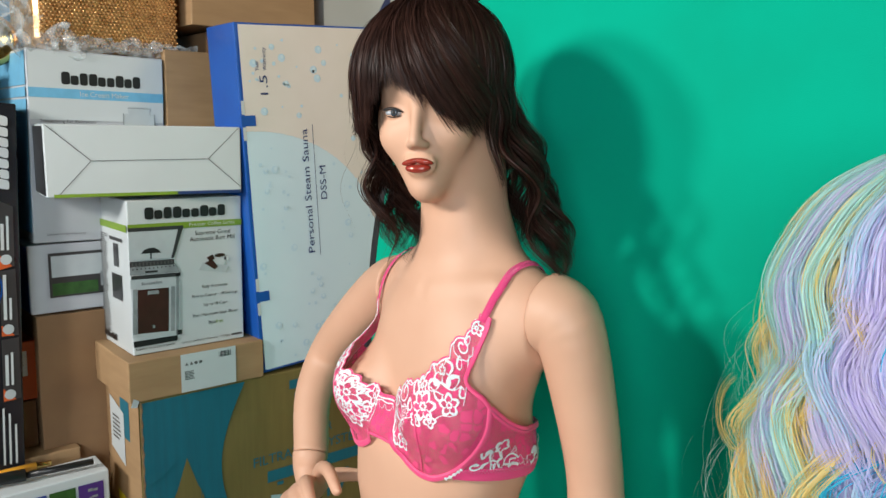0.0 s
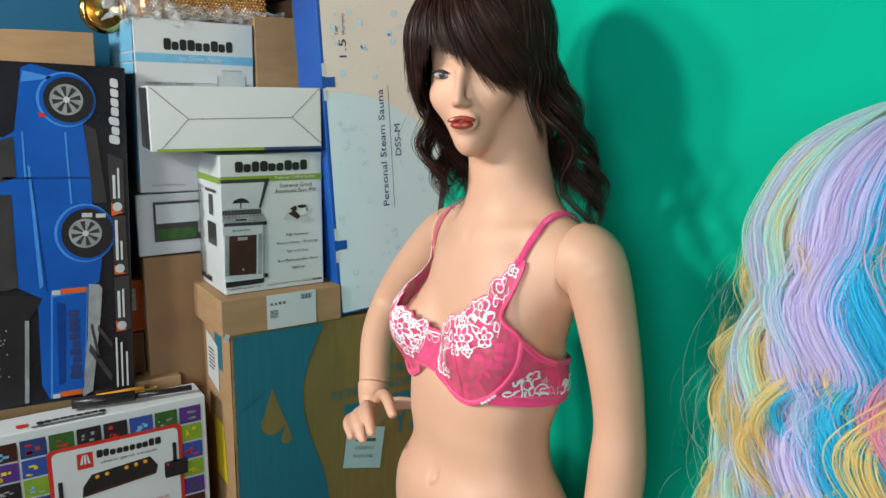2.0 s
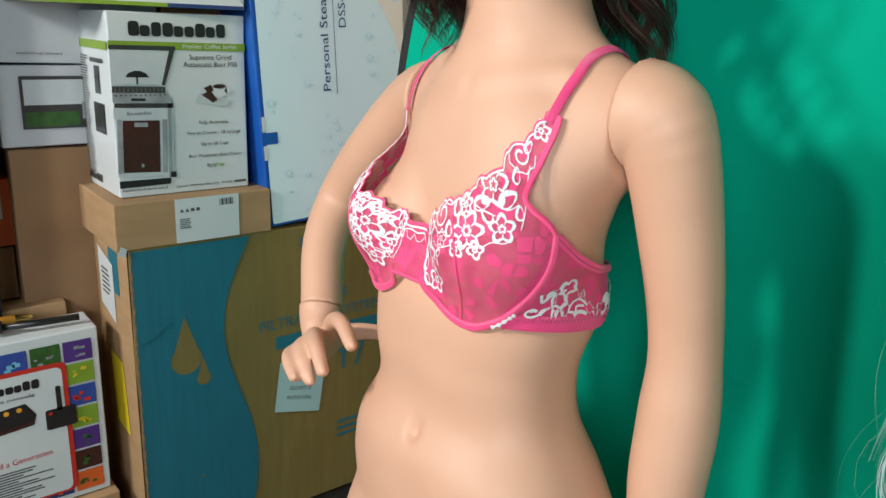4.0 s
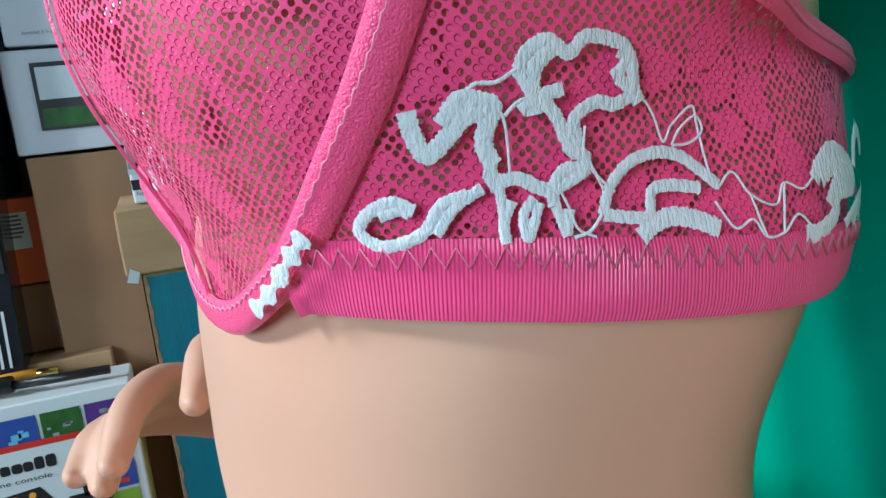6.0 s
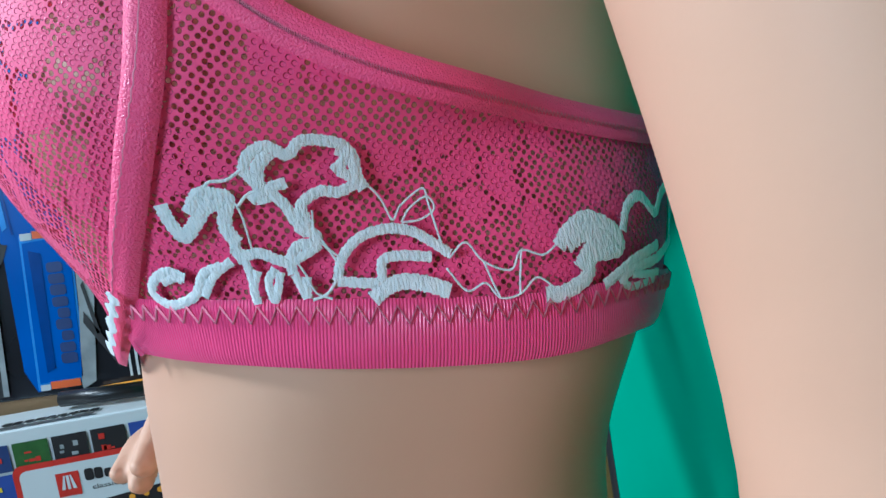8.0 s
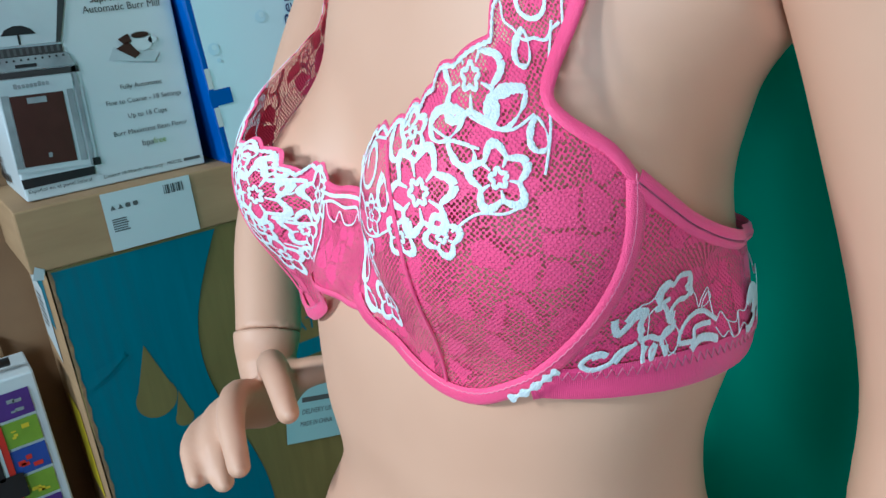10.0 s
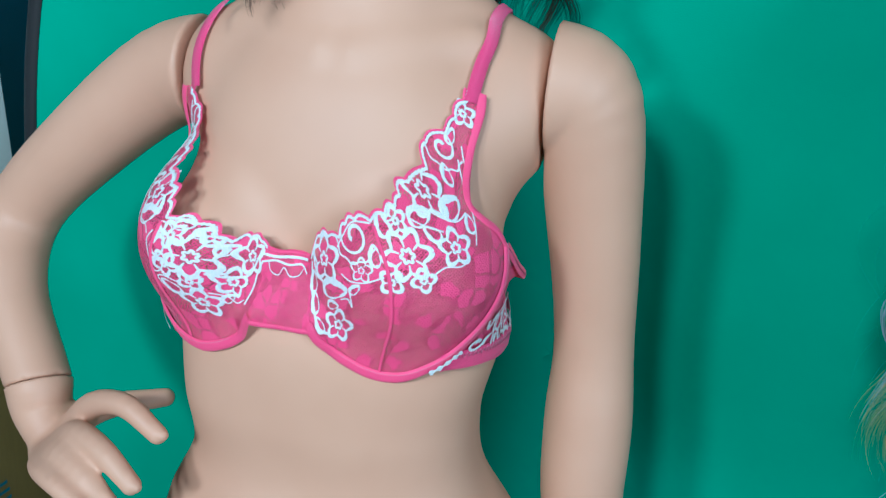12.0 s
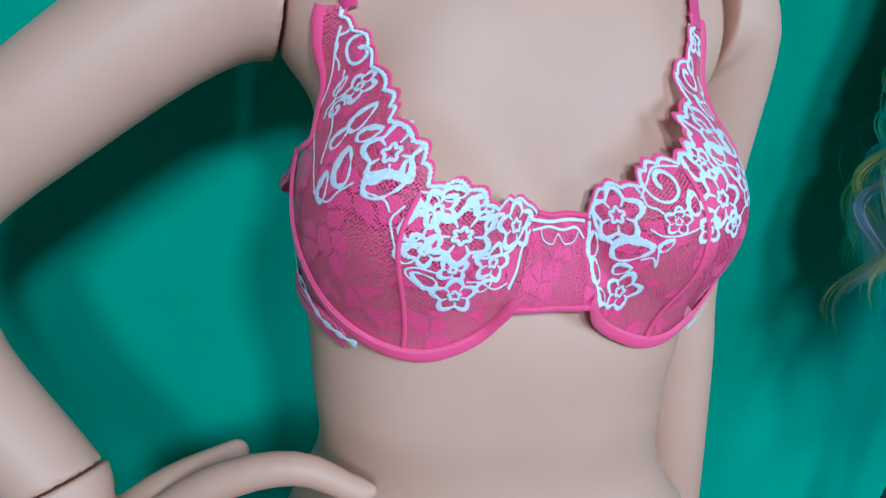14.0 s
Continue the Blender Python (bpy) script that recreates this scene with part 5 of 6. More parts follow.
def leaf(parent, c, r, turn=0.0, wide=0.55, off=0.0030):
    """A petal seen from the side: a closed pointed outline, heavier on one flank."""
    a = np.linspace(0, 2 * np.pi, 48)
    x, y = r * np.cos(a), wide * r * np.sin(a) * (1 - 0.35 * np.cos(a))
    u, v = x * math.cos(turn) - y * math.sin(turn), x * math.sin(turn) + y * math.cos(turn)
    line = np.stack([c[0] + np.degrees(u / WIDE), c[1] + v], -1)
    return motif("embroidered_petal", [(line, np.clip(0.30 * r, 0.0016, 0.0030) * (1 + 0.55 * np.sin(a) + 0.18 * np.sin(6 * a)))], parent, off)


def bra():
    t = thing("bra", (0, 0, 0), label="pink underwired bra with white floral lace on the mannequin", category="bra")
    sides = {
        1: dict(wire=[(-83, 1.048), (-79, 1.0365), (-73, 1.0285), (-66, 1.0225), (-56, 1.0165), (-47, 1.0165), (-39.6, 1.0235), (-33.5, 1.0335), (-27.5, 1.0505), (-23.5, 1.066), (-20.5, 1.083), (-18.8, 1.106)],
                outer=[(-18.8, 1.106), (-22, 1.117), (-27.5, 1.127), (-29.5, 1.1345), (-27.5, 1.143), (-20.5, 1.161), (-14.8, 1.182), (-11.2, 1.1985)],
                neck=[(-83, 1.048), (-85, 1.070), (-84.8, 1.091), (-82.5, 1.104), (-78.6, 1.109), (-72.6, 1.110), (-70, 1.119), (-66, 1.1235), (-60, 1.1255), (-55, 1.132), (-51.5, 1.1365), (-48.6, 1.145), (-38.5, 1.153), (-34, 1.169), (-25.5, 1.1765), (-20.5, 1.188), (-14, 1.1995)],
                band=[(-36, 1.0270), (-33, 1.0282), (-20, 1.0268), (-9, 1.0240), (2, 1.0205), (13, 1.0175), (25, 1.0155), (45, 1.008), (85, 1.000)],
                top=[(-18.8, 1.106), (-13, 1.0935), (-7.9, 1.0840), (-0.2, 1.0745), (10.4, 1.0668), (29, 1.0568), (55, 1.050), (85, 1.047)], loop=2.0),
        -1: dict(wire=[(-109, 1.046), (-113, 1.0355), (-117.5, 1.0255), (-125, 1.0165), (-134, 1.0105), (-143, 1.012), (-151, 1.0195), (-158, 1.032), (-163.5, 1.048), (-170, 1.070), (-176, 1.090), (-178.5, 1.102)],
                 outer=[(-178.5, 1.102), (-172, 1.108), (-167.5, 1.113), (-168, 1.120), (-172.5, 1.131), (-177, 1.150), (-177, 1.170), (-176.5, 1.1815)],
                 neck=[(-109, 1.046), (-106, 1.070), (-105, 1.091), (-110.6, 1.0978), (-116, 1.0978), (-119.5, 1.0945), (-123, 1.1035), (-128.5, 1.109), (-132, 1.1065), (-134.5, 1.116), (-138, 1.1255), (-146, 1.133), (-149, 1.140), (-154.5, 1.147), (-163.5, 1.1575), (-167, 1.167), (-171.5, 1.174), (-173.5, 1.181)],
                 band=[(-153, 1.0115), (-158, 1.016), (-170, 1.019), (-185, 1.017), (-200, 1.012), (-215, 1.006), (-240, 0.998), (-280, 0.994)],
                 top=[(-178.5, 1.102), (-182, 1.094), (-187, 1.084), (-196, 1.073), (-207, 1.063), (-224, 1.054), (-250, 1.048), (-280, 1.046)], loop=-196.0)}
    parts = {}
    for s, d in sides.items():
        wire, outer, plain = smooth_line(d["wire"]), smooth_line(d["outer"]), smooth_line(d["neck"], 24)
        a = np.linspace(0, 1, len(plain))
        bump = 0.0022 * np.abs(np.sin(a * 58)) * np.clip((a - 0.14) * 12, 0, 1)
        neck = np.stack([plain[:, 0] - s * np.degrees(bump * 0.5 / WIDE), plain[:, 1] + bump], -1)
        EDGE.append(np.vstack([wire, outer[1:], neck[::-1]]))
        cup = patch("cup", np.vstack([wire, outer[1:]]), neck, 0.0026, NET_CUP, t, "sheer pink lace cup", 110, 34)
        band, top = smooth_line(d["band"]), smooth_line(d["top"])
        wing = patch("wing", np.stack([band[:, 0], band[:, 1] + 0.006], -1), top, 0.0024, NET, t, "sheer pink net side wing", 130, 24, d["loop"])
        parts[s] = (cup, wing)
        ribbon("band_elastic", band, 0.0148, 0.0034, 0.0006, SATIN, t, "satin pink ribbed elastic band", 9)
        edge = np.linspace(0.0085, 0.0065, len(top))
        rim = ribbon("top_elastic", top, edge, 0.0036, 0.0009, PLUSH, wing, "plush pink edging elastic", 7, d["loop"])
        n = np.arange(len(top) * 6)
        tt = np.interp(np.linspace(0, len(top) - 1, len(n)), np.arange(len(top)), top[:, 0])
        zz = np.interp(np.linspace(0, len(top) - 1, len(n)), np.arange(len(top)), top[:, 1])
        ribbon("edging_stitch", np.stack([tt, zz - 0.0012 + 0.0011 * (n % 2)], -1)[:420], 0.0005, 0.0044, 0.0003, STITCH, rim, cols=3, slack=d["loop"])
        m = np.arange(96)
        bb = np.linspace(band[0, 0], band[0, 0] + s * 88, 96)
        order = np.argsort(band[:, 0])
        zb = np.interp(bb, band[order, 0], band[order, 1])
        ribbon("zigzag_stitch", np.stack([bb, zb + 0.0042 + 0.0019 * (m % 2 * 2 - 1)], -1), 0.00055, 0.0040, 0.0004, STITCH, wing, "pale pink zigzag stitching", 3)
        ribbon("underwire_casing", wire, 0.0080, 0.0034, 0.0013, PLUSH, t, "padded pink underwire casing", 7)
        ribbon("cup_edging", outer, 0.0050, 0.0034, 0.0008, PLUSH, cup, cols=5)
        wire2 = np.stack([wire[:, 0], wire[:, 1] + 0.0022], -1)[30:]
        k = np.arange(len(wire2))
        ribbon("casing_stitch", np.stack([wire2[:, 0], wire2[:, 1] + 0.0008 * (k % 2)], -1), 0.0005, 0.0046, 0.0003, STITCH, cup, cols=3)
        k0 = int(0.125 * len(neck))
        inset = np.stack([neck[k0:, 0] + s * np.degrees(0.0008 / WIDE), neck[k0:, 1] - 0.0016], -1)
        ribbon("scalloped_edge", inset, 0.0017 + 0.0005 * np.sin(np.arange(len(inset)) * 1.9), 0.0034, 0.0004, THREAD, cup, "white scalloped lace edge", 4)
        ribbon("picot_edge", np.stack([neck[k0:, 0], neck[k0:, 1] - 0.0002], -1), 0.0014, 0.0031, 0.0003, PLUSH, cup, cols=4)
    outlines, EDGE[:] = EDGE[:], []
    gore = patch("gore", smooth_line([(-110, 1.0405), (-96, 1.0415), (-82, 1.043)]), smooth_line([(-105.5, 1.0925), (-100, 1.091), (-94.5, 1.0915), (-85, 1.091)]), 0.0030, NET, t, "sheer pink centre panel", 24, 16)
    ribbon("gore_edging", smooth_line([(-110, 1.0410), (-96, 1.0415), (-82, 1.043)]), 0.0036, 0.0036, 0.0010, PLUSH, gore)
    ribbon("gore_top_edging", smooth_line([(-105.5, 1.0920), (-100, 1.0905), (-94.5, 1.0910), (-85, 1.0905)]), 0.0030, 0.0036, 0.0010, PLUSH, gore)
    motif("embroidered_cord", [(smooth_line([(-108, 1.0885), (-101, 1.0875), (-95, 1.088), (-86, 1.088)]), 0.0018), (smooth_line([(-107, 1.083), (-101, 1.085), (-95, 1.083), (-89, 1.084), (-86, 1.079)]), 0.0014),
                                (smooth_line([(-104, 1.084), (-102.5, 1.078), (-99, 1.076), (-97, 1.081), (-94, 1.076), (-90, 1.077), (-88, 1.082)]), 0.0008)], gore, 0.0044)
    ribbon("dart_seam", smooth_line([(-60, 1.121), (-57, 1.10), (-55.5, 1.08), (-54.2, 1.05), (-54.4, 1.0185)]), 0.0024, 0.0032, 0.0007, PLUSH, parts[1][0])
    ribbon("dart_seam", smooth_line([(-134, 1.104), (-136, 1.08), (-136.2, 1.05), (-138.8, 1.0145)]), 0.0024, 0.0032, 0.0007, PLUSH, parts[-1][0])

    # embroidery of the left cup
    cup, wing = parts[1]
    EDGE[:] = [outlines[0]]
    for c, r, k, a in (((-42.2, 1.1421), .0150, 5, .3), ((-77.4, 1.0935), .0145, 5, .5), ((-70.6, 1.0500), .0120, 5, .2), ((-38.5, 1.1120), .0105, 5, .4), ((-51.5, 1.1070), .0150, 6, .2), ((-55.6, 1.0905), .0075, 4, .9), ((-47.6, 1.0930), .0070, 4, .3), ((-53.5, 1.1255), .0070, 5, .6), ((-18.6, 1.1860), .0080, 5, .1)):
        flower(cup, c, r, k, a, heavy=0.62 + 26 * r)
    for c, r, a, h in (((-66.3, 1.1130), .0118, 2.6, 1), ((-28.6, 1.1655), .0105, 2.2, -1)):
        swirl(cup, c, r, a, h)
    for c, r, a, wide in (((-36.0, 1.1330), .0085, .5, .55), ((-72.6, 1.0760), .0105, .25, .55), ((-57.5, 1.1225), .0065, 1.9, .6), ((-60.0, 1.1045), .0060, 1.7, .55), ((-46.5, 1.1285), .0075, .3, .6), ((-82.2, 1.0755), .0070, 1.6, .5),
                          ((-80.8, 1.0620), .0065, 1.8, .5), ((-78.2, 1.0480), .0060, 2.2, .5), ((-73.0, 1.0640), .0050, .2, .6), ((-31.5, 1.1500), .0060, 1.2, .5), ((-24.6, 1.1720), .0055, .9, .5), ((-32.0, 1.1240), .0050, 1.5, .6), ((-55.0, 1.1290), .0055, .4, .6), ((-65.5, 1.0810), .0045, .8, .5), ((-44.0, 1.1200), .0055, 2.6, .6)):
        leaf(cup, c, r, a, wide)
    flower(cup, (-63.8, 1.0945), .0075, 5, .3, heavy=0.45)
    for pts in ([(-84, 1.088), (-83.5, 1.078), (-82.8, 1.068), (-80.8, 1.056), (-78.0, 1.045), (-74.0, 1.042)], [(-84, 1.098), (-82, 1.086), (-79, 1.080), (-76, 1.077)]):
        motif("embroidered_cord", [(smooth_line(pts), 0.0022)], cup)
    for pts in ([(-70, 1.089), (-67, 1.086), (-63, 1.087), (-60, 1.090), (-57.5, 1.093)], [(-70, 1.071), (-67.5, 1.073), (-66, 1.068), (-67, 1.078)], [(-25, 1.158), (-27, 1.148), (-29, 1.139), (-30, 1.126), (-32, 1.112)], [(-22, 1.166), (-24, 1.152), (-26.5, 1.142), (-27.5, 1.132)],
                [(-46, 1.095), (-42, 1.101), (-38, 1.101), (-35, 1.104)], [(-72, 1.104), (-70, 1.112), (-67, 1.120), (-61, 1.122)], [(-45, 1.134), (-40, 1.128), (-36, 1.126), (-32, 1.130)], [(-50, 1.128), (-46, 1.124), (-41, 1.121)]):
        motif("embroidered_cord", [(smooth_line(pts), 0.0010)], cup)

    # embroidery of the right cup
    cup, wing_r = parts[-1]
    EDGE[:] = [outlines[1]]
    for c, r, k, a in (((-112.6, 1.0845), .0125, 5, .5), ((-142.0, 1.1188), .0145, 5, .6), ((-126.5, 1.0490), .0105, 5, .2), ((-125.2, 1.0835), .0150, 6, .4), ((-131.6, 1.0765), .0085, 5, .9), ((-118.2, 1.0655), .0100, 5, .1), ((-130.4, 1.0965), .0085, 5, .7), ((-121.6, 1.0985), .0060, 5, .2), ((-126.5, 1.0655), .0065, 4, .5), ((-161.5, 1.1440), .0085, 5, .2)):
        flower(cup, c, r, k, a, heavy=0.62 + 26 * r)
    for c, r, a, h in (((-168.0, 1.1600), .0105, .6, 1), ((-163.5, 1.1310), .0060, .5, 1)):
        swirl(cup, c, r, a, h)
    for c, r, a, wide in (((-133.6, 1.0880), .0075, 1.2, .6), ((-134.2, 1.0745), .0065, .7, .6), ((-141.0, 1.1045), .0095, .4, .55), ((-153.5, 1.1310), .0070, 1.3, .6), ((-151.0, 1.1080), .0090, 1.7, .5), ((-155.0, 1.0960), .0075, 1.5, .4),
                          ((-156.0, 1.1200), .0060, 1.1, .5), ((-149.0, 1.1250), .0060, .5, .5), ((-119.0, 1.0880), .0050, .4, .6), ((-123.5, 1.0990), .0048, .2, .6), ((-128.0, 1.1035), .0050, .1, .6), ((-132.5, 1.1005), .0050, 2.6, .6), ((-119.8, 1.0530), .0050, .5, .5), ((-131.8, 1.0600), .0060, 2.4, .55), ((-137.5, 1.1120), .0050, 2.0, .5), ((-168.0, 1.1420), .0050, 1.5, .5)):
        leaf(cup, c, r, a, wide)
    for pts in ([(-107.5, 1.083), (-109.5, 1.074), (-110.5, 1.062), (-112.5, 1.052)], [(-108.5, 1.090), (-113, 1.072), (-119, 1.069), (-123, 1.072)]):
        motif("embroidered_cord", [(smooth_line(pts), 0.0018)], cup)
    for pts in ([(-136, 1.097), (-138, 1.090), (-137.5, 1.083), (-136.5, 1.074)], [(-113, 1.055), (-117, 1.051), (-121, 1.055), (-124, 1.057)], [(-144, 1.100), (-140, 1.098), (-138.5, 1.093)], [(-173, 1.172), (-174, 1.155), (-173, 1.140), (-170, 1.124), (-162, 1.108), (-157, 1.091)],
                [(-147, 1.103), (-150, 1.097), (-153, 1.090), (-158, 1.092)], [(-170, 1.150), (-166, 1.134), (-160, 1.122), (-158, 1.106)], [(-129, 1.064), (-133, 1.067), (-135, 1.064), (-132, 1.054)]):
        motif("embroidered_cord", [(smooth_line(pts), 0.0010)], cup)

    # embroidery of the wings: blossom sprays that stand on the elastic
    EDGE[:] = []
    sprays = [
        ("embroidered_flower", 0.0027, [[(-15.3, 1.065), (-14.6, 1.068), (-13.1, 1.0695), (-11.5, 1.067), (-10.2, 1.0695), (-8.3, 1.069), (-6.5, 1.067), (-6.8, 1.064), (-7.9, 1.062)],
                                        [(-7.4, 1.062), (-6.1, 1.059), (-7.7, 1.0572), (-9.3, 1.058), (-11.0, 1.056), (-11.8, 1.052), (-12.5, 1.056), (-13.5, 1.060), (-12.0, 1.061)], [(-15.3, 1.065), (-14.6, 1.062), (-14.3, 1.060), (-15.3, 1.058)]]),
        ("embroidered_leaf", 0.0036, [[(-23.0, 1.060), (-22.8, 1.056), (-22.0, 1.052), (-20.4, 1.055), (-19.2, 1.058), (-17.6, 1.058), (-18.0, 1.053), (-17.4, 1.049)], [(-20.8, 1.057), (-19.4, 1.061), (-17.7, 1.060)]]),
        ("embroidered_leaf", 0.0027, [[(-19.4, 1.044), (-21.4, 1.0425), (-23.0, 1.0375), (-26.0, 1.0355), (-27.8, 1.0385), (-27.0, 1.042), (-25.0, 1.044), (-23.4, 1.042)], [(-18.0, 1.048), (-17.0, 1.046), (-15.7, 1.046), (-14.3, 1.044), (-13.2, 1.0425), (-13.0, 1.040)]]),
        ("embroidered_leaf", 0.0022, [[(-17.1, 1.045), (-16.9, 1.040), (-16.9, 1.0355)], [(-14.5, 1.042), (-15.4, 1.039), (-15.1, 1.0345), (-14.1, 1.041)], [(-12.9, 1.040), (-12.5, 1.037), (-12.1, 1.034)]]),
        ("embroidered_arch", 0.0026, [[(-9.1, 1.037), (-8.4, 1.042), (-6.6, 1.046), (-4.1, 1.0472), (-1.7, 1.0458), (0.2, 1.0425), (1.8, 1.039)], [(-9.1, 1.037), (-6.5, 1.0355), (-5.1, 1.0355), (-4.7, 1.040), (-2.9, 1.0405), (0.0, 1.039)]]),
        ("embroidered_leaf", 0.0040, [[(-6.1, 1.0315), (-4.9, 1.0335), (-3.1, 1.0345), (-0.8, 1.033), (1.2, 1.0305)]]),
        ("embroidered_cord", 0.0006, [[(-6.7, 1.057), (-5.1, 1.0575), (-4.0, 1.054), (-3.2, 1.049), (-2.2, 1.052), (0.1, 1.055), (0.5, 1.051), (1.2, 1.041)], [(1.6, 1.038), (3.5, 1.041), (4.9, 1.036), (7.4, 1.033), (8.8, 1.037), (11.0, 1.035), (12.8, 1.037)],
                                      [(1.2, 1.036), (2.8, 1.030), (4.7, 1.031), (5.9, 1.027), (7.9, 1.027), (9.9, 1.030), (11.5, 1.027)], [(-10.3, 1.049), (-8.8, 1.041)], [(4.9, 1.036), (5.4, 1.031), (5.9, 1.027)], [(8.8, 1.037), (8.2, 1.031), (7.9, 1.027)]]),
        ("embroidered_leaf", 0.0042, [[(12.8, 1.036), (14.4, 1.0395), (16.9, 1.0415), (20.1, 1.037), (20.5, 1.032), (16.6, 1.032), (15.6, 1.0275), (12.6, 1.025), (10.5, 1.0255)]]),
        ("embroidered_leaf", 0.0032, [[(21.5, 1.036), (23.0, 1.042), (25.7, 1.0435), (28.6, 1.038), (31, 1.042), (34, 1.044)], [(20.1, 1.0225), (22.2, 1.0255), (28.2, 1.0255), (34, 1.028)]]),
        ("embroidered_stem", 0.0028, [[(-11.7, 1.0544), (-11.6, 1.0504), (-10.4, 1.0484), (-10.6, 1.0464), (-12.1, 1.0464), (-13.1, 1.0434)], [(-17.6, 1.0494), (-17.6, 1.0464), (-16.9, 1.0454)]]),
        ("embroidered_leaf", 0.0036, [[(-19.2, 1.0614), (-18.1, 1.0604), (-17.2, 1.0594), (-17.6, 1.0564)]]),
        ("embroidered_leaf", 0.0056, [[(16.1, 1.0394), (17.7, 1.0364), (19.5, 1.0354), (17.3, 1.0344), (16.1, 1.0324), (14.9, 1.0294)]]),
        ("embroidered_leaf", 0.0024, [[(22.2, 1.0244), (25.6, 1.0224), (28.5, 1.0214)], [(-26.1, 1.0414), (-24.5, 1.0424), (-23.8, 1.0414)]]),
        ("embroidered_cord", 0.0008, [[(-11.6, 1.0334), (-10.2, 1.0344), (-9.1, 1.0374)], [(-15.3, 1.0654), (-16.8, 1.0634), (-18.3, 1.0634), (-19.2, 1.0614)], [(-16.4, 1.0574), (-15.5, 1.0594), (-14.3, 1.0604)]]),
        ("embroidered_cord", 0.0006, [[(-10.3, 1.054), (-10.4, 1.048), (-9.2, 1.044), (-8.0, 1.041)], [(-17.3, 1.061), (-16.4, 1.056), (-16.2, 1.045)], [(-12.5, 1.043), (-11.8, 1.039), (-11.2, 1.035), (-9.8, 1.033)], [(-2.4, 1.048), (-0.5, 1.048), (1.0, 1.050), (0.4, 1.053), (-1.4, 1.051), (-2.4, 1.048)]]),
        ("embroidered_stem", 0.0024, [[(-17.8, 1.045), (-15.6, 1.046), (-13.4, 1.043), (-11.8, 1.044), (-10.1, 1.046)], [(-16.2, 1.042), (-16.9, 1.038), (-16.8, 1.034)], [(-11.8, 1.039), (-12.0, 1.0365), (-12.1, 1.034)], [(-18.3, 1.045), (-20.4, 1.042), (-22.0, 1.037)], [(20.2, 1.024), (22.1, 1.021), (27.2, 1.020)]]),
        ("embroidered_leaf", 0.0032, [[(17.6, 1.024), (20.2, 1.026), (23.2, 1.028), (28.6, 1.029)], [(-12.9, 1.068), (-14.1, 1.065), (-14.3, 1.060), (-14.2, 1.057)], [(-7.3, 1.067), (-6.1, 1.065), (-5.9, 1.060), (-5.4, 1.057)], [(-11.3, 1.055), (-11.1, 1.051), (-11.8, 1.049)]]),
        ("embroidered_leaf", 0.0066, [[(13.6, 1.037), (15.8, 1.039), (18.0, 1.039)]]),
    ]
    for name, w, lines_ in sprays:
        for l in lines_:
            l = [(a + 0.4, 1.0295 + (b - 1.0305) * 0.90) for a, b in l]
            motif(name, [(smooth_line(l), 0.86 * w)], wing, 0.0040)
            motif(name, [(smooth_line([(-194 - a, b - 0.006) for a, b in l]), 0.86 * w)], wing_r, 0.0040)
    for c in ((42, 1.034), (60, 1.028), (76, 1.026)):
        flower(wing, c, 0.011)
    motif("embroidered_scrap", [(smooth_line([(-39.8, 1.0215), (-36.5, 1.0265), (-33.5, 1.033), (-31.5, 1.0375)]), 0.0030 * (1 + 0.5 * np.sin(np.arange(37) * 0.8)))], wing, 0.0062)
    motif("embroidered_scrap", [(smooth_line([(-148.5, 1.0125), (-154, 1.0165), (-159, 1.0225), (-163, 1.034)]), 0.0032 * (1 + 0.5 * np.sin(np.arange(37) * 0.8)))], wing_r, 0.0062)

    # shoulder straps
    def strap(points, width, name, label):
        p = np.array(points)
        k = np.arange(len(p), dtype=float)
        q = np.linspace(0, len(p) - 1, 70)
        c = np.stack([ramp(q, k, p[:, i]) for i in range(3)], -1)
        for _ in range(6):
            d = torso(c) - 0.003
            g = np.stack([torso(c + 4e-4 * e) - torso(c - 4e-4 * e) for e in np.eye(3)], -1)
            g /= np.linalg.norm(g, axis=1, keepdims=True)
            c = c - d[:, None] * g * 0.9
        for _ in range(10):
            c[1:-1], g[1:-1] = (c[:-2] + 2 * c[1:-1] + c[2:]) / 4, (g[:-2] + 2 * g[1:-1] + g[2:]) / 4
        tan = np.gradient(c, axis=0)
        tan /= np.linalg.norm(tan, axis=1, keepdims=True)
        side = np.cross(tan, g)
        V = []
        for s_, o in ((-.5, 0), (-.42, .0012), (.42, .0012), (.5, 0)):
            V.append(c + side * s_ * width + g * o)
        V = np.stack(V, 1)
        i, j = np.meshgrid(np.arange(69), np.arange(3), indexing="ij")
        a = (i * 4 + j).ravel()
        uv = np.stack([np.broadcast_to(np.arange(70)[:, None] * 0.006, (70, 4)), np.broadcast_to(np.array([0, .001, .009, .01]), (70, 4))], -1)
        return mesh(name, V.reshape(-1, 3), np.stack([a, a + 4, a + 5, a + 1], 1), SATIN, t, label, smooth=True, uv=uv.reshape(-1, 2))
    left = strap([(.1005, -.068, 1.192), (.102, -.047, 1.220), (.100, -.018, 1.238), (.094, .012, 1.232), (.085, .040, 1.20), (.07, .046, 1.12), (.06, .040, 1.05)], 0.0095, "strap", "pink satin shoulder strap")
    right = strap([(-.104, -.058, 1.181), (-.106, -.036, 1.205), (-.100, -.012, 1.230), (-.094, .014, 1.226), (-.082, .040, 1.19), (-.066, .046, 1.12), (-.055, .040, 1.05)], 0.0095, "strap", "pink satin shoulder strap")


bra()

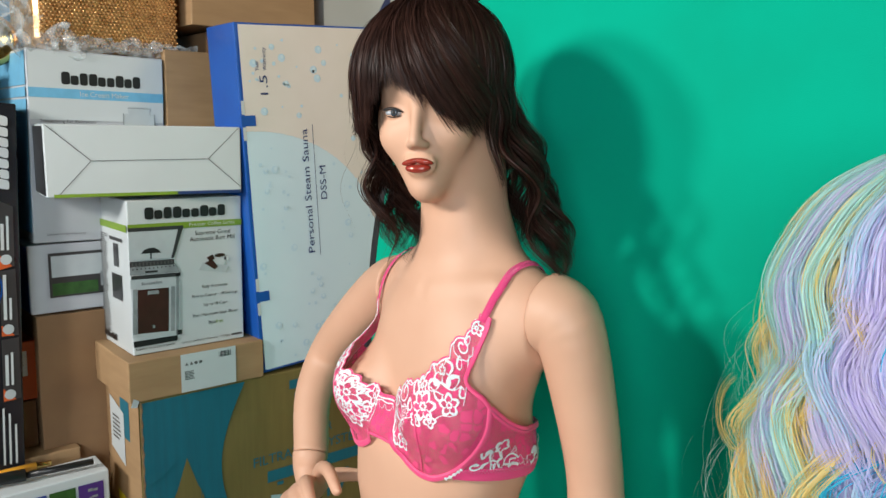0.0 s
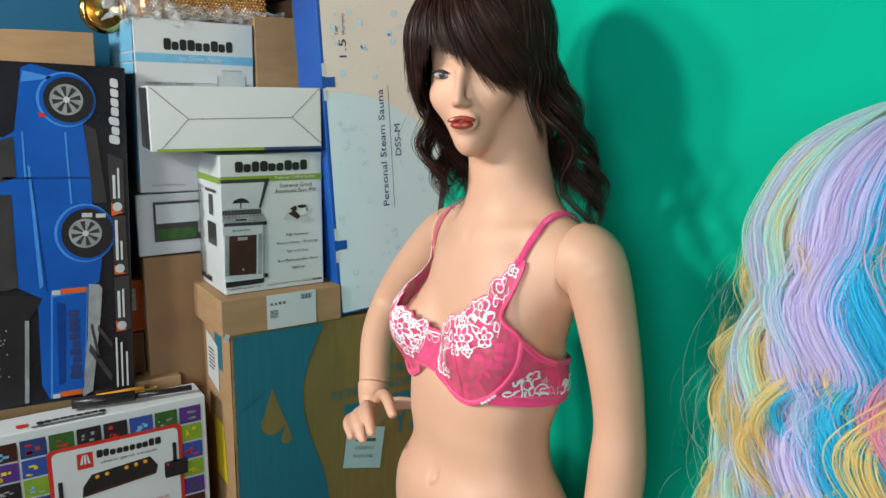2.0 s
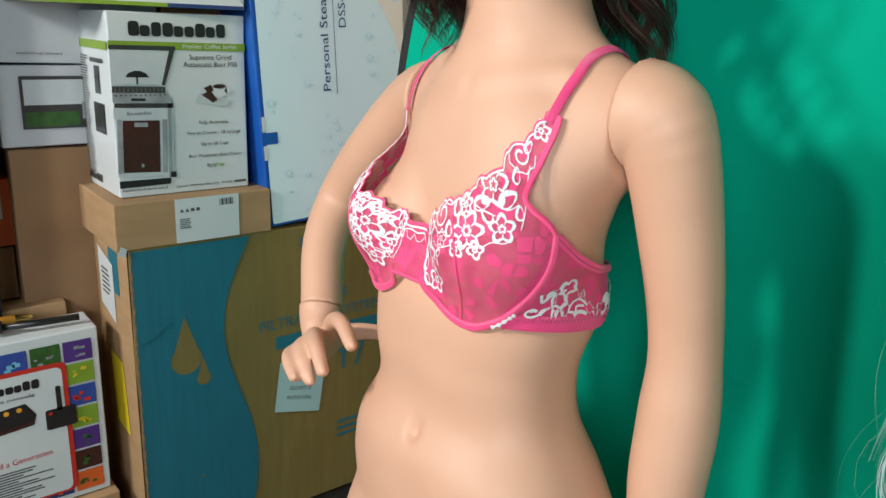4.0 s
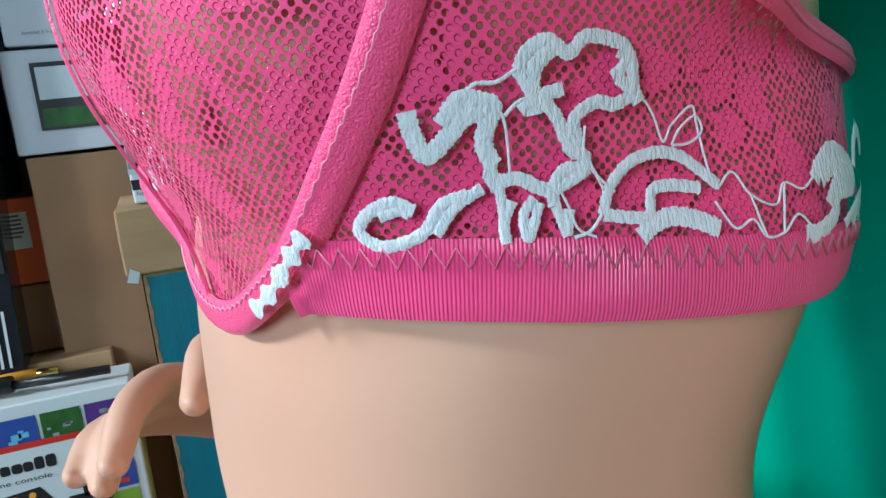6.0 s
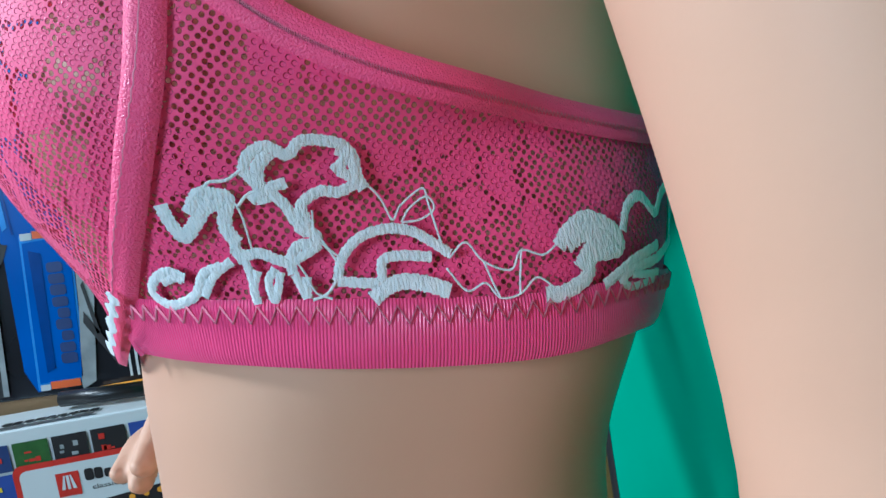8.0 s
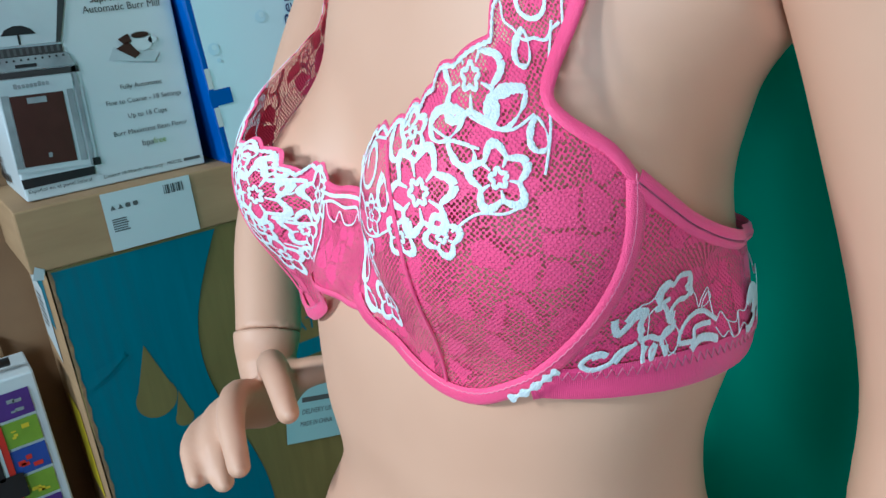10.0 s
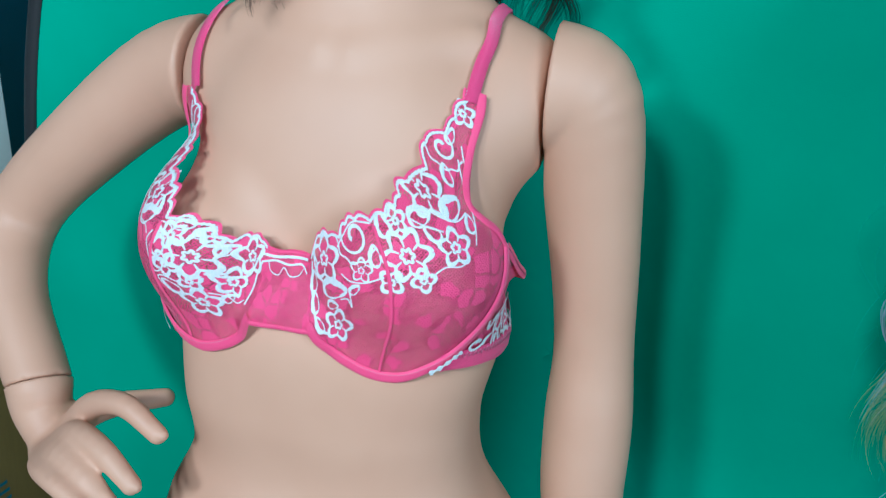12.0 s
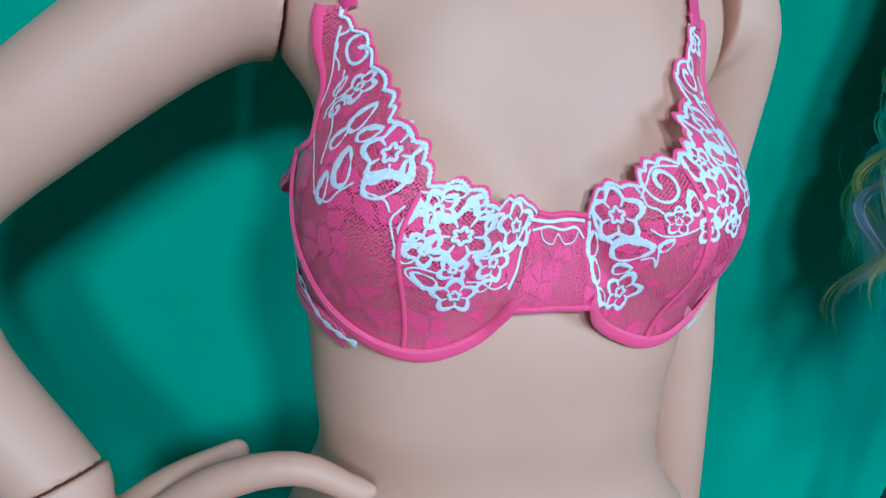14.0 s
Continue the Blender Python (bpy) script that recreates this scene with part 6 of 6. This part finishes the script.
# ---- wigs ----
def hair_material(name, colour, rough=0.42, spread=0.35):
    m = material(name, colour, rough, tuple((0.72 if spread > 0.2 else 0.92) * v for v in colour), 30, island=spread)
    m.node_tree.nodes["Principled BSDF"].inputs["Specular IOR Level"].default_value = 0.22
    return m


DARK_HAIR = hair_material("dark_brown_hair", (0.042, 0.0175, 0.0125), 0.46)


def strands(name, paths, width, mat, parent, label="", hub=(0, 0, 0), seed=1):
    """Many flat tapered hairs in one mesh, lying on the head round hub; paths: strands x points x 3."""
    P = np.asarray(paths)
    S, n = P.shape[:2]
    rng = np.random.default_rng(seed)
    d = np.gradient(P, axis=1)
    d /= np.linalg.norm(d, axis=2, keepdims=True) + 1e-9
    out = P - np.array(hub)
    out[..., 2] = np.maximum(out[..., 2], 0)
    out /= np.linalg.norm(out, axis=2, keepdims=True) + 1e-9
    a = np.cross(d, out)
    a /= np.linalg.norm(a, axis=2, keepdims=True) + 1e-9
    b = np.cross(a, d)
    turn = rng.normal(0, 0.5, (S, 1, 1)) + 0.5 * np.sin(np.linspace(0, 4, n)[None, :, None] + rng.uniform(0, 6.3, (S, 1, 1)))
    side = np.cos(turn) * a + np.sin(turn) * b
    t = np.linspace(0, 1, n)
    taper = np.minimum(1, 5 * (1.03 - t)) * np.minimum(1, 0.4 + 5 * t)
    r = (np.asarray(width).reshape(-1, 1) * taper)[..., None] * 0.5
    V = np.stack([P - side * r, P + side * r], 2)
    s, i = np.meshgrid(np.arange(S), np.arange(n - 1), indexing="ij")
    q = ((s * n + i) * 2).ravel()
    F = np.stack([q, q + 1, q + 3, q + 2], 1)
    ob = mesh(name, V.reshape(-1, 3), F, mat, parent, label, smooth=True)
    return tagged(ob, kind="stuff")


def cap(name, frame_, centre, radii, mat, parent, keep, label=""):
    """A hair cap: the part of an ellipsoid that keep() leaves."""
    v, f, n = [], [], 40
    for i in range(n + 1):
        a = math.pi * i / n
        for k in range(2 * n):
            b = math.pi * k / n
            v.append((centre[0] + radii[0] * math.sin(a) * math.cos(b), centre[1] + radii[1] * math.sin(a) * math.sin(b), centre[2] + radii[2] * math.cos(a)))
    for i in range(n):
        for k in range(2 * n):
            q = (i * 2 * n + k, i * 2 * n + (k + 1) % (2 * n), (i + 1) * 2 * n + (k + 1) % (2 * n), (i + 1) * 2 * n + k)
            if keep(v[q[0]]):
                f.append(q)
    return mesh(name, [frame_ @ Vector(p) for p in v], f, mat, parent, label, smooth=True)


def fall(rng, bearing, reach, length, radii, centre, spread, wave, wavelength, n=40, crown=(0.0, 0.02), flick=0.0, phase=None, drop_in=0.0):
    """One lock: from the crown over the head to the polar angle reach, then hanging with waves. Bearing 0 is the face, + to the figure's left."""
    m = int(n * 0.45)
    th = np.linspace(rng.uniform(4, 22), reach, m)
    b = bearing + rng.normal(0, 2.0)
    puff = 1 + rng.normal(0, 0.018)
    x = centre[0] + crown[0] + radii[0] * puff * np.sin(np.radians(th)) * math.sin(radians(b))
    y = centre[1] + crown[1] * np.cos(np.radians(th)) - radii[1] * puff * np.sin(np.radians(th)) * math.cos(radians(b))
    z = centre[2] + radii[2] * puff * np.cos(np.radians(th))
    k = n - m
    s = np.linspace(0, 1, k + 1)[1:]
    out = spread * np.sin(np.pi * 0.6 * s)
    ph = rng.uniform(0, 6.28) if phase is None else phase
    amp = wave * np.clip(3 * s, 0, 1)
    turn = 2 * np.pi * s * length / wavelength + ph
    ox, oy = math.sin(radians(b)), -math.cos(radians(b))
    tx, ty = -oy, ox
    side = amp * np.sin(turn)
    push = out + 0.7 * amp * np.cos(turn) + flick * s**2 - drop_in * s
    X = np.concatenate([x, x[-1] + ox * push + tx * side])
    Y = np.concatenate([y, y[-1] + oy * push + ty * side])
    Z = np.concatenate([z, z[-1] - length * s])
    return np.stack([X, Y, Z], -1)


def waved(p, centre, amp, length, phase, start):
    """Adds a flowing wave to a lock from the arc length start on."""
    arc = np.concatenate([[0], np.cumsum(np.linalg.norm(np.diff(p, axis=0), axis=1))])
    rad = p[:, :2] - np.array(centre[:2])
    rad /= np.linalg.norm(rad, axis=1, keepdims=True) + 1e-6
    tan = np.stack([-rad[:, 1], rad[:, 0]], -1)
    a = amp * np.clip((arc - start) / 0.10, 0, 1)
    turn = 2 * np.pi * arc / length + phase
    q = p.copy()
    q[:, :2] += tan * (a * np.sin(turn))[:, None] + rad * (0.5 * a * np.cos(turn))[:, None]
    return q


def to_world(frame_, paths):
    M = np.array(frame_)
    return np.asarray(paths) @ M[:3, :3].T + M[:3, 3]


def clump(rng, base, count, wide, deep, centre, tip=0.35, fluff=0.0012):
    """Hairs that run together along one lock's path."""
    n = base.shape[0]
    s = np.linspace(0, 1, n)
    out = []
    hub = np.array([centre[0], centre[1]])
    rad = base[:, :2] - hub
    rad /= np.linalg.norm(rad, axis=1, keepdims=True) + 1e-6
    tan = np.stack([-rad[:, 1], rad[:, 0]], -1)
    keep = (1 - (1 - tip) * s**1.5) * np.clip(s * 5, 0.1, 1)
    for _ in range(count):
        a, b, c = rng.normal(0, wide), rng.normal(0, deep), rng.uniform(0, 6.28)
        p = base.copy()
        p[:, :2] += tan * (a * keep + fluff * s * np.sin(11 * s + c))[:, None] + rad * (b * keep + 0.8 * fluff * s * np.sin(9 * s + 2 * c))[:, None]
        q = np.linspace(0, (n - 1) * rng.uniform(0.90, 1.0), n)
        out.append(np.stack([np.interp(q, np.arange(n), p[:, i]) for i in range(3)], -1))
    return out


def swept(rng, last, reach, radii, centre, split, pull, n=36, flick=0.0):
    """A fringe lock: starts at the parting, lies over the brow and is swept aside to the bearing last."""
    k = np.linspace(0, 1, n)
    th = np.radians(8 + (reach - 8) * k)
    first = split + (last - split) * pull
    be = np.radians(first + (last - first) * k**2.3)
    out = np.where(th < math.pi / 2, np.sin(th), 1 - 0.30 * (1 - np.sin(th))) * (1 + rng.normal(0, 0.012) + 0.06 * np.sin(math.pi * k) ** 2) + flick * np.clip(k - 0.7, 0, 1) ** 2 * 11
    x = centre[0] + radii[0] * out * np.sin(be)
    y = centre[1] + 0.02 * np.clip(np.cos(th), 0, 1) - radii[1] * out * np.cos(be)
    return np.stack([x, y, centre[2] + radii[2] * np.cos(th)], -1)


def brown_wig():
    rng = np.random.default_rng(5)
    t = thing("brown_wig", (0, 0, 0), label="long wavy dark brown wig with a swept fringe", category="wig")
    R, C = (0.088, 0.114, 0.106), (-0.006, 0.010, 0.018)
    cap("cap", HEAD, (-0.008, 0.012, 0.018), (0.084, 0.106, 0.099), DARK_HAIR, t, lambda p: p[2] > 0.036 or p[1] > 0.005 and p[2] > -0.06 or p[0] > 0.04 and p[1] > -0.05 and p[2] > -0.02, "dark wig cap under the hair")
    fringe, sides_, back = [], [], []
    ends = np.array([-100, -75, -55, -40, -28, -20, -13, 0, 15, 30, 45, 58, 75, 100])
    reach = np.array([140, 148, 138, 122, 107, 100, 99, 107, 115, 123, 131, 134, 126, 124])
    for layer in range(2):
        for last in np.concatenate([np.arange(-96, -17, 3.0), np.arange(-15, 98, 3.0)]):
            left = last > -17
            p = swept(rng, last + rng.normal(0, 1.5), np.interp(last, ends, reach) + rng.normal(0, 2.5) - 3 * layer, R, C, -17, 0.22 if left else 0.32, flick=0.05 if last < -55 else (0.03 if left and last > 35 else 0.0))
            fringe += clump(rng, p, 32, 0.0056, 0.0022, C, 0.6)
    for last in np.arange(36, 100, 3.2):
        p = swept(rng, last, rng.uniform(112, 124), R, C, -17, 0.85)
        fringe += clump(rng, p, 26, 0.0056, 0.0022, C, 0.6)
    for b in (-74, -80, -86, -92, -98, 66, 72, 78, 84, 90, 96):
        right = b < 0
        length = rng.uniform(0.045, 0.065) if right else rng.uniform(0.05, 0.12)
        p = fall(rng, b, rng.uniform(96, 104), length, R, C, 0.004, 0.006, 0.11, 40, flick=0.010 if right else 0.004, phase=1.0)
        sides_ += clump(rng, p, 44, 0.0060, 0.0045, C, 0.4)
    for i, b in enumerate(np.linspace(76, 284, 46)):
        b = b - 360 if b > 180 else b
        length = rng.uniform(0.185, 0.225) + (0.03 if 0 < b < 170 else 0.0)
        p = fall(rng, b, rng.uniform(92, 102), length, R, C, 0.040 if b > 0 else 0.012, 0.018, 0.105, 56, phase=i * 0.55, flick=0.035 if 76 <= b < 125 else 0.0, drop_in=0.0 if b > 0 else 0.052)
        back += clump(rng, p, 64, 0.0076, 0.0050, C, 0.55)
    hub = HEAD @ Vector(C)
    for name, paths, text in (("fringe", fringe, "swept fringe of dark hair"), ("side_lock", sides_, "side locks flicked outwards"), ("long_hair", back, "long wavy curls down to the shoulders")):
        strands(name, to_world(HEAD, paths), rng.uniform(0.0006, 0.0011, len(paths)), DARK_HAIR, t, text, hub)
    fly = [fall(rng, rng.uniform(75, 285), rng.uniform(70, 110), rng.uniform(0.02, 0.16), (0.097, 0.121, 0.110), C, 0.012, 0.012, 0.12, 30) for _ in range(80)]
    strands("flyaway_hair", to_world(HEAD, fly), np.full(len(fly), 0.00030), DARK_HAIR, t, "", hub)


def rainbow_wig():
    rng = np.random.default_rng(8)
    F = pose(0.563, -0.022, 1.293, 0, 0, 0)
    stand = thing("wig_stand", (0.563, -0.022, FLOOR_Z), label="plain foam wig stand under the pastel wig", category="wig stand")
    part("base", block((0.24, 0.24, 0.03), (0, 0, 0), 0.008), RIM, stand)
    tube_part("pole", [(0, 0, 0.02), (0, 0, 0.7), (0, 0, 1.30)], 0.018, RIM, stand)
    v, f = nets(lambda p: smin(ellipsoid(p, (0, 0, 1.400), (0.078, 0.092, 0.090)), limb(p, (0, 0, 1.22), (0, 0, 1.34), 0.05, 0.045), 0.03), (-.12, -.12, 1.14), (.12, .12, 1.52), 0.008)
    mesh("head_form", v, f, WHITE_CARD, stand, smooth=True)
    t = thing("pastel_wig", (0, 0, 0), label="long wavy pastel rainbow wig in lilac, mint, blue, pink, yellow", category="wig")
    inks = {"mint": (0.66, 0.92, 0.88), "lilac": (0.80, 0.74, 0.94), "blue": (0.08, 0.68, 0.90), "pink": (0.95, 0.48, 0.62), "yellow": (0.95, 0.76, 0.34), "pale_blue": (0.66, 0.84, 0.94)}
    mats = {k: hair_material(k + "_hair", c, 0.55, 0.05) for k, c in inks.items()}
    for k, m in mats.items():
        nt = m.node_tree
        glow, both = nt.nodes.new("ShaderNodeBsdfTranslucent"), nt.nodes.new("ShaderNodeMixShader")
        glow.inputs["Color"].default_value, both.inputs["Fac"].default_value = (*inks[k], 1), 0.55
        nt.links.new(nt.nodes["Principled BSDF"].outputs["BSDF"], both.inputs[1])
        nt.links.new(glow.outputs["BSDF"], both.inputs[2])
        nt.links.new(both.outputs["Shader"], nt.nodes["Material Output"].inputs["Surface"])
    R, C = (0.133, 0.133, 0.112), (0.0, 0.0, 0.0)
    cap("cap", F, C, (0.126, 0.126, 0.108), mats["pale_blue"], t, lambda p: p[2] > -0.085, "pale blue wig cap")
    mesh("inner_hair", *inner_fall(F), mats["pale_blue"], t, "pale hair underneath", smooth=True)
    groups = {k: [] for k in inks}
    locks = list(np.arange(-176, 180, 4.2))
    for i, b in enumerate(locks):
        # bearing 0 looks along -y, positive towards +x
        if b < -30:
            k = ("mint", "pale_blue", "mint", "lilac", "pale_blue", "mint", "yellow")[i % 7]
        elif b < -20:
            k = ("pale_blue", "lilac")[i % 2]
        elif b < -3:
            k = "lilac"
        elif b < 9:
            k = "blue"
        elif b < 95:
            k = "pink"
        else:
            k = ("pink", "yellow", "blue", "lilac", "mint")[i % 5]
        length = rng.uniform(0.31, 0.40) + (0.05 if b > -60 else -0.07)
        p = fall(rng, b, rng.uniform(86, 95), length, R, C, 0.010 + rng.normal(0, 0.004), 0.0, 0.12, 64, crown=(0, 0))
        p = waved(p, C, 0.015, 0.112, i * 0.33 + rng.normal(0, 0.45), 0.11)
        groups[k] += clump(rng, p, 110, 0.0092, 0.0045, C, 0.8, 0.0036)
    for i, b in enumerate(np.arange(-150, 84, 6.2)):
        k = ("yellow", "pale_blue", "yellow", "mint", "yellow", "lilac")[i % 6]
        if b > -20:
            k = ("yellow", "blue", "yellow", "yellow", "blue", "pale_blue")[i % 6]
        p = fall(rng, b + 2, rng.uniform(90, 98), rng.uniform(0.28, 0.38), (0.131, 0.131, 0.110), C, 0.024, 0.0, 0.12, 64, crown=(0, 0))
        p = waved(p, C, 0.019, 0.112, i * 0.43 + 0.8 + rng.normal(0, 0.5), 0.11)
        p = np.stack([np.interp(np.linspace(rng.uniform(12, 30), 63, 64), np.arange(64), p[:, c]) for c in range(3)], -1)
        p[:, :2] *= (1 - 0.13 * (1 - np.clip(np.linspace(0, rng.uniform(1.4, 2.4), 64), 0, 1)))[:, None]
        groups[k] += clump(rng, p, 44, 0.0048, 0.0040, C, 0.9, 0.0036)
    hub = F @ Vector((0, 0, 0))
    for k, paths in groups.items():
        strands(k + "_hair", to_world(F, paths), rng.uniform(0.0005, 0.0009, len(paths)), mats[k], t, k.replace("_", " ") + " wavy strands of hair", hub)
    loose = []
    for _ in range(60):
        b = rng.uniform(-130, -45)
        loose.append(fall(rng, b, rng.uniform(80, 108), rng.uniform(0.12, 0.30), (0.142, 0.142, 0.113), C, rng.uniform(0.02, 0.045), rng.uniform(0.012, 0.025), rng.uniform(0.1, 0.2), 60, crown=(0, 0)))
    strands("flyaway_hair", to_world(F, loose), np.full(len(loose), 0.00022), mats["mint"], t, "", hub)
    curl = []
    for k in range(14):
        a = np.linspace(0.6, 5.6, 60)
        r = 0.026 + rng.normal(0, 0.0015)
        curl.append(np.stack([0.398 - 0.006 * k / 14 - r * np.sin(a), -0.040 + 0.012 * np.cos(a * 0.5) + rng.normal(0, 0.001) + 0 * a, 1.165 + 1.3 * r * np.cos(a)], -1))
    strands("loose_curl", curl, np.full(14, 0.0007), mats["yellow"], t, "loose yellow curl", hub)
    tail = []
    for k in range(9):
        s = np.linspace(0, 1, 60)
        tail.append(np.stack([0.440 - 0.050 * s + 0.010 * np.sin(5 * s + 0.1 * k) + rng.normal(0, 0.0012), -0.045 + 0.004 * np.sin(7 * s) + rng.normal(0, 0.0015) + 0 * s, 1.24 - 0.235 * s], -1))
    strands("loose_tail", tail, np.full(9, 0.00042), mats["pale_blue"], t, "loose pale blue strand", hub)


def inner_fall(F):
    """The dense hair under the outer locks: a wavy open bell."""
    v, f, n, rows = [], [], 72, 24
    for i in range(rows + 1):
        z = 0.03 - 0.34 * i / rows
        for k in range(n):
            a = 2 * math.pi * k / n
            r = 0.124 + 0.004 * math.sin(9 * a + 14 * z) - 0.09 * max(0, i / rows - 0.5)
            v.append(F @ Vector((r * math.cos(a), r * math.sin(a), z)))
    for i in range(rows):
        for k in range(n):
            f.append((i * n + k, i * n + (k + 1) % n, (i + 1) * n + (k + 1) % n, (i + 1) * n + k))
    return v, f


brown_wig()
rainbow_wig()
